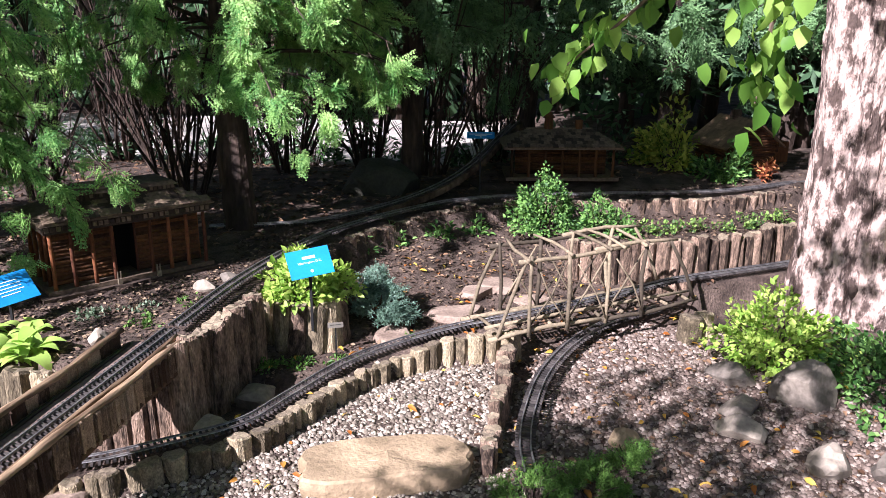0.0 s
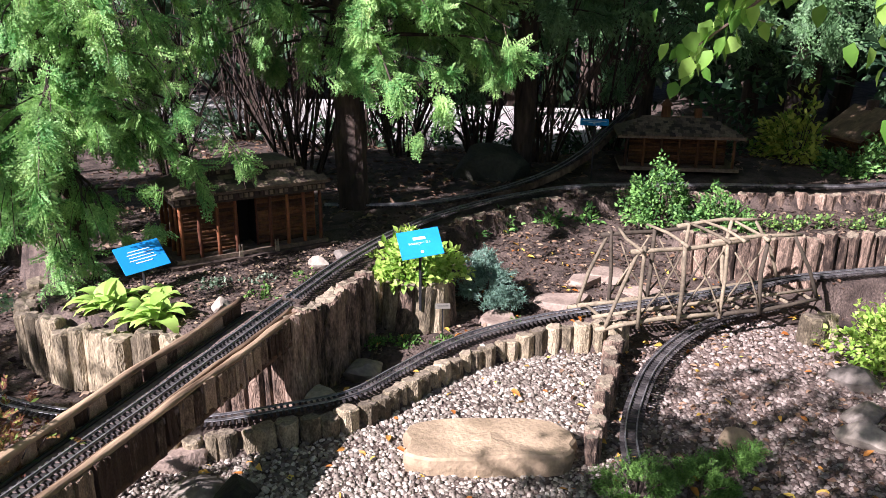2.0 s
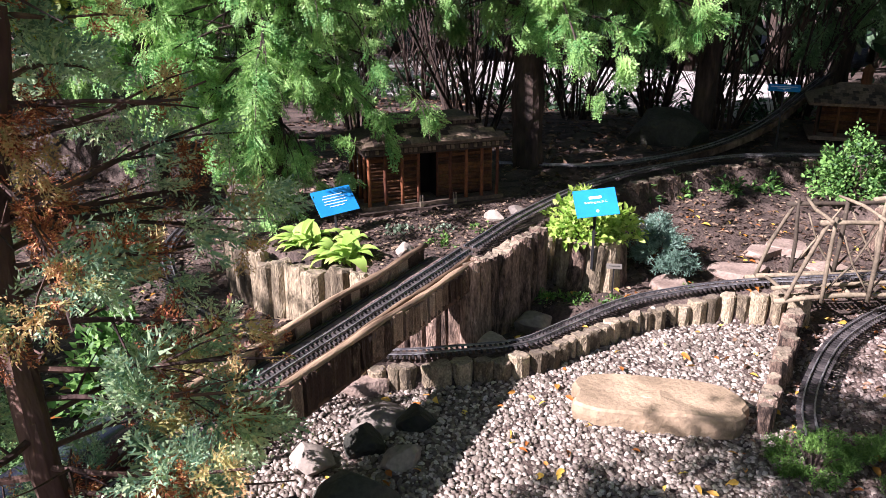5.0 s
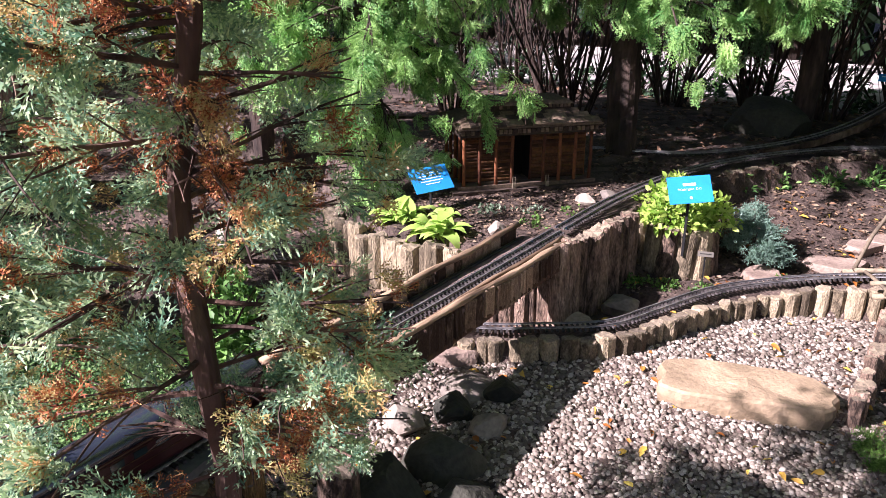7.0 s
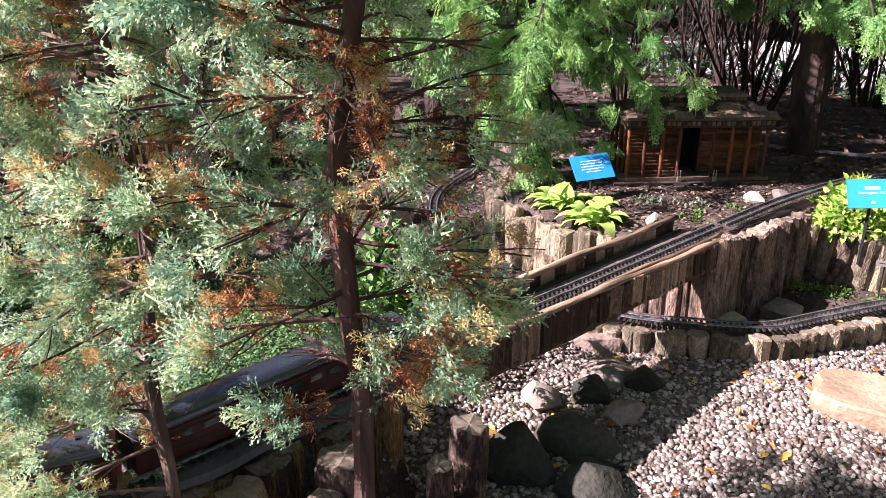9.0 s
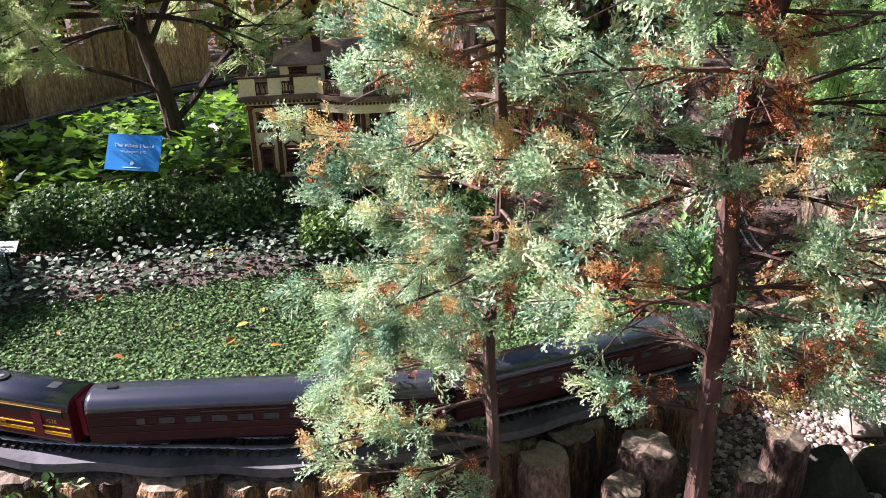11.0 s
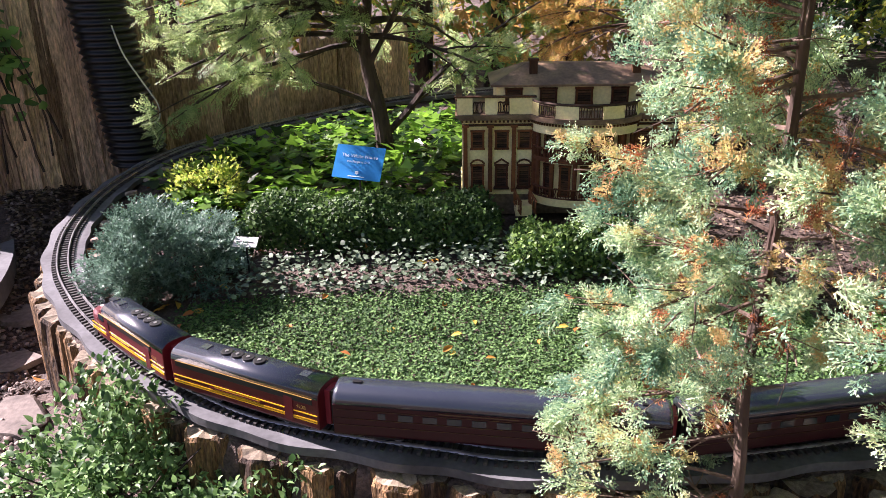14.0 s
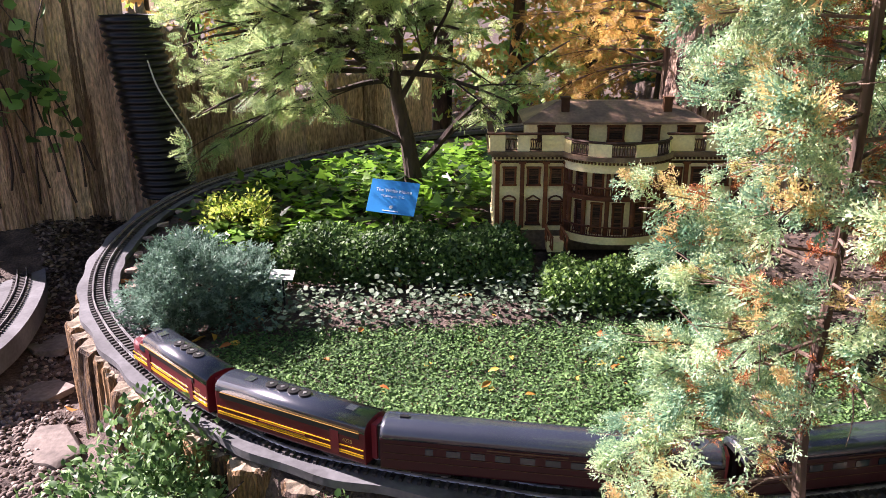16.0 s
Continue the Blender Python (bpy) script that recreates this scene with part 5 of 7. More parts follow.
        part("hub", Build().tube([(x, 0, 0.174), (x, 0, 0.176)], 0.006, 8), M_RAIL, fan)
    for x in ((0.1, 0.15) if nose else (-0.2, 0.18)):
        part("roof_hatch", Build().box((x, 0.0, 0.1685), (0.03, 0.03, 0.004)), M_ROOF, t)
    part("underframe", Build().box((0, 0, 0.03), (L * 0.9, 0.07, 0.014)).box((0, 0, 0.02), (0.14, 0.06, 0.02)), M_BLACK, t)
    part("diaphragm", Build().box((-L / 2 - 0.008, 0, 0.095), (0.018, 0.05, 0.11)), M_RED, t, "dull red gangway bellows")
    truck(t, -0.17)
    truck(t, 0.17)
    return t


def coach(label, paint):
    """A passenger car, 0.92 m long."""
    L, w = 0.92, 0.058
    t = thing("passenger_car", label, "model train", "cars of the model train")
    body = [(-w * 0.97, 0.032), (w * 0.97, 0.032), (w, 0.038), (w, 0.128), (-w, 0.128), (-w, 0.038)]
    part("body", shell(L, w, body), paint, t)
    rp = [(w * 1.0, 0.127), (w * 0.98, 0.14), (w * 0.87, 0.154), (w * 0.62, 0.1645), (w * 0.25, 0.1695), (-w * 0.25, 0.1695), (-w * 0.62, 0.1645), (-w * 0.87, 0.154), (-w * 0.98, 0.14), (-w * 1.0, 0.127)]
    part("roof", Build().loft([[(x, y * s, 0.127 + (z - 0.127) * s) for y, z in rp] for x, s in ((-L / 2, 0.96), (-L / 2 + 0.012, 1), (0, 1), (L / 2 - 0.012, 1), (L / 2, 0.96))]), M_ROOF, t, "smooth dark roof", True)
    for s in (-1, 1):
        y = s * (w + 0.001)
        for z in (0.087, 0.1145, 0.066):
            part("trim_line", Build().box((0, y, z), (L - 0.02, 0.002, 0.0009)), M_LINE, t)
        for i in range(11):
            part("window", Build().box((-0.36 + i * 0.068, y, 0.1), (0.04 if i not in (0, 10) else 0.022, 0.0022, 0.019)), M_WINDOW, t)
        part("name_bar", Build().box((0.05, y, 0.1225), (0.22, 0.002, 0.003)), M_LINE, t)
        part("number_bar", Build().box((-0.34, y, 0.072), (0.03, 0.002, 0.004)), M_GOLDPAINT, t)
        part("end_door", Build().box((-L / 2 + 0.03, y, 0.085), (0.026, 0.0026, 0.078)), paint, t)
    part("underframe", Build().box((0, 0, 0.026), (L * 0.8, 0.05, 0.02)).box((-0.1, 0.02, 0.02), (0.12, 0.03, 0.02)).box((0.12, -0.02, 0.02), (0.1, 0.03, 0.02)), M_BLACK, t)
    for s in (-1, 1):
        part("diaphragm", Build().box((s * (L / 2 + 0.007), 0, 0.095), (0.014, 0.05, 0.11)), M_RED if s < 0 else M_BLACK, t, "gangway bellows")
    part("roof_vent", Build().box((L / 2 - 0.06, 0.0, 0.171), (0.025, 0.012, 0.006)), M_BLACK, t)
    part("roof_vent", Build().box((-L / 2 + 0.07, 0.01, 0.171), (0.012, 0.012, 0.005)), M_BLACK, t)
    truck(t, -0.32)
    truck(t, 0.32)
    return t


ALONG = MAIN
STEP = 0.036


def on_line(ob, front, length, overhang):
    """Sets a car so that its front lies that many metres along the line from the far end."""
    def at(s):
        k = s / STEP
        i = max(0, min(len(ALONG) - 2, int(k)))
        return ALONG[i] + (ALONG[i + 1] - ALONG[i]) * (k - i) + Vector((0, 0, 0.0195))
    a, b = at(front - overhang), at(front - length + overhang)
    c, d = (a + b) / 2, (a - b).normalized()
    ob.location = c
    ob.rotation_euler = (0, -math.asin(d.z), math.atan2(d.y, d.x))


nose_s = nearest(MAIN, (-2.8, -1.65, 0.51)) * STEP
lead = engine("maroon diesel locomotive with yellow stripes and dark roof", True)
on_line(lead, nose_s, 0.56, 0.11)
on_line(engine("maroon booster unit with yellow stripes and roof fans", False), nose_s - 0.585, 0.56, 0.11)
s = nose_s - 1.17
for k, (lab, m) in enumerate((("dark maroon passenger car with a glossy black roof", M_MAROON_CAR), ("dark maroon passenger car with small lit windows", M_MAROON_CAR))):
    on_line(coach(lab, m), s, 0.92, 0.14)
    s -= 0.955
# ---- plants ----
def bark_tube(b, path, r0, r1, n=8, wob=0.12, seed=0):
    r = random.Random(seed)
    k = len(path)
    b.tube(path, [(r0 + (r1 - r0) * i / (k - 1)) * (1 + r.uniform(-wob, wob)) for i in range(k)], n)


def rough_trunk(path, radii, n=20, ridge=0.12, seed=0):
    """A thick trunk with ridged bark."""
    r = random.Random(seed)
    off = [r.uniform(0, 6) for _ in range(4)]
    fine = catmull(path, 0.04)
    rings = []
    for i, p in enumerate(fine):
        t = i / (len(fine) - 1) * (len(radii) - 1)
        k = min(int(t), len(radii) - 2)
        rad = radii[k] + (radii[k + 1] - radii[k]) * (t - k)
        rings.append([(p.x + math.cos(w) * rad * q, p.y + math.sin(w) * rad * q, p.z) for w, q in ((2 * math.pi * j / n, 1 + ridge * (math.sin(j * 7.3 + off[0] + math.sin(i * 0.5 + j)) * 0.5 + 0.3 * math.sin(i * 0.37 + j * 2.9 + off[1]) + 0.7 * noise.noise(Vector((j * 0.9, i * 0.45, seed * 3.3))))) for j in range(n))])
    return Build().loft(rings)


def limb(start, direction, length, droop, k=5, r=None):
    r = r or random
    p, d, out = Vector(start), Vector(direction).normalized(), [Vector(start)]
    for i in range(k):
        d = (d + Vector((r.uniform(-0.16, 0.16), r.uniform(-0.16, 0.16), r.uniform(-0.12, 0.1) - droop / k))).normalized()
        p = p + d * (length / k)
        out.append(p.copy())
    return out


def spray_cloud(paths, count, size, template, spread=0.08, hang=0.2, start=0.25, seed=1, up=0.3):
    """Sprays set along limbs, pointing outward along them."""
    r = np.random.default_rng(seed)
    P = [np.array([tuple(q) for q in p]) for p in paths]
    L = np.array([np.linalg.norm(np.diff(p, axis=0), axis=1).sum() for p in P])
    pick = r.choice(len(P), size=count, p=L / L.sum())
    t = start + (1 - start) * r.random(count) ** 0.8
    pos, ax = np.zeros((count, 3)), np.zeros((count, 3))
    for i in range(count):
        p = P[pick[i]]
        s = t[i] * (len(p) - 1)
        k = min(int(s), len(p) - 2)
        pos[i] = p[k] + (p[k + 1] - p[k]) * (s - k)
        ax[i] = p[k + 1] - p[k]
    ax = unit(ax) + r.normal(0, 0.55, (count, 3)) + [0, 0, -hang]
    pos = pos + r.normal(0, spread, (count, 3))
    nrm = r.normal(0, 0.33, (count, 3)) + [0, 0, 1 - up]
    return scatter(template[0], template[1], pos, ax, nrm, size * r.uniform(0.55, 1.3, count))


def tuft_cloud(paths, count, k, size, template, fan=0.45, hang=0.2, start=0.25, seed=1, spread=0.02, face=0.5, end=1.0, bias=0.8, rise=0.75):
    """Sprays in tufts of k along limbs; each tuft is a loose fan that grows outward."""
    r = np.random.default_rng(seed)
    P = [np.array([tuple(q) for q in p]) for p in paths]
    L = np.array([np.linalg.norm(np.diff(p, axis=0), axis=1).sum() for p in P])
    n = max(1, count // k)
    pick = r.choice(len(P), size=n, p=L / L.sum())
    t = start + (end - start) * r.random(n) ** bias
    c, d = np.zeros((n, 3)), np.zeros((n, 3))
    for i in range(n):
        p = P[pick[i]]
        s = t[i] * (len(p) - 1)
        j = min(int(s), len(p) - 2)
        c[i] = p[j] + (p[j + 1] - p[j]) * (s - j)
        d[i] = p[j + 1] - p[j]
    d = unit(unit(d) + r.normal(0, 0.4, (n, 3)) + [0, 0, -hang])
    out = unit(c * [1, 1, 0])
    nrm = out * face + r.normal(0, 0.35 if rise > 0.5 else 0.6, (n, 3)) + [0, 0, rise]
    big = r.uniform(0.7, 1.25, n)
    pos = np.repeat(c, k, 0) + r.normal(0, spread, (n * k, 3))
    ax = np.repeat(d, k, 0) + r.normal(0, fan, (n * k, 3))
    nm = np.repeat(nrm, k, 0) + r.normal(0, 0.25, (n * k, 3))
    return scatter(template[0], template[1], pos, ax, nm, size * np.repeat(big, k) * r.uniform(0.6, 1.2, n * k))


def conifer(name, label, base, trunk, radii, limbs, sprays, mats, bark=None, template=None, size=0.14, spread=0.07, hang=0.2, seed=1, brown=0.0, twig=0.012, category="conifer tree", split=0.3, tuft=6, face=0.5, gold=0.0, twigs=3, ridge=0.14, upper=0, crown=0.55, fan=0.45, bias=0.8, drape=0, fall=(0.2, 0.42), rise=0.75):
    """trunk: path; limbs: rows of (height, direction degrees, rise, length, droop)."""
    t = thing(name, label, category, at=base)
    b = Vector(base)
    path = [Vector(p) - b for p in trunk]
    part("trunk", rough_trunk(path, radii, 14, ridge, seed), bark or M_BARK, t)
    r = random.Random(seed)
    paths, hung = [], []
    zs = [p.z for p in path]
    for h, az, rise, length, droop in limbs:
        k = max(i for i in range(len(path)) if zs[i] <= h or i == 0)
        k = min(k, len(path) - 2)
        f = min(1, max(0, (h - zs[k]) / max(1e-6, zs[k + 1] - zs[k])))
        s = path[k] + (path[k + 1] - path[k]) * f
        d = Vector((math.cos(radians(az)), math.sin(radians(az)), rise))
        p = limb(s, d, length, droop, 6, r)
        wood = Build()
        bark_tube(wood, p, twig * (0.6 + length * 0.6), twig * 0.25, 5, 0.2, r.random())
        paths.append(p)
        for q in range(twigs):
            i = r.randint(1, 4)
            dd = (p[i + 1] - p[i]).normalized() + Vector((r.uniform(-0.9, 0.9), r.uniform(-0.9, 0.9), r.uniform(-0.4, 0.4)))
            p2 = limb(p[i], dd, length * r.uniform(0.3, 0.5), droop, 4, r)
            bark_tube(wood, p2, twig * 0.35, twig * 0.12, 4, 0.2, r.random())
            paths.append(p2)
        for q in range(drape):
            g = r.uniform(1.5, 5.9)
            i = min(5, int(g))
            st0 = p[i] + (p[min(i + 1, 6)] - p[i]) * (g - i)
            p2 = limb(st0, (d.x * 0.45 + r.uniform(-0.3, 0.3), d.y * 0.45 + r.uniform(-0.3, 0.3), -0.35), r.uniform(*fall), 1.3, 4, r)
            bark_tube(wood, p2, twig * 0.25, twig * 0.1, 4, 0.2, r.random())
            hung.append(p2)
        part("limb", wood, bark or M_BARK, t)
    tm = template or FROND_A
    paths = hung + (paths if not hung else [p[3:] for p in paths if len(p) > 6])
    nb = int(sprays * brown)
    ng = int(sprays * gold)
    part("crown", arrays_mesh("crown", *tuft_cloud(paths, sprays - nb - ng, tuft, size, tm, fan, hang, split, seed, spread, face, 1.0, bias, rise), mats[0]), None, t)
    if nb:
        part("browned_foliage", arrays_mesh("browned_foliage", *tuft_cloud(paths, nb, tuft, size * 0.62, tm, 0.7, hang, 0.1, seed + 9, spread, face, 0.75), mats[1]), None, t, "dead rust-brown sprays")
    if ng:
        part("golden_foliage", arrays_mesh("golden_foliage", *tuft_cloud(paths, ng, tuft, size * 0.65, tm, 0.6, hang, 0.3, seed + 19, spread, face), mats[2]), None, t, "yellowed sprays")
    if upper:
        u = np.random.default_rng(seed + 3)
        top = max(zs)
        m = 900 if top > 4 else 150
        z = u.uniform(upper, top, m)
        a = u.uniform(0, 2 * math.pi, m)
        w = (0.12 + crown * (top + 0.3 - z) / (top - upper)) * u.random(m) ** 0.5
        part("upper_crown", arrays_mesh("upper_crown", *scatter(CLUMP[0], CLUMP[1], np.c_[w * np.cos(a), w * np.sin(a), z], np.c_[np.cos(a), np.sin(a), -0.4 + 0 * a], u.normal(0, 0.4, (m, 3)) + [0, 0, 1], 0.32 if top > 4 else 0.12), mats[0]), None, t)
    return t


def fan_limbs(n, z0, z1, length, rise=(-0.1, 0.4), droop=0.3, seed=3, az=(0, 360), top=0.4):
    r = random.Random(seed)
    out = []
    for i in range(n):
        f = (i + r.random()) / n
        out.append((z0 + (z1 - z0) * f, r.uniform(*az), r.uniform(*rise), length * (1 - (1 - top) * f) * r.uniform(0.7, 1.15), droop * r.uniform(0.5, 1.4)))
    return out


def bush(name, label, at, size, count, leaf_size, material, template=LEAF_T, category="shrub", seed=1, lift=0.0, stems=7, hollow=0.45, upright=0.3, shape=1.0, clumped=True):
    """A rounded, uneven mass of leaves on thin stems. size: (width, depth, height)."""
    r = np.random.default_rng(seed)
    t = thing(name, label, category, at=at)
    w, d, h = size
    tips = unit(r.normal(0, 1, (max(12, count // 55), 3)))
    u = unit(tips[r.integers(0, len(tips), count)] + r.normal(0, 0.17, (count, 3))) if clumped else unit(r.normal(0, 1, (count, 3)))
    u[:, 2] = np.abs(u[:, 2]) ** shape
    rad = hollow + (1 - hollow) * r.random(count) ** 0.5
    k = [r.uniform(0, 6, 3) for _ in range(3)]
    lump = 1 + 0.16 * np.sin(u[:, 0] * 5 + k[0][0]) + 0.14 * np.sin(u[:, 1] * 6 + k[0][1]) + 0.12 * np.sin((u[:, 0] + u[:, 2]) * 9 + k[0][2])
    pos = u * (rad * lump)[:, None] * [w / 2, d / 2, h] + [0, 0, lift]
    ax = u * 0.8 + r.normal(0, 0.5, (count, 3)) + [0, 0, upright - 0.2]
    nrm = r.normal(0, 0.45, (count, 3)) + u * 0.6 + [0, 0, 0.7]
    b = Build()
    for i in range(stems):
        a = r.uniform(0, 2 * math.pi)
        bark_tube(b, [(0.05 * w * math.cos(a), 0.05 * d * math.sin(a), -0.03), (0.2 * w * math.cos(a), 0.2 * d * math.sin(a), h * 0.4 + lift), (0.36 * w * math.cos(a), 0.36 * d * math.sin(a), h * 0.75 + lift)], 0.006, 0.002, 4, 0.1, i)
    tagged(part("stem_tangle", b, M_BARK_DARK, t), kind="stuff")
    part("foliage", arrays_mesh("foliage", *scatter(template[0], template[1], pos, ax, nrm, leaf_size * r.uniform(0.6, 1.25, count)), material), None, t)
    return t


def cover(name, label, poly, count, leaf_size, material, template=SMALL_T, rise=0.02, seed=1, flat=0.6, category="ground cover", avoid=None, tilt=0.5, mound=0.0):
    """Low leaves spread over an outline on the ground."""
    r = np.random.default_rng(seed)
    P = np.array(poly)
    lo, hi = P.min(0), P.max(0)
    q = r.uniform(lo, hi, (count * 3, 2))
    q = q[inside(poly, q[:, 0], q[:, 1]) > r.uniform(-0.05, 0.05, len(q))][:count]
    if avoid:
        for line, dist in avoid:
            q = q[near_line(line, q[:, 0], q[:, 1])[0] > dist]
    n = len(q)
    z = height(q[:, 0], q[:, 1]) + r.random(n) ** 1.5 * rise + mound * (0.5 + 0.5 * np.sin(q[:, 0] * 7) * np.sin(q[:, 1] * 8 + 1))
    ax = np.concatenate([r.normal(0, 1, (n, 2)), r.uniform(-0.1, tilt, (n, 1))], 1)
    nrm = r.normal(0, 0.4, (n, 3)) + [0, 0, 1]
    ob = new(name, arrays_mesh(name, *scatter(template[0], template[1], np.c_[q, z], ax, nrm, leaf_size * r.uniform(0.6, 1.3, n)), material))
    return tagged(ob, label, category, kind="stuff")


# ---- trees ----
def juniper_limbs(n, z0, z1, length, seed):
    return fan_limbs(n, z0, z1, length, (-0.15, 0.3), 0.05, seed, top=0.7)


JM = [M_JUNIPER, M_JUNIPER_BROWN, M_JUNIPER_GOLD]
conifer("juniper_tree", "blue-green juniper with browning sprays and bare lower twigs", (-0.97, 0.34, 0.08), [(-0.97, 0.34, 0.0), (-0.945, 0.33, 0.4), (-0.985, 0.35, 0.8), (-1.0, 0.365, 1.0), (-0.93, 0.3, 1.22), (-0.995, 0.335, 1.5), (-0.945, 0.355, 1.8), (-0.975, 0.33, 2.25), (-0.96, 0.34, 3.3)],
        [0.031, 0.025, 0.021, 0.02, 0.018, 0.016, 0.012, 0.009, 0.005], juniper_limbs(40, 0.98, 1.85, 0.34, 11) + fan_limbs(6, 0.85, 1.0, 0.24, (-0.1, 0.3), 0.1, 12, top=0.9) + fan_limbs(14, 1.3, 1.9, 0.37, (-0.1, 0.3), 0.1, 13, (60, 330), top=1.0) + fan_limbs(20, 1.8, 2.3, 0.46, (0.0, 0.5), 0.1, 14, top=0.7), 4300, JM, M_BARK_JUNIPER, PUFF_J, 0.062, 0.011, -0.1, 11, 0.36, 0.006, split=0.35, tuft=10, gold=0.14, twigs=5, ridge=0.3, fan=0.5, bias=0.7, face=0.6, upper=2.15, crown=0.4)
conifer("juniper_tree", "blue-green juniper with yellow and rust tips", (-1.45, 0.13, 0.3), [(-1.46, 0.09, 0.2), (-1.44, 0.12, 0.6), (-1.47, 0.12, 0.9), (-1.52, 0.17, 1.2), (-1.47, 0.14, 1.6), (-1.5, 0.15, 2.0), (-1.5, 0.15, 2.5), (-1.49, 0.15, 3.3)],
        [0.018, 0.014, 0.012, 0.011, 0.0095, 0.008, 0.006, 0.004], juniper_limbs(38, 0.7, 1.65, 0.46, 23) + fan_limbs(15, 0.2, 0.7, 0.44, (-0.15, 0.3), 0.05, 26, (170, 285), 1.0) + fan_limbs(20, 1.6, 2.4, 0.52, (-0.1, 0.4), 0.1, 24, (0, 360), 0.7) + fan_limbs(4, 0.6, 1.0, 0.36, (-0.1, 0.3), 0.1, 27, (-120, 0), 1.0) + fan_limbs(18, 1.1, 1.95, 0.62, (-0.1, 0.3), 0.1, 28, (140, 235), 0.9), 9800, JM, M_BARK, PUFF_J, 0.066, 0.012, -0.1, 23, 0.16, 0.006, split=0.32, tuft=10, gold=0.22, twigs=5, ridge=0.3, fan=0.5, bias=0.7, face=0.6, upper=2.2, crown=0.5)
conifer("cedar_tree", "tall drooping green cedar sunlit over the model temple", (-3.28, 3.45, 0.44), [(-3.28, 3.45, 0.4), (-3.26, 3.43, 1.4), (-3.28, 3.45, 3.0), (-3.28, 3.45, 6.0)], [0.09, 0.08, 0.06, 0.03],
        fan_limbs(26, 0.8, 2.3, 0.75, (0.0, 0.5), 0.7, 5, (0, 360), 0.9) + fan_limbs(16, 1.0, 2.2, 0.95, (0.1, 0.4), 0.4, 55, (-80, 25), 0.9) + fan_limbs(10, 0.8, 1.9, 0.8, (0.1, 0.4), 0.5, 56, (180, 280), 0.9) + fan_limbs(18, 0.35, 1.3, 0.62, (0.0, 0.4), 0.7, 57, (-115, 10), 1.0), 7000, [M_CEDAR], M_BARK_DARK, FAN_CEDAR, 0.115, 0.018, 0.5, 5, split=0.1, tuft=7, face=1.0, upper=2.8, crown=0.35, fan=0.4, drape=4, rise=0.45, bias=1.0, twigs=1)
conifer("cedar_tree", "dark green cedar with bright drooping sprays", (-2.2, 5.1, 0.45), [(-2.2, 5.1, 0.4), (-2.22, 5.1, 1.6), (-2.2, 5.12, 3.0), (-2.2, 5.1, 7.5)], [0.12, 0.1, 0.08, 0.03],
        fan_limbs(40, 1.1, 2.4, 1.2, (0.0, 0.5), 0.6, 6, (0, 360), 0.85) + fan_limbs(16, 1.1, 1.9, 1.2, (0.05, 0.45), 0.5, 66, (-70, 20), 1.0), 5200, [M_CEDAR], M_BARK_DARK, FAN_CEDAR, 0.13, 0.02, 0.5, 6, split=0.1, tuft=7, face=1.0, upper=2.3, crown=0.7, fan=0.4, drape=3, rise=0.45, bias=1.0, twigs=1)
conifer("cedar_tree", "green cedar in half shade beside the sunken track", (-4.6, 3.7, 0.44), [(-4.6, 3.7, 0.3), (-4.6, 3.7, 1.6), (-4.6, 3.7, 6.0)], [0.09, 0.08, 0.03],
        fan_limbs(40, 0.75, 2.5, 1.1, (0.0, 0.5), 0.6, 16, (0, 360), 0.85), 3400, [M_CEDAR], M_BARK_DARK, FAN_CEDAR, 0.16, 0.025, 0.5, 16, split=0.1, tuft=7, face=1.0, upper=2.4, fan=0.4, drape=3, rise=0.45, bias=1.0, twigs=1)
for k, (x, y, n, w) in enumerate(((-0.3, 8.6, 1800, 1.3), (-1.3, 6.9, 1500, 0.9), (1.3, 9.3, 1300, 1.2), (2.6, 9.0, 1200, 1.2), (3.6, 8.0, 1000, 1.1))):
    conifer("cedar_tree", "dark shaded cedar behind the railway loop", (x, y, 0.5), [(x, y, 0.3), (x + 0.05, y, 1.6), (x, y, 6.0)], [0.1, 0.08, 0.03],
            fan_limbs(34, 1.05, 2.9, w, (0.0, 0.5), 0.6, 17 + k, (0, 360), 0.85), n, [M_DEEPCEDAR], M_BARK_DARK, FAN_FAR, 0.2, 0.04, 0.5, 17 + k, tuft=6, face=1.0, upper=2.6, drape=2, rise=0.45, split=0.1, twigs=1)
# garden tree behind the blue sign
r5 = random.Random(5)
gl = [(0.3, -75, 0.75, 0.85, 0.1), (0.12, 82, 1.15, 1.25, 0.0), (0.55, 70, 1.3, 1.0, 0.0), (0.62, -85, 0.9, 1.1, 0.1)]
gl += [(r5.uniform(0.72, 2.3), r5.uniform(-150, 150), r5.uniform(0.0, 0.3), r5.uniform(0.6, 1.25), 0.15) for _ in range(30)]
gl += [(r5.uniform(0.68, 1.6), r5.uniform(-112, -62), r5.uniform(-0.02, 0.25), r5.uniform(0.8, 1.35), 0.22) for _ in range(18)]
gl += [(r5.uniform(0.85, 1.7), r5.uniform(-50, 60), r5.uniform(0.0, 0.3), r5.uniform(0.4, 0.8), 0.1) for _ in range(14)]
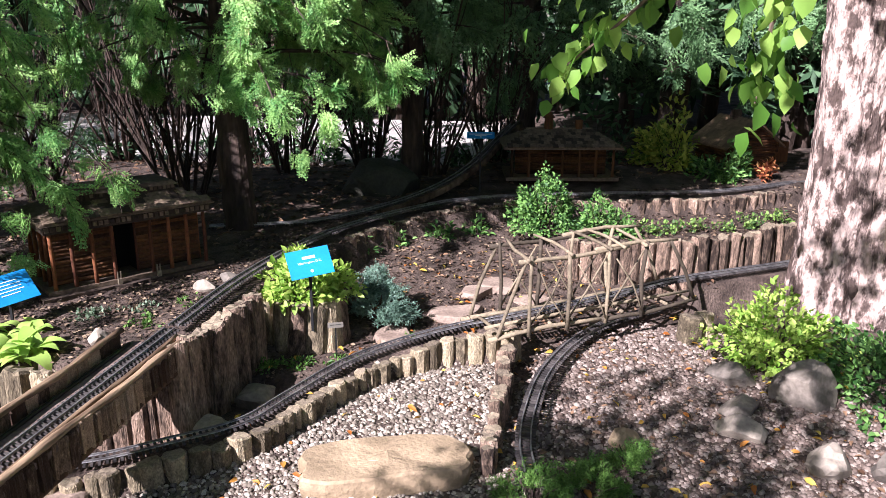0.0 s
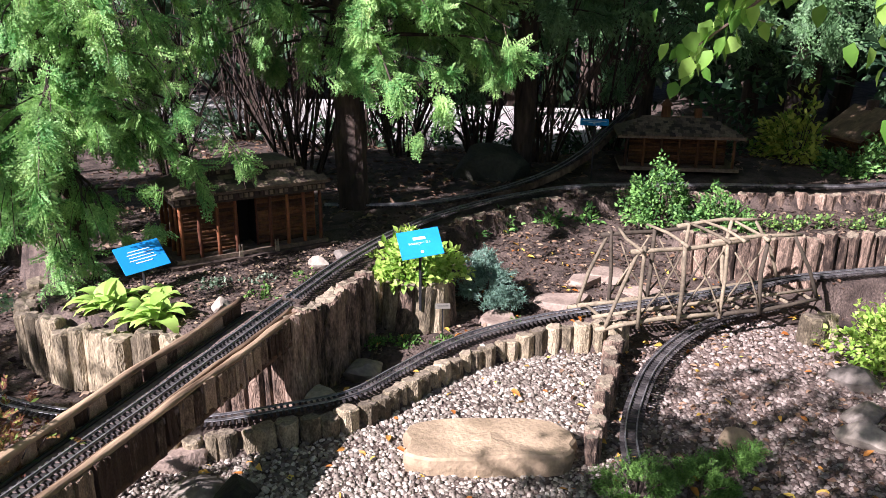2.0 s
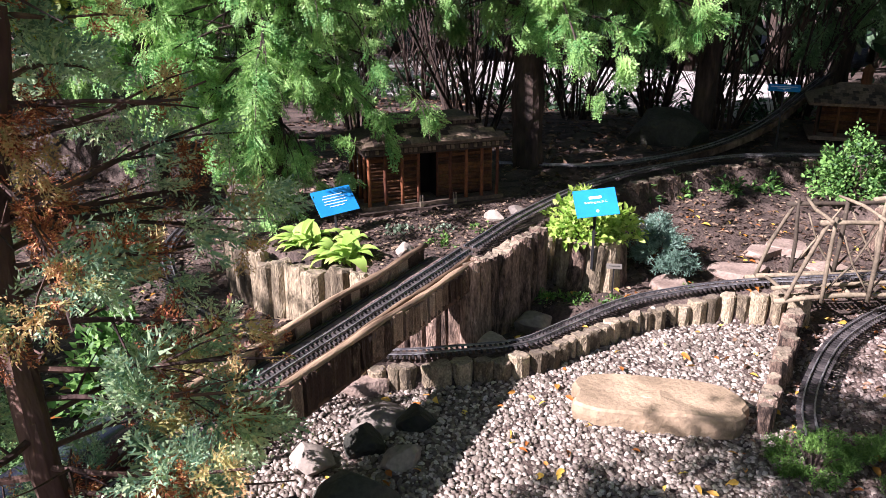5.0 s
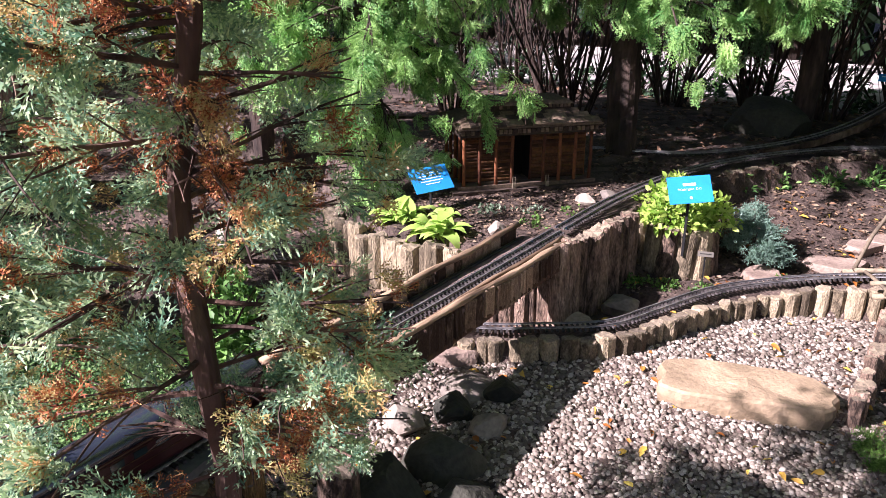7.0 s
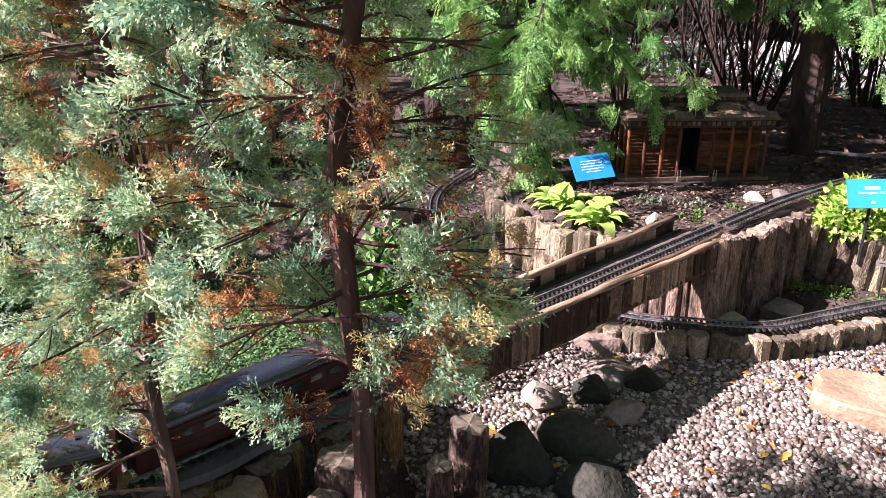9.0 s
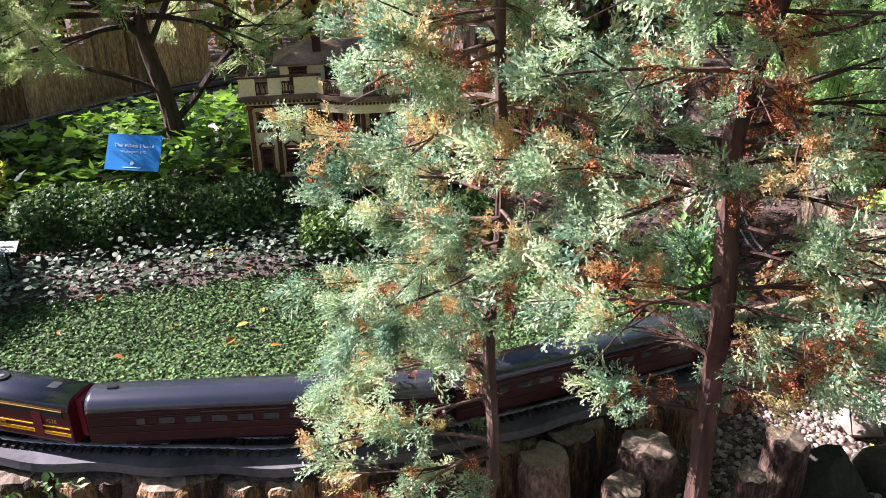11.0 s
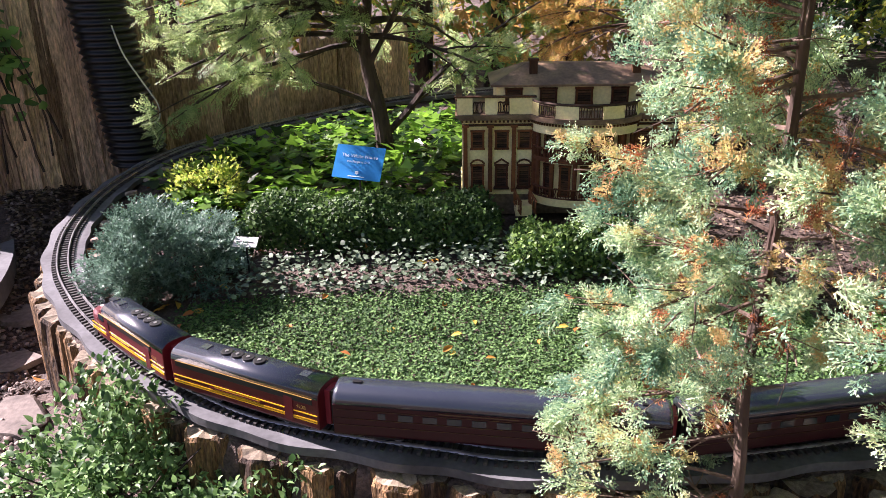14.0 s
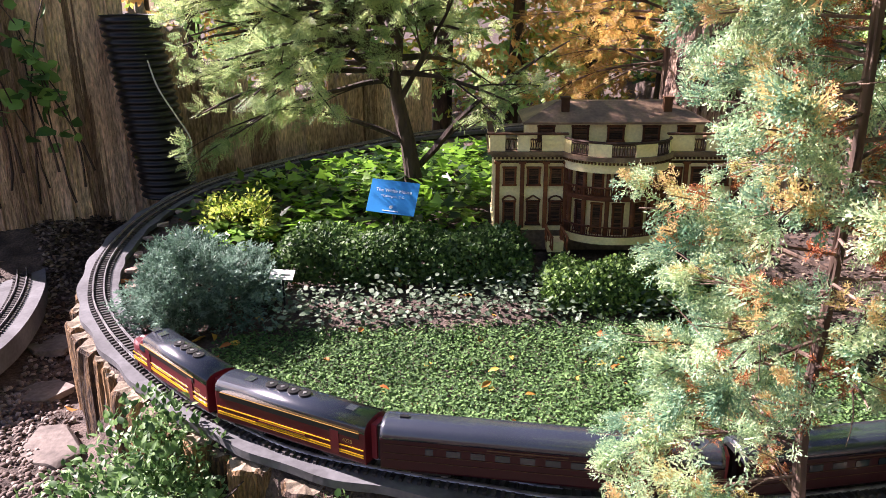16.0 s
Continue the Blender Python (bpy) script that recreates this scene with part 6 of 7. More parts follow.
conifer("garden_tree", "small multi-branched tree with layered feathery green foliage", (-4.67, -0.42, 0.66), [(-4.67, -0.42, 0.6), (-4.67, -0.46, 0.95), (-4.68, -0.53, 1.3), (-4.72, -0.5, 1.6), (-4.62, -0.55, 1.95), (-4.66, -0.45, 2.6)], [0.058, 0.05, 0.034, 0.024, 0.016, 0.01],
        gl, 5200, [mat("hemlock_spray", lin("7a9a64"), lin("cad898"), glow_through=0.55, **SCALE, c3=lin("e8e4a0"))], M_BARK_DARK, FAN_HEM, 0.105, 0.02, 0.05, 31, split=0.34, twig=0.018, category="small tree", tuft=6, face=0.1, fan=0.4)
# the big flaky-barked tree by the trestle
bt = thing("forked_tree", "large tree with pale flaky bark forking from its base", "tree", at=(1.95, 4.95, 0.1))
part("trunk", rough_trunk([(-0.12, 0, -0.1), (-0.13, 0, 0.9), (-0.17, 0, 2.0), (-0.2, 0.05, 4.0)], [0.26, 0.19, 0.17, 0.13], 44, 0.1, 3), M_BARK_PALE, bt)
part("trunk", rough_trunk([(0.16, -0.08, -0.1), (0.2, -0.1, 0.8), (0.3, -0.1, 2.0), (0.45, -0.1, 4.0)], [0.28, 0.2, 0.18, 0.13], 44, 0.1, 4), M_BARK_PALE, bt)
rr = np.random.default_rng(12)
NL = 8000
q = unit(rr.normal(0, 1, (NL, 3))) * (rr.random((NL, 1)) ** 0.4) * [1.8, 1.8, 0.8] + [0.6, -0.1, 3.7]
part("crown", arrays_mesh("crown", *scatter(SMALL_T[0], SMALL_T[1], q, rr.normal(0, 1, (NL, 3)) + [0, 0, -0.5], rr.normal(0, 0.5, (NL, 3)) + [0, 0, 1], 0.13 * rr.uniform(0.6, 1.2, NL)), M_SHRUB), None, bt)

# unseen limb and crown, added to shade the model station
part("limb", Build().tube([(-0.18, 0.03, 3.2), (-1.2, -0.1, 3.5), (-2.7, -0.3, 3.65)], [0.07, 0.05, 0.02], 7), M_BARK_PALE, bt)
q = unit(rr.normal(0, 1, (2600, 3))) * (rr.random((2600, 1)) ** 0.4) * [1.1, 0.9, 0.45] + [-2.6, -0.3, 3.7]
part("side_crown", arrays_mesh("side_crown", *scatter(SMALL_T[0], SMALL_T[1], q, rr.normal(0, 1, (2600, 3)) + [0, 0, -0.5], rr.normal(0, 0.5, (2600, 3)) + [0, 0, 1], 0.14 * rr.uniform(0.6, 1.2, 2600)), M_SHRUB), None, bt)

# another limb and crown out of view, added to throw shade on the upper loop
part("limb", Build().tube([(-0.18, 0.03, 3.1), (-1.4, -0.1, 3.0), (-2.6, -0.2, 2.95), (-3.9, -0.3, 2.9)], [0.075, 0.055, 0.035, 0.012], 7), M_BARK_PALE, bt)
q = unit(rr.normal(0, 1, (5200, 3))) * (rr.random((5200, 1)) ** 0.4) * [1.25, 1.1, 0.35] + [-3.2, -0.2, 2.85]
part("high_crown", arrays_mesh("high_crown", *scatter(SMALL_T[0], SMALL_T[1], q, rr.normal(0, 1, (5200, 3)) + [0, 0, -0.5], rr.normal(0, 0.5, (5200, 3)) + [0, 0, 1], 0.13 * rr.uniform(0.6, 1.2, 5200)), M_SHRUB), None, bt)

# shade tree beside the walk, with a hanging leafy branch; unseen trunk and crown placed for dapple
st = thing("shade_tree", "broadleaf tree with translucent heart-shaped leaves overhead", "tree", at=(2.6, -0.6, 0.0))
part("trunk", rough_trunk([(0, 0, -0.1), (0.05, 0, 1.2), (-0.1, 0.1, 2.6), (-0.4, 0.5, 4.0)], [0.14, 0.12, 0.1, 0.05], 16, 0.08, 7), M_BARK, st)
lp = []
r6 = random.Random(6)
for k in range(30):
    p = limb((-0.1 - 0.01 * k, 0.1 + 0.015 * k, 2.3 + 0.06 * k), (r6.uniform(-1.3, 0.1), r6.uniform(-0.3, 1.1), r6.uniform(0.12, 0.5)), r6.uniform(1.6, 3.7), 0.3, 6, r6)
    part("limb", Build().tube(p, [0.03, 0.026, 0.022, 0.017, 0.012, 0.008, 0.005], 5), M_BARK, st)
    lp.append(p)
hang = [Vector((-0.3, 0.9, 2.9)), Vector((-1.65, 1.6, 2.62)), Vector((-2.15, 2.2, 2.2)), Vector((-2.32, 2.42, 1.99)), Vector((-2.48, 2.47, 1.84)), Vector((-2.62, 2.46, 1.73))]
hang2 = [Vector((-2.0, 1.95, 2.42)), Vector((-2.12, 2.25, 2.05)), Vector((-2.16, 2.3, 1.86)), Vector((-2.17, 2.32, 1.7))]
hang3 = [Vector((-2.15, 2.2, 2.2)), Vector((-2.38, 2.3, 2.06)), Vector((-2.55, 2.35, 1.96))]
for p in (hang, hang2, hang3):
    part("twig", Build().tube(p, np.linspace(0.01, 0.002, len(p)), 5), M_BARK, st)
part("crown", arrays_mesh("crown", *spray_cloud(lp, 6200, 0.095, ROUND_T, 0.16, 0.35, 0.25, 8), M_LIME), None, st)
part("hanging_leaves", arrays_mesh("hanging_leaves", *spray_cloud([hang[2:], hang2, hang3], 250, 0.047, BIRCH_T, 0.035, 0.8, 0.1, 9), M_HANG), None, st, "sunlit bright green heart-shaped leaves")
# ---- shrubs and beds ----
bush("planter_plant", "lime-green leafy perennial filling the stump planter", (-1.36, 3.99, 0.385), (0.58, 0.48, 0.2), 1700, 0.046, M_LIME, OVATE_T, "perennial", 3, 0.0, 9, 0.3, clumped=False)
bush("blue_juniper_shrub", "small silvery blue juniper shrub beside the planter", (-0.98, 4.22, 0.17), (0.38, 0.36, 0.22), 1300, 0.045, M_BLUE, PUFF_S, "shrub", 4, 0.02, 5, 0.35)
bush("round_shrub", "rounded green leafy shrub sunlit on top", (-0.02, 5.75, 0.33), (0.56, 0.5, 0.42), 2600, 0.034, M_SHRUB, OVATE_T, "shrub", 5, 0.03, 9, 0.4)
bush("low_shrub", "low spreading green shrub", (0.42, 5.72, 0.33), (0.55, 0.45, 0.28), 1500, 0.034, M_SHRUB, OVATE_T, "shrub", 6, 0.0, 7, 0.4)
for k, (x, y, w, h) in enumerate(((0.72, 5.72, 0.34, 0.13), (0.98, 5.8, 0.36, 0.13), (1.25, 5.92, 0.36, 0.14), (1.55, 6.1, 0.36, 0.14), (1.85, 6.3, 0.35, 0.15))):
    bush("edging_plant", "low green plant along the upper log wall", (x, y, 0.34), (w, 0.24, h * 0.8), 190, 0.03, M_BOXPALE, OVATE_T, "perennial", 30 + k, 0.0, 4, 0.3)
bush("yellow_shrub", "yellow-green shrub glowing in sun behind the station", (1.2, 7.75, 0.5), (0.75, 0.6, 0.55), 1300, 0.07, M_GOLD, LEAF_T, "shrub", 7, 0.05, 7, 0.4)
bush("green_shrub", "bright green shrub in front of the cabin", (1.62, 7.3, 0.5), (0.6, 0.4, 0.3), 800, 0.06, M_SHRUB, LEAF_T, "shrub", 8, 0.0, 7, 0.4)
bush("rust_shrub", "small rust-leaved shrub by the cabin", (1.98, 7.25, 0.5), (0.22, 0.2, 0.18), 220, 0.05, M_JUNIPER_BROWN, LEAF_T, "shrub", 9, 0.02, 4, 0.4)
bush("leafy_shrub", "yellow-green leafy shrub at the foot of the forked tree", (1.3, 4.15, 0.08), (0.85, 0.7, 0.34), 2600, 0.036, M_LIME, OVATE_T, "shrub", 10, 0.0, 9, 0.35)
bush("leafy_shrub", "green leafy shrub beside the boulders", (1.75, 3.75, 0.08), (0.8, 0.9, 0.32), 2600, 0.036, M_SHRUB, OVATE_T, "shrub", 11, 0.0, 9, 0.35)
bush("mossy_cushion", "feathery bright green cushion plant in the gravel", (0.0, 2.68, 0.03), (0.3, 0.3, 0.12), 900, 0.032, M_COVER, PUFF_S, "perennial", 12, 0.0, 4, 0.3)
bush("mossy_cushion", "feathery green cushion plant in the gravel", (0.22, 2.75, 0.03), (0.36, 0.26, 0.1), 900, 0.032, M_COVER, PUFF_S, "perennial", 13, 0.0, 4, 0.3)
bush("mossy_cushion", "small feathery green tuft in the gravel", (0.4, 2.96, 0.03), (0.18, 0.18, 0.12), 400, 0.032, M_COVER, PUFF_S, "perennial", 14, 0.0, 4, 0.3)
bush("glossy_shrub", "glossy dark green shrub beyond the bridge", (-2.45, 1.55, 0.12), (0.55, 0.5, 0.46), 1500, 0.045, M_SHRUB, OVATE_T, "shrub", 15, 0.0, 7, 0.4)
bush("rusty_dwarf_maple", "wispy rust and green dwarf shrub against the bridge rail", (-1.98, 1.62, 0.14), (0.5, 0.5, 0.3), 330, 0.045, M_RUST, FROND_C, "shrub", 16, 0.2, 6, 0.5)
for k, (x, y) in enumerate(((-1.95, 3.25), (-2.05, 3.42), (-1.85, 3.55), (-2.25, 3.3))):
    bush("thyme_mat", "low grey-green creeping plant on the terrace", (x, y, 0.43), (0.2, 0.18, 0.05), 260, 0.022, M_SILVER if k % 2 else M_COVER, SMALL_T, "perennial", 40 + k, 0.0, 2, 0.2)
for k, (x, y) in enumerate(((-1.28, 3.62), (-1.05, 3.68), (-0.78, 4.02), (-1.45, 3.55))):
    bush("creeping_plant", "flat creeping green plant on bare soil", (x, y, ground_at(x, y)), (0.2, 0.16, 0.035), 240, 0.02, M_COVER, SMALL_T, "perennial", 50 + k, 0.0, 2, 0.2)
for k, (x, y) in enumerate(((-1.12, 5.3), (-0.8, 5.55), (-0.55, 5.72), (-1.3, 5.05))):
    bush("shade_plant", "small dark leafy plant against the log wall", (x, y, 0.3), (0.26, 0.2, 0.14), 140, 0.05, M_SHRUB, LEAF_T, "perennial", 60 + k, 0.0, 3, 0.2)


def hosta(label, at, n, size, seed):
    r = random.Random(seed)
    t = thing("hosta", label, "perennial", "hostas on the terrace", at=at)
    for i in range(n):
        tv, tf = arch_leaf(r.uniform(0.4, 0.5), r.uniform(1.7, 2.7))
        a = 2 * math.pi * i / n + r.uniform(-0.3, 0.3)
        lift = r.uniform(0.35, 1.7)
        ax = np.array([[math.cos(a), math.sin(a), lift]])
        V, F = scatter(tv, tf, np.array([[0.045 * math.cos(a * 2.7), 0.045 * math.sin(a * 2.7), 0.0]]), ax, np.array([[-math.cos(a) * lift, -math.sin(a) * lift, 1.0]]), size * r.uniform(0.7, 1.15))
        part("leaf", arrays_mesh("leaf", V, F, M_HOSTA, smooth=True), None, t)


hosta("bright green broad-leaved hosta clump on the terrace", (-2.62, 2.92, 0.41), 52, 0.195, 1)
hosta("bright green broad-leaved hosta at the terrace edge", (-2.3, 2.84, 0.41), 46, 0.19, 2)
hosta("small hosta clump behind the blue sign", (-2.45, 3.1, 0.42), 9, 0.13, 3)

# oval garden
cover("groundcover", "dense low green groundcover with pointed leaves", [(-1.98, -0.35), (-2.15, -0.8), (-2.45, -1.2), (-2.75, -1.5), (-3.05, -1.35), (-3.0, -0.8), (-2.95, 0.0), (-2.9, 0.6), (-3.0, 1.3), (-2.3, 1.35), (-1.95, 0.9), (-1.92, 0.3)], 76000, 0.0155, M_LAWN, SMALL_T, 0.026, 2, tilt=0.65, avoid=[(OVAL_LINE, 0.12)])
cover("silver_groundcover", "trailing silver-leaved groundcover", [(-3.0, -1.2), (-3.3, -1.25), (-3.35, -0.3), (-3.25, 0.6), (-2.9, 0.7), (-2.95, 0.0), (-2.98, -0.7)], 1700, 0.026, M_SILVER, ROUND_T, 0.08, 3, tilt=0.5, mound=0.04)
cover("ivy", "ivy with large sunlit leaves", [(-3.75, -1.5), (-4.3, -1.75), (-4.9, -1.5), (-5.3, -1.1), (-5.6, -0.6), (-5.9, 0.2), (-5.6, 1.2), (-4.7, 1.0), (-4.6, 0.1), (-3.95, -0.2), (-3.8, -0.4), (-3.7, -0.9)], 3600, 0.078, M_IVY, IVY_T, 0.12, 4, tilt=0.25, avoid=[(OVAL_LINE, 0.13)])


def hedge(label, line, width, tall, count, seed, m):
    """A clipped, lumpy hedge along a line."""
    r = np.random.default_rng(seed)
    path = np.array([tuple(p) for p in catmull([(x, y, 0) for x, y in line], 0.02)])
    t = thing("boxwood_hedge", label, "hedge", at=(line[0][0], line[0][1], ground_at(*line[0])))
    k = r.integers(1, len(path) - 1, count)
    d = unit(path[k + 1] - path[k - 1])
    n = np.c_[d[:, 1], -d[:, 0], 0 * d[:, 0]]
    a = r.uniform(0, math.pi, count)
    c, q = np.cos(a), np.sin(a)
    g = (np.abs(c) ** 3 + np.abs(q) ** 3) ** (-1 / 3) * r.uniform(0.72, 1.03, count)
    P = path[k]
    g = g * (1 + 0.1 * np.sin(P[:, 0] * 15 + P[:, 1] * 13 + 2 * c) + 0.07 * np.sin(P[:, 1] * 31 + 5 * a))
    end = np.minimum(1, np.minimum(k, len(path) - k) / 5.0) ** 0.5
    base = height(P[:, 0], P[:, 1])
    pos = P + n * (c * g * width / 2)[:, None] + d * r.normal(0, 0.012, (count, 1)) * [1, 1, 0]
    pos[:, 2] = base + q * g * tall * end
    nrm = n * c[:, None] + np.c_[0 * c, 0 * c, q + 0.3] + r.normal(0, 0.5, (count, 3))
    ax = r.normal(0, 0.7, (count, 3)) + n * c[:, None] * 0.5 + [0, 0, 0.3]
    o = np.array(t.location)
    part("foliage", arrays_mesh("foliage", *scatter(SMALL_R[0], SMALL_R[1], pos - o, ax, nrm, 0.021 * r.uniform(0.6, 1.25, count)), m), None, t)
    b = Build()
    for i in range(4, len(path) - 2, 5):
        p = Vector(path[i]) - t.location
        p.z = ground_at(path[i][0], path[i][1]) - t.location.z - 0.02
        b.tube([p, p + Vector((0.02 * math.sin(i), 0.02 * math.cos(i), tall * 0.7))], [0.006, 0.003], 4)
    tagged(part("stem_tangle", b, M_BARK_DARK, t), kind="stuff")
    return t


hedge("long clipped dark green boxwood hedge behind the silver plants", [(-3.62, -1.22), (-3.58, -0.9), (-3.54, -0.55), (-3.5, -0.2), (-3.44, 0.02)], 0.36, 0.2, 19000, 70, M_BOX)
# lighter copy of the boxwood colour: the sun on this hedge is painted in
hedge("clipped boxwood hedge, sunlight painted lighter, before the mansion", [(-3.2, -0.02), (-3.16, 0.3), (-3.1, 0.6), (-3.04, 0.9)], 0.32, 0.17, 13000, 80, M_BOXPALE)
bush("blue_juniper_shrub", "spreading blue-grey juniper shrub inside the track curve", (-3.31, -1.52, 0.5), (0.64, 0.62, 0.28), 3600, 0.056, M_BLUE, PUFF_S, "shrub", 90, 0.02, 9, 0.4)
bush("yellow_box_shrub", "small yellow-leaved shrub by the track", (-4.1, -1.42, 0.6), (0.46, 0.46, 0.2), 1500, 0.026, M_GOLD, SMALL_T, "shrub", 91, 0.02, 7, 0.4)
bush("trackside_shrub", "loose green leafy shrub growing below the stump wall", (-2.2, -1.5, 0.12), (0.72, 0.8, 0.38), 5600, 0.031, M_DEEP, OVATE_T, "shrub", 92, 0.02, 12, 0.3)
bush("trackside_shrub", "loose green leafy shrub at the path edge", (-1.95, -1.08, 0.1), (0.6, 0.6, 0.3), 3300, 0.029, M_DEEP, OVATE_T, "shrub", 93, 0.0, 8, 0.3)
bush("trackside_weed", "low leafy weeds at the foot of the stumps", (-1.5, -0.5, 0.03), (0.4, 0.5, 0.1), 500, 0.03, M_DEEP, LEAF_T, "perennial", 94, 0.0, 5, 0.2)

# ---- stones ----
def rock(label, at, size, m, seed, rz=0.0, flat=0.0, name="rock", jag=0.22):
    b = bmesh.new()
    bmesh.ops.create_icosphere(b, subdivisions=3, radius=1.0)
    for v in b.verts:
        k = 1 + jag * noise.noise(v.co * 1.3 + Vector((seed * 3.1, seed, 0))) + 0.5 * jag * noise.noise(v.co * 3.1 + Vector((seed, 0, seed * 1.7)))
        v.co *= k
    rs = random.Random(seed)
    for _ in range(11 if not flat else 7):
        n = Vector((rs.uniform(-1, 1), rs.uniform(-1, 1), rs.uniform(-0.5, 1) if not flat else rs.uniform(-0.1, 0.1))).normalized()
        d0 = rs.uniform(0.55, 0.85)
        for v in b.verts:
            e = v.co.dot(n) - d0
            if e > 0:
                v.co -= n * (e * 0.93)
    for v in b.verts:
        if flat:
            v.co.z = max(-flat, min(flat, v.co.z)) + 0.05 * noise.noise(v.co * 2.3 + Vector((seed, 5, 0)))
        v.co = Vector((v.co.x * size[0] / 2, v.co.y * size[1] / 2, v.co.z * size[2] / 2))
    me = bpy.data.meshes.new(name)
    b.to_mesh(me); b.free()
    me.materials.append(m)
    me.polygons.foreach_set("use_smooth", [True] * len(me.polygons))
    me.set_sharp_from_angle(angle=radians(22))
    ob = tagged(new(name, me), label, "rock")
    ob.location, ob.rotation_euler[2] = at, radians(rz)
    return ob


def slab_stone(label, at, size, rz, seed, m=M_SLAB):
    r = random.Random(seed)
    k0 = [r.uniform(0, 6) for _ in range(4)]
    out = []
    for j in range(40):
        w = 2 * math.pi * j / 40
        c, s0 = math.cos(w), math.sin(w)
        k = (abs(c) ** 4.5 + abs(s0) ** 4.5) ** (-1 / 4.5) * (1 + 0.035 * math.sin(3 * w + k0[0]) + 0.025 * math.sin(7 * w + k0[1]) + 0.012 * math.sin(15 * w + k0[2]))
        out.append((c * k * size[0] / 2, s0 * k * size[1] / 2))
    rings = [[(x * f, y * f, z + (0.006 * math.sin(x * 9 + k0[3]) if z > 0 else 0)) for x, y in out] for f, z in ((0.97, -size[2] / 2), (1.0, 0.0), (0.985, size[2] * 0.38), (0.95, size[2] / 2), (0.6, size[2] * 0.53), (0.2, size[2] * 0.53))]
    ob = tagged(new("stone_slab", Build().loft(rings).data("stone_slab", m)), label, "rock")
    ob.location, ob.rotation_euler[2] = at, radians(rz)


slab_stone("large flat tan sandstone slab in the gravel", (-0.63, 2.76, 0.075), (0.72, 0.32, 0.1), 17, 4)
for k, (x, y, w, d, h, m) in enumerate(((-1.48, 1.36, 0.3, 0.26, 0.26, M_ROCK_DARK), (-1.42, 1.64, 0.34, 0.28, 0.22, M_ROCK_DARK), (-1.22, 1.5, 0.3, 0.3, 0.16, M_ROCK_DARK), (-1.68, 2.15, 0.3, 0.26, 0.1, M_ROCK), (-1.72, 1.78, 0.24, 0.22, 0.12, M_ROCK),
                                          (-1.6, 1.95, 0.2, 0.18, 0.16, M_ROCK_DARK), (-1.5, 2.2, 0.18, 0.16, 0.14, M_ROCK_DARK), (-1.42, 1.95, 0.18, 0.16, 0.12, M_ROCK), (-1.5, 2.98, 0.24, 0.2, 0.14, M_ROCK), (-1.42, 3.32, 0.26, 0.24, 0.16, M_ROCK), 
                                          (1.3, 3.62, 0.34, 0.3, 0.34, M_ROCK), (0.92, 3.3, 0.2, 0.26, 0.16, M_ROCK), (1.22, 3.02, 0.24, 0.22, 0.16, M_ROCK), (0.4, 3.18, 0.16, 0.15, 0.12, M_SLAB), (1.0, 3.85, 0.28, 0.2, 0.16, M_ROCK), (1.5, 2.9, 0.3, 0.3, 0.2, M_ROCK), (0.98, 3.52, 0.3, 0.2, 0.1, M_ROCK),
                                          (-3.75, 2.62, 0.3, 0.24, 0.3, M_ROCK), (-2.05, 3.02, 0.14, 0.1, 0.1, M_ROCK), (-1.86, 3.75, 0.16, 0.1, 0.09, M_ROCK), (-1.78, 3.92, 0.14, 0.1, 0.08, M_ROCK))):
    rock("mossy boulder by the bridge footing, shade darkened into its colour" if m == M_ROCK_DARK else "weathered grey-brown garden rock", (x, y, ground_at(x, y) + h * 0.22), (w, d, h), m, k + 3, k * 37)
# the dark rock colour carries this boulder's shade
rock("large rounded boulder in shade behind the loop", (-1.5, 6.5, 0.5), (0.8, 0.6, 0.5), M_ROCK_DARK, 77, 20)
rock("pale flat stone under the bridge", (-1.93, 2.32, 0.06), (0.4, 0.22, 0.14), M_FLAG, 78, 20, 0.5, "stone_slab")
for k, (x, y, w, d) in enumerate(((-0.52, 4.45, 0.42, 0.3), (-0.5, 4.2, 0.34, 0.2), (-0.86, 4.03, 0.34, 0.24), (-0.3, 4.9, 0.36, 0.3), (-0.05, 4.75, 0.34, 0.3), (-0.45, 4.75, 0.3, 0.22))):
    rock("pale flat stepping stone set in the soil slope", (x, y, ground_at(x, y) + 0.012), (w, d, 0.12), M_FLAG, 90 + k, 20 + k * 40, 0.42, "flagstone", 0.16)
for k, (x, y, w, d) in enumerate(((-2.95, -2.12, 0.4, 0.3), (-3.9, -2.42, 0.42, 0.26), (-3.45, -2.3, 0.34, 0.24), (-2.3, -2.1, 0.5, 0.34))):
    rock("flat grey stone beside the gravel path", (x, y, ground_at(x, y) + 0.008), (w, d, 0.07), M_PATHSTONE, 110 + k, k * 50, 0.42, "flagstone", 0.16)
for k in range(16):
    i = nearest(MAIN, (-2.3, -1.2, 0.5)) + k * 6
    p = shift(MAIN, 0.135)[i]
    rock("small flat pale stone tucked against the track board", (p.x, p.y, p.z - 0.012), (0.09, 0.06, 0.03), M_FLAG, 130 + k, k * 61, 0.5, "edging_stone", 0.2)

PEB = []
for k in range(3):
    b = bmesh.new()
    bmesh.ops.create_icosphere(b, subdivisions=1, radius=0.5)
    v = np.array([tuple(x.co * (1 + 0.55 * noise.noise(x.co * 2.7 + Vector((k * 9, 0, 0))))) for x in b.verts]) * [1, 0.8, 0.6]
    b.verts.ensure_lookup_table()
    PEB.append((v, np.array([[x.index for x in f.verts] for f in b.faces])))
    b.free()
PEB = [(v, f[v[f].mean(1)[:, 2] > -0.16]) for v, f in PEB]


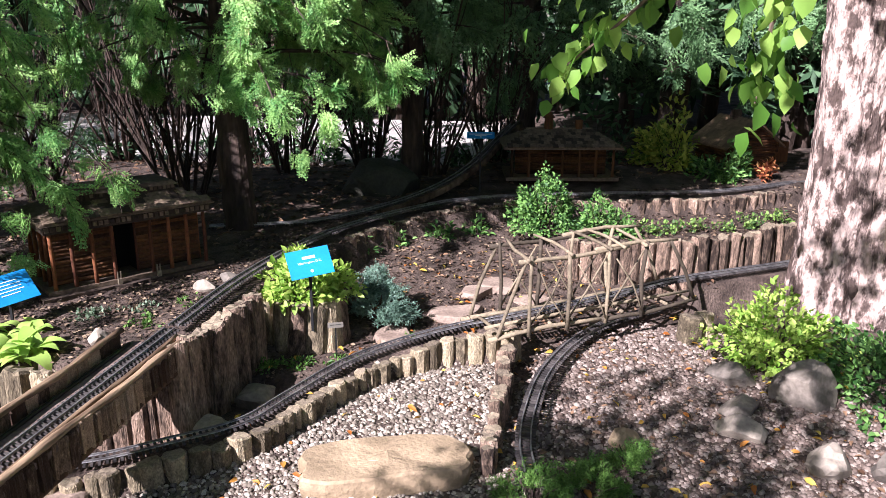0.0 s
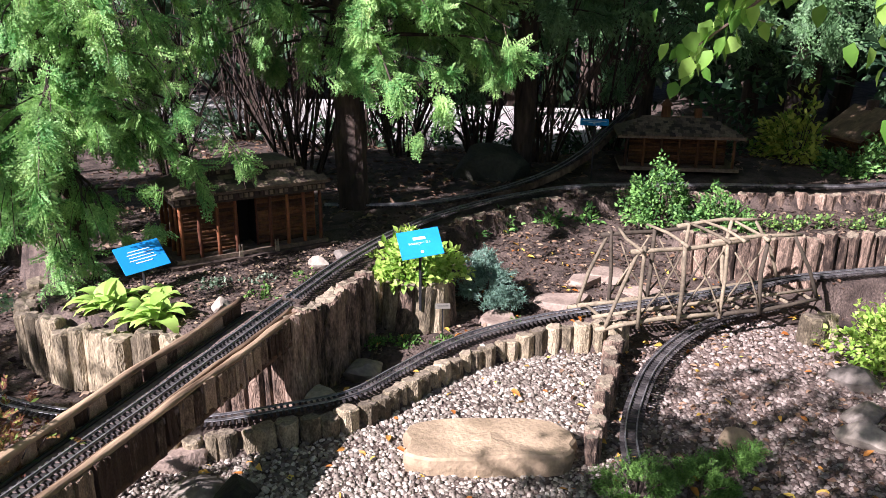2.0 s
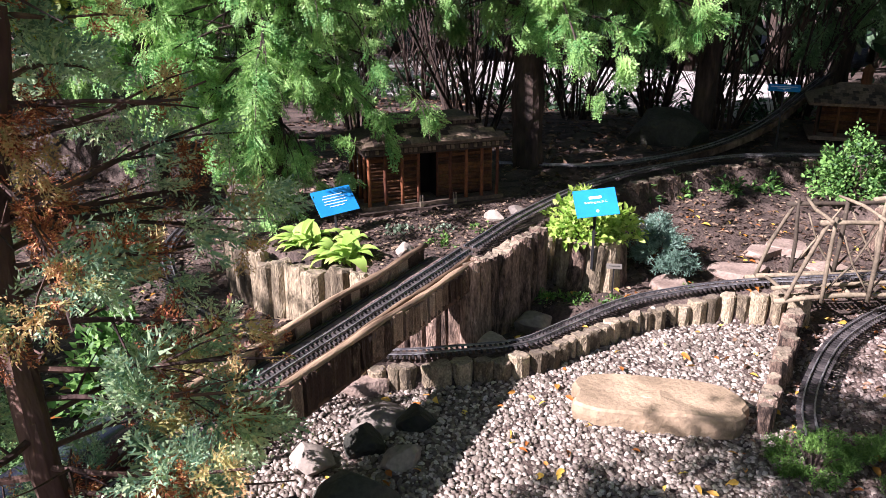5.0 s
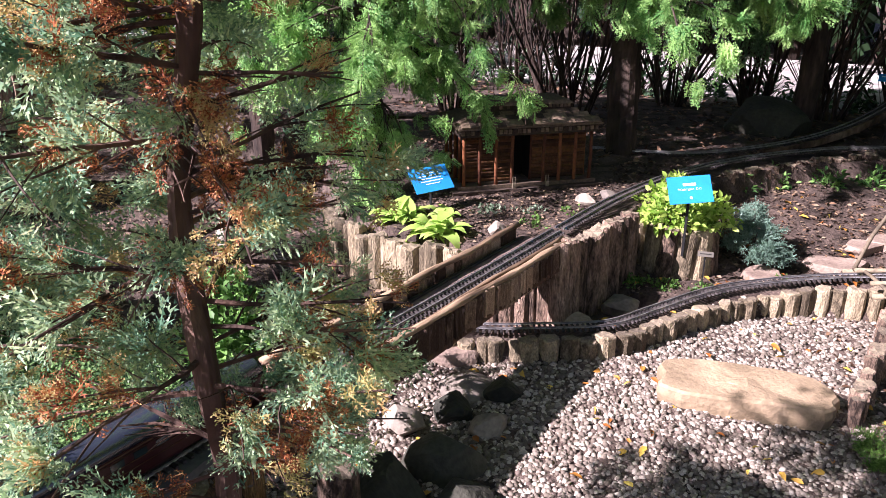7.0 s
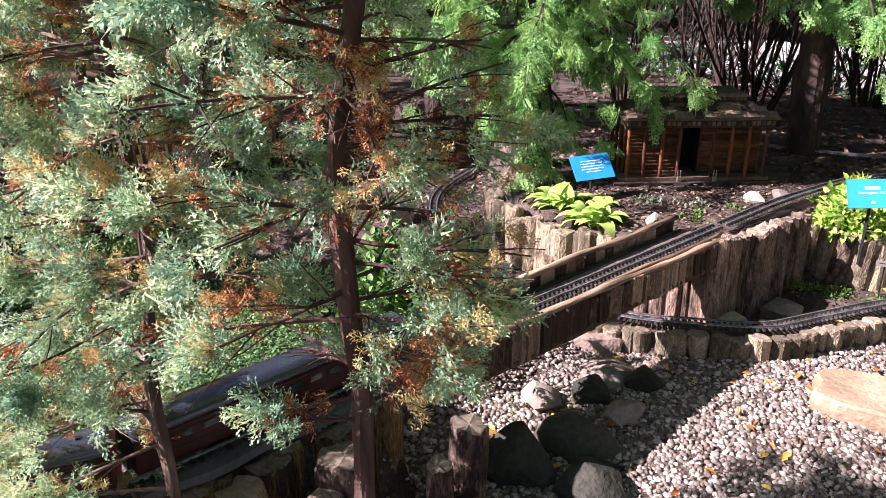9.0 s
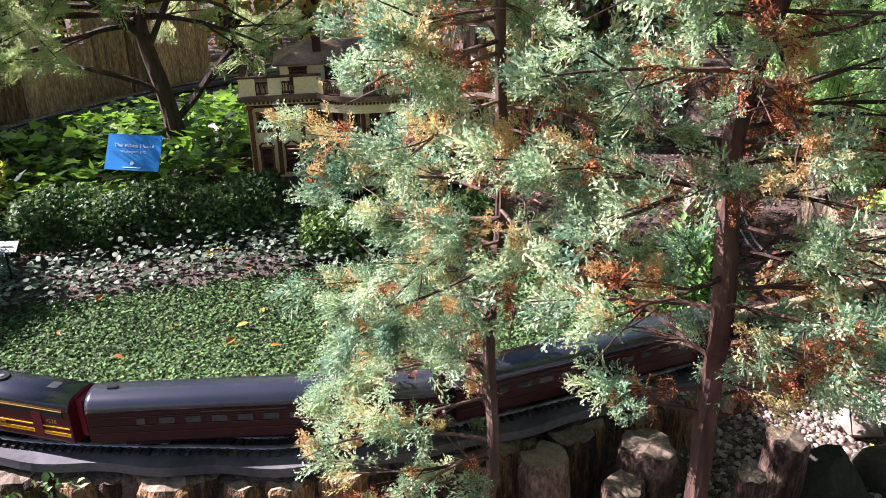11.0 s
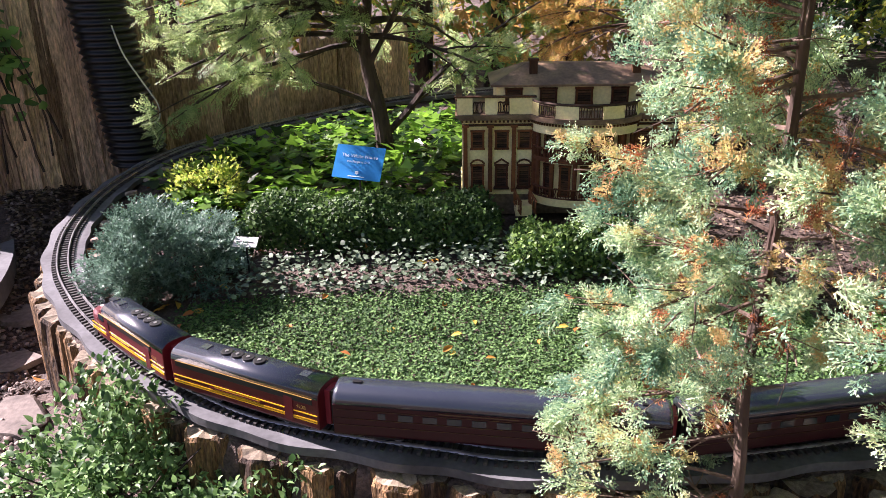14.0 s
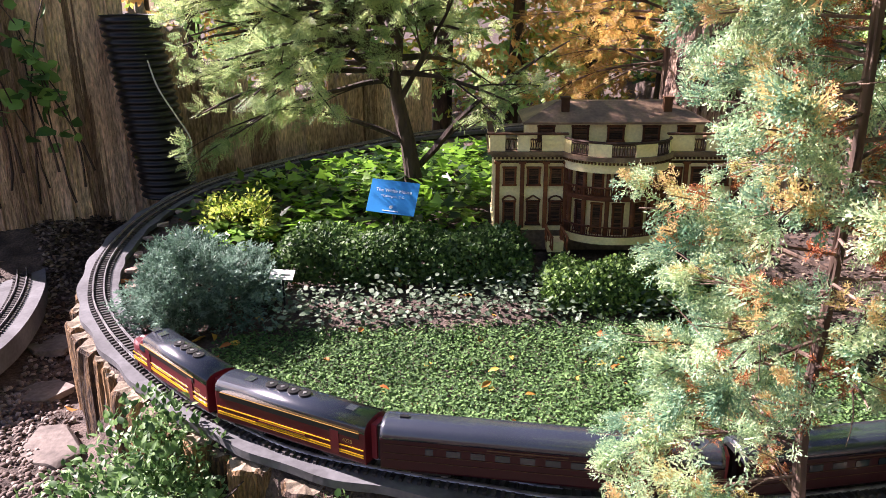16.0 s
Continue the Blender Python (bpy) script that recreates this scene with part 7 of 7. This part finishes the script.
def pebbles(name, label, poly, count, size, m, seed, avoid=(), lift=0.0):
    r = np.random.default_rng(seed)
    P = np.array(poly)
    q = r.uniform(P.min(0), P.max(0), (count * 3, 2))
    q = q[inside(poly, q[:, 0], q[:, 1]) > r.uniform(-0.06, 0.06, len(q))][:count]
    for line, d in avoid:
        q = q[near_line(line, q[:, 0], q[:, 1])[0] > d]
    sets = []
    for k in range(3):
        c = q[k::3]
        s = size * r.uniform(0.5, 1.5, len(c))
        z = height(c[:, 0], c[:, 1]) + s * 0.12 + lift
        sets.append(scatter(PEB[k][0], PEB[k][1], np.c_[c, z], np.c_[r.normal(0, 1, (len(c), 2)), r.normal(0, 0.3, len(c))], r.normal(0, 0.35, (len(c), 3)) + [0, 0, 1], s))
    V, F = joined(sets)
    return tagged(new(name, arrays_mesh(name, V, F, m)), label, "gravel", kind="stuff")


PIT = [(-1.75, 0.7), (-0.6, 0.6), (0.3, 1.6), (-0.06, 2.6), (-0.16, 3.3), (-0.2, 4.05)] + xy(LOW[iL0:iL1:6], 0.115)[::-1] + [(-2.0, 2.2), (-2.0, 1.3)]
pebbles("gravel_bed", "pale rounded river gravel", PIT, 16500, 0.0225, M_GRAVEL, 1)
pebbles("gravel_bed", "smaller pale gravel between the stones", PIT, 6000, 0.019, M_GRAVEL, 2)
EASTG = [(-0.1, 2.3), (1.7, 2.2), (2.0, 3.4), (1.4, 4.4), (0.95, 4.55), (0.4, 4.6), (0.05, 4.2), (-0.12, 3.6), (-0.1, 3.0)]
pebbles("gravel_bed", "dull gravel in the gaps of the stones", PIT, 6500, 0.024, M_GRAVEL_DULL, 12, lift=-0.006)
pebbles("mixed_gravel", "dull pinkish gravel mixed with mulch and leaf litter", EASTG, 11000, 0.027, M_GRAVEL_DULL, 3, [(THIRD, 0.05)])
pebbles("mixed_gravel", "fine dull gravel between the larger stones", EASTG, 8000, 0.019, M_GRAVEL_DULL, 13, [(THIRD, 0.05)])
pebbles("path_gravel", "grey path gravel", [(-2.1, -1.75), (-3.4, -2.2), (-4.4, -2.25), (-5.1, -2.2), (-5.2, -3.2), (-3.5, -3.4), (-1.6, -2.6), (-1.5, -2.0)], 9000, 0.025, M_GRAVEL_DULL, 4, [(SIDE, 0.12)])
M_DRY = mat("dry_leaf", lin("4e382a"), lin("8e7058"), **LEAF)
cover("fallen_leaves", "scattered yellow and rust fallen leaves", [(-1.7, 0.7), (0.3, 1.6), (1.9, 2.3), (1.6, 4.6), (0.3, 5.4), (-1.2, 5.3), (-1.5, 3.4), (-1.8, 2.3)], 420, 0.05, M_FALLEN, LEAF_T, 0.03, 5, tilt=0.15)
cover("leaf_litter", "brown leaf litter on soil and gravel", [(-0.1, 2.3), (1.9, 2.3), (1.6, 4.6), (0.3, 5.4), (-1.2, 5.3), (-0.6, 4.3)], 1500, 0.04, M_DRY, LEAF_T, 0.02, 6, tilt=0.15)
cover("fallen_leaves", "scattered yellow and rust fallen leaves in the garden", [(-2.0, -0.6), (-3.3, -2.2), (-4.8, -2.5), (-3.4, 0.6), (-2.2, 1.2), (-3.2, 3.0), (-4.0, 2.6)], 160, 0.05, M_FALLEN, LEAF_T, 0.05, 7, tilt=0.15)

cover("leaf_litter", "dry brown leaf litter under the cedars", [(-5, 4.2), (-3.3, 4.4), (-2.0, 4.6), (-1.2, 6.2), (0.0, 7.0), (2.5, 7.6), (2.5, 9), (-5, 8.4)], 3200, 0.06, M_DRY, LEAF_T, 0.03, 8, tilt=0.2, avoid=[(MAIN, 0.07)])
M_CHIP = mat("bark_mulch_chip", lin("34271f"), lin("604e42"), scale=20, rough=0.9, bump=0.0, isl=0.85, grain=0.2, fine=60, c3=lin("8c7862"))
cover("bark_mulch", "loose brown bark mulch and twigs on the soil", [(-4.6, 1.3), (-2.1, 1.5), (-1.95, 2.6), (-3.2, 3.0), (-3.0, 4.6), (-6.5, 4.6), (-6.0, 2.0)], 9000, 0.04, M_CHIP, SMALL_T, 0.015, 21, tilt=0.25, avoid=[(MAIN, 0.09)])
cover("bark_mulch", "loose brown bark mulch on the planted slope", [(-1.55, 3.3), (-0.15, 4.3), (0.3, 5.2), (2.4, 6.2), (2.6, 7.6), (-1.2, 6.0), (-2.1, 4.6), (-1.6, 3.9)], 9000, 0.032, M_CHIP, SMALL_T, 0.012, 22, tilt=0.25, avoid=[(MAIN, 0.09), (LOW, 0.07)])
cover("bark_mulch", "loose mulch between the terrace plants", [(-3.1, 2.95), (-2.1, 2.8), (-1.75, 3.1), (-1.75, 4.2), (-2.2, 4.3), (-2.9, 3.4)], 3500, 0.026, M_CHIP, SMALL_T, 0.012, 23, tilt=0.25, avoid=[(MAIN, 0.08)])
cover("bark_mulch", "mulch along the path by the fence", [(-3.9, -2.4), (-4.6, -2.2), (-5.25, -2.0), (-5.5, -2.4), (-5.0, -3.4), (-3.6, -3.2)], 9000, 0.04, M_CHIP, SMALL_T, 0.02, 24, tilt=0.3, avoid=[(SIDE, 0.13)])
# stumps and posts at the south bridge end
for k, (x, y, d, zt) in enumerate(((-1.5, 0.62, 0.17, 0.46), (-1.42, 0.5, 0.12, 0.4), (-1.3, 0.84, 0.085, 0.43), (-1.36, 0.98, 0.12, 0.47), (-1.22, 0.92, 0.05, 0.3), (-1.56, 0.36, 0.15, 0.44), (-1.6, 0.14, 0.14, 0.43))):
    o = tagged(new("stump_post", random.choice(LOGS).copy()), "rough cut cedar stump post with a mossy top", "stump")
    o.location, o.scale, o.rotation_euler = (x, y, -0.02), (d, d, zt + 0.02), (0.04 * math.sin(k * 3), 0.05 * math.cos(k * 5), k)

# ---- fence, pipe and vines ----
fence = thing("bark_fence", "tall rough cedar slab fence", "fence", kind="structure")
fl = catmull([(-4.95, -3.35, 0), (-5.05, -2.95, 0), (-5.33, -2.42, 0), (-5.55, -2.02, 0), (-5.85, -1.6, 0), (-6.15, -1.15, 0), (-6.7, -0.4, 0), (-6.95, 0.0, 0)], 0.01)
SLATS = [log_mesh(k + 50, 30, 0.3).data("slat", [M_FENCE, M_LOGTOP]) for k in range(6)]
i = 0
while i < len(fl):
    d = random.uniform(0.1, 0.26)
    o = new("slat", random.choice(SLATS))
    o.parent, o.location = fence, (fl[i].x, fl[i].y, ground_at(fl[i].x, fl[i].y) - 0.05)
    n = side(fl, i)
    o.rotation_euler = (random.uniform(-0.015, 0.015), random.uniform(-0.015, 0.015), math.atan2(n.y, n.x))
    o.scale = (random.uniform(0.07, 0.13), d * 1.2, 1.58 + random.uniform(-0.08, 0.1) if i < 130 else 1.5 - 0.3 * min(1, (i - 130) / 120) + random.uniform(-0.1, 0.1))
    i += int(d * 100)
pipe = thing("corrugated_pipe", "black corrugated plastic pipe standing against the fence", "pipe")
zs = np.linspace(0.58, 1.72, 105)
rings = []
for k, z in enumerate(zs):
    f = (z - 0.58) / 1.14
    rad = 0.172 + 0.011 * math.sin(k * 2 * math.pi / 4)
    cx, cy = -5.2 + 0.02 * f, -2.0 - 0.12 * f
    rings.append([(cx + rad * math.cos(2 * math.pi * j / 24), cy + rad * math.sin(2 * math.pi * j / 24), z) for j in range(24)])
part("pipe_wall", Build().loft(rings, cap=False), M_PIPE, pipe, "", True)
part("cable", Build().tube(catmull([(-5.05, -2.02, 1.5), (-5.0, -1.96, 1.3), (-5.0, -1.87, 1.12), (-5.0, -1.8, 0.98), (-5.02, -1.82, 0.88), (-5.0, -1.92, 0.86)], 0.03), 0.005, 6), M_CABLE, pipe, "loose white cable")
vine = thing("fence_vine", "leafy vine climbing the fence", "climbing plant")
vb, vl = Build(), []
for k in range(9):
    p = limb((-4.98 + 0.03 * k * 0, -2.95 + 0.07 * k, 0.6 + 0.1 * (k % 3)), (0.06, random.uniform(-0.3, 0.3), 1), random.uniform(0.7, 1.7), -0.05, 7)
    p = [Vector((max(q.x, -5.05 - 0.52 * (q.y + 2.95) + 0.14), q.y, q.z)) for q in p]
    bark_tube(vb, p, 0.008, 0.003, 5, 0.2, k)
    vl.append(p)
tagged(part("stem_tangle", vb, M_BARK_DARK, vine), kind="stuff")
part("foliage", arrays_mesh("foliage", *spray_cloud(vl, 120, 0.11, ROUND_T, 0.05, 0.6, 0.45, 61), M_SHRUB), None, vine)

# ---- woods all round ----
tagged(new("pavement", Build().box((-4, 10.4, 0.36), (24, 4.2, 0.06)).data("pavement", M_PAVE)), "pale sunlit pavement beyond the trees", "pavement", kind="structure")
big = thing("redwood_tree", "thick furrowed red-brown trunk behind the mansion", "tree", at=(-5.75, 2.5, 0.5))
part("trunk", rough_trunk([(0, 0, -0.2), (0, 0, 0.8), (0.05, 0, 2.5), (0.05, 0, 5)], [0.36, 0.22, 0.19, 0.15], 40, 0.16, 21), M_BARK_RED, big)
part("trunk", rough_trunk([(-0.22, -0.46, -0.2), (-0.22, -0.46, 0.8), (-0.22, -0.46, 2.5), (-0.22, -0.46, 5)], [0.3, 0.19, 0.16, 0.12], 40, 0.16, 22), M_BARK_RED, big)
conifer("autumn_conifer", "feathery orange-turning conifer behind the mansion", (-7.2, 2.3, 0.6), [(-7.2, 2.3, 0.5), (-7.2, 2.3, 2.0), (-7.2, 2.3, 4.5)], [0.05, 0.04, 0.02],
        fan_limbs(40, 0.4, 2.6, 1.5, (0.0, 0.4), 0.4, 41, (0, 360), 0.8), 2500, [M_AUTUMN], M_BARK, PLUME_H, 0.12, 0.05, 0.2, 41, tuft=5, face=0.4, fan=0.6)


def clump_tree(label, at, h, w, n, m, seed, z0=1.0, leaf_size=0.22, dark=True, group="woods behind the garden"):
    r = np.random.default_rng(seed)
    t = thing("background_tree", label, "tree", group, at=at)
    path = [(0, 0, -0.4), (0.08 * r.normal(), 0.08 * r.normal(), h * 0.4), (0.15 * r.normal(), 0.15 * r.normal(), h)]
    part("trunk", Build().tube(catmull(path, h / 9), np.linspace(0.07 + 0.012 * h, 0.02, len(catmull(path, h / 9))), 9), M_BARK_DARK, t, "", True)
    k = 26
    zc = z0 + (h - z0) * r.random(k)
    c = np.c_[r.normal(0, 1, (k, 2)) * (w * 0.4 * (1.15 - 0.75 * (zc - z0) / (h - z0)))[:, None], zc]
    pick = r.integers(0, k, n)
    pos = c[pick] + r.normal(0, 1, (n, 3)) * [w * 0.16, w * 0.16, h * 0.055]
    part("crown", arrays_mesh("crown", *scatter(CLUMP[0], CLUMP[1], pos, r.normal(0, 1, (n, 3)) + [0, 0, -0.3], r.normal(0, 0.5, (n, 3)) + [0, 0, 1], leaf_size * r.uniform(0.6, 1.3, n)), m), None, t)


rb = random.Random(99)
spots = []
for k in range(13):
    spots.append((1.0 + k * 0.55 + rb.uniform(-0.25, 0.25), rb.uniform(8.6, 10.0) if k % 2 else rb.uniform(10.0, 11.2), rb.uniform(4.5, 6.5), 2.0, 1.0))
for k in range(16):
    spots.append((-11 + k * 0.85 + rb.uniform(-0.3, 0.3), rb.uniform(12.8, 14.2), rb.uniform(5, 7), 2.6, 0.9))
for k in range(20):
    spots.append((-14 + k * 1.5 + rb.uniform(-0.4, 0.4), rb.uniform(15.5, 18), rb.uniform(7, 9), 3.6, 0.2))
for k in range(9):
    spots.append((rb.uniform(5.0, 6.5), 4.2 + k * 0.8, rb.uniform(4.5, 6.5), 2.2, 0.8))
for k in range(14):
    spots.append((rb.uniform(-11.5, -9.0), -3.5 + k * 1.0, rb.uniform(3.5, 5.5), 2.3, 0.3))
for k in range(14):
    spots.append((rb.uniform(-16, -13.5), -6 + k * 1.7, rb.uniform(6, 8), 3.4, 0.2))
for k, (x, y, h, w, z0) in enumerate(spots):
    # beyond the fence the sunlit look is put into lighter leaf colours
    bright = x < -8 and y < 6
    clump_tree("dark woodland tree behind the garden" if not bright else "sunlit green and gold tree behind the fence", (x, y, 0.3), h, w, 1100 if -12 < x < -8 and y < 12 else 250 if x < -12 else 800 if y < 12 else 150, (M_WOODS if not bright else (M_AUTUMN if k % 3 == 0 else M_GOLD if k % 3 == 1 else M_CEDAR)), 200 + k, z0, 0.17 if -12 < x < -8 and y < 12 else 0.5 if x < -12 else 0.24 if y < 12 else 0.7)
# high crowns out of view to the north and east, added to cut skylight
for k in range(22):
    x, y = (-9.5 + 0.75 * k, rb.uniform(12.5, 14.5)) if k < 16 else (rb.uniform(5.5, 7.0), 4.5 + 1.3 * (k - 16))
    u = np.random.default_rng(700 + k)
    t = thing("sky_block_tree", "unseen tall tree added to cut the skylight", "tree", "woods behind the garden", at=(x, y, 0.2))
    part("trunk", Build().tube([(0, 0, -0.3), (0.1, 0, 5), (0, 0.1, 11)], [0.2, 0.14, 0.05], 9), M_BARK_DARK, t)
    z = u.uniform(4.5, 11.5, 190)
    q = np.c_[u.normal(0, 0.75, (190, 2)), z]
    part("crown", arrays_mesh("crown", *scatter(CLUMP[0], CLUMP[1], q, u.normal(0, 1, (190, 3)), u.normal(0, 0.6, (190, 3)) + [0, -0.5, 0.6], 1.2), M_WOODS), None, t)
# undergrowth before the pavement
for k in range(15):
    x, y = -8.2 + 0.62 * k, rb.uniform(7.9, 8.25)
    bush("undergrowth", "dark straggling undergrowth at the pavement edge", (x, y, 0.38), (rb.uniform(0.6, 1.2), 0.6, rb.uniform(0.35, 0.8)), 260, 0.08, M_WOODS, LEAF_T, "shrub", 300 + k, 0.0, 14, 0.15)
# thin many-stemmed shrubs behind the temple
for k, (x, y) in enumerate(((-3.1, 6.1), (-1.15, 7.4), (-2.6, 7.3), (-4.2, 5.8), (-1.9, 7.8), (-3.9, 7.2), (-5.2, 6.6), (-0.6, 8.1), (-3.2, 8.2), (-4.8, 8.0))):
    t = thing("stemmy_shrub", "tall shrub of many thin dark bare stems", "shrub", "bare-stemmed shrubs", at=(x, y, 0.4))
    for i in range(18):
        b = Build()
        a = rb.uniform(0, 6.28)
        p = limb((0.1 * math.cos(a), 0.1 * math.sin(a), -0.05), (0.22 * math.cos(a), 0.22 * math.sin(a), 1), rb.uniform(1.2, 2.4), 0.0, 6, rb)
        bark_tube(b, p, 0.016, 0.005, 5, 0.15, i)
        for j in range(4):
            m = rb.randint(1, 4)
            bark_tube(b, limb(p[m], (rb.uniform(-0.6, 0.6), rb.uniform(-0.6, 0.6), 0.8), rb.uniform(0.3, 0.8), 0.0, 4, rb), 0.006, 0.002, 4, 0.1, j)
        part("stem", b, M_BARK_DARK, t)
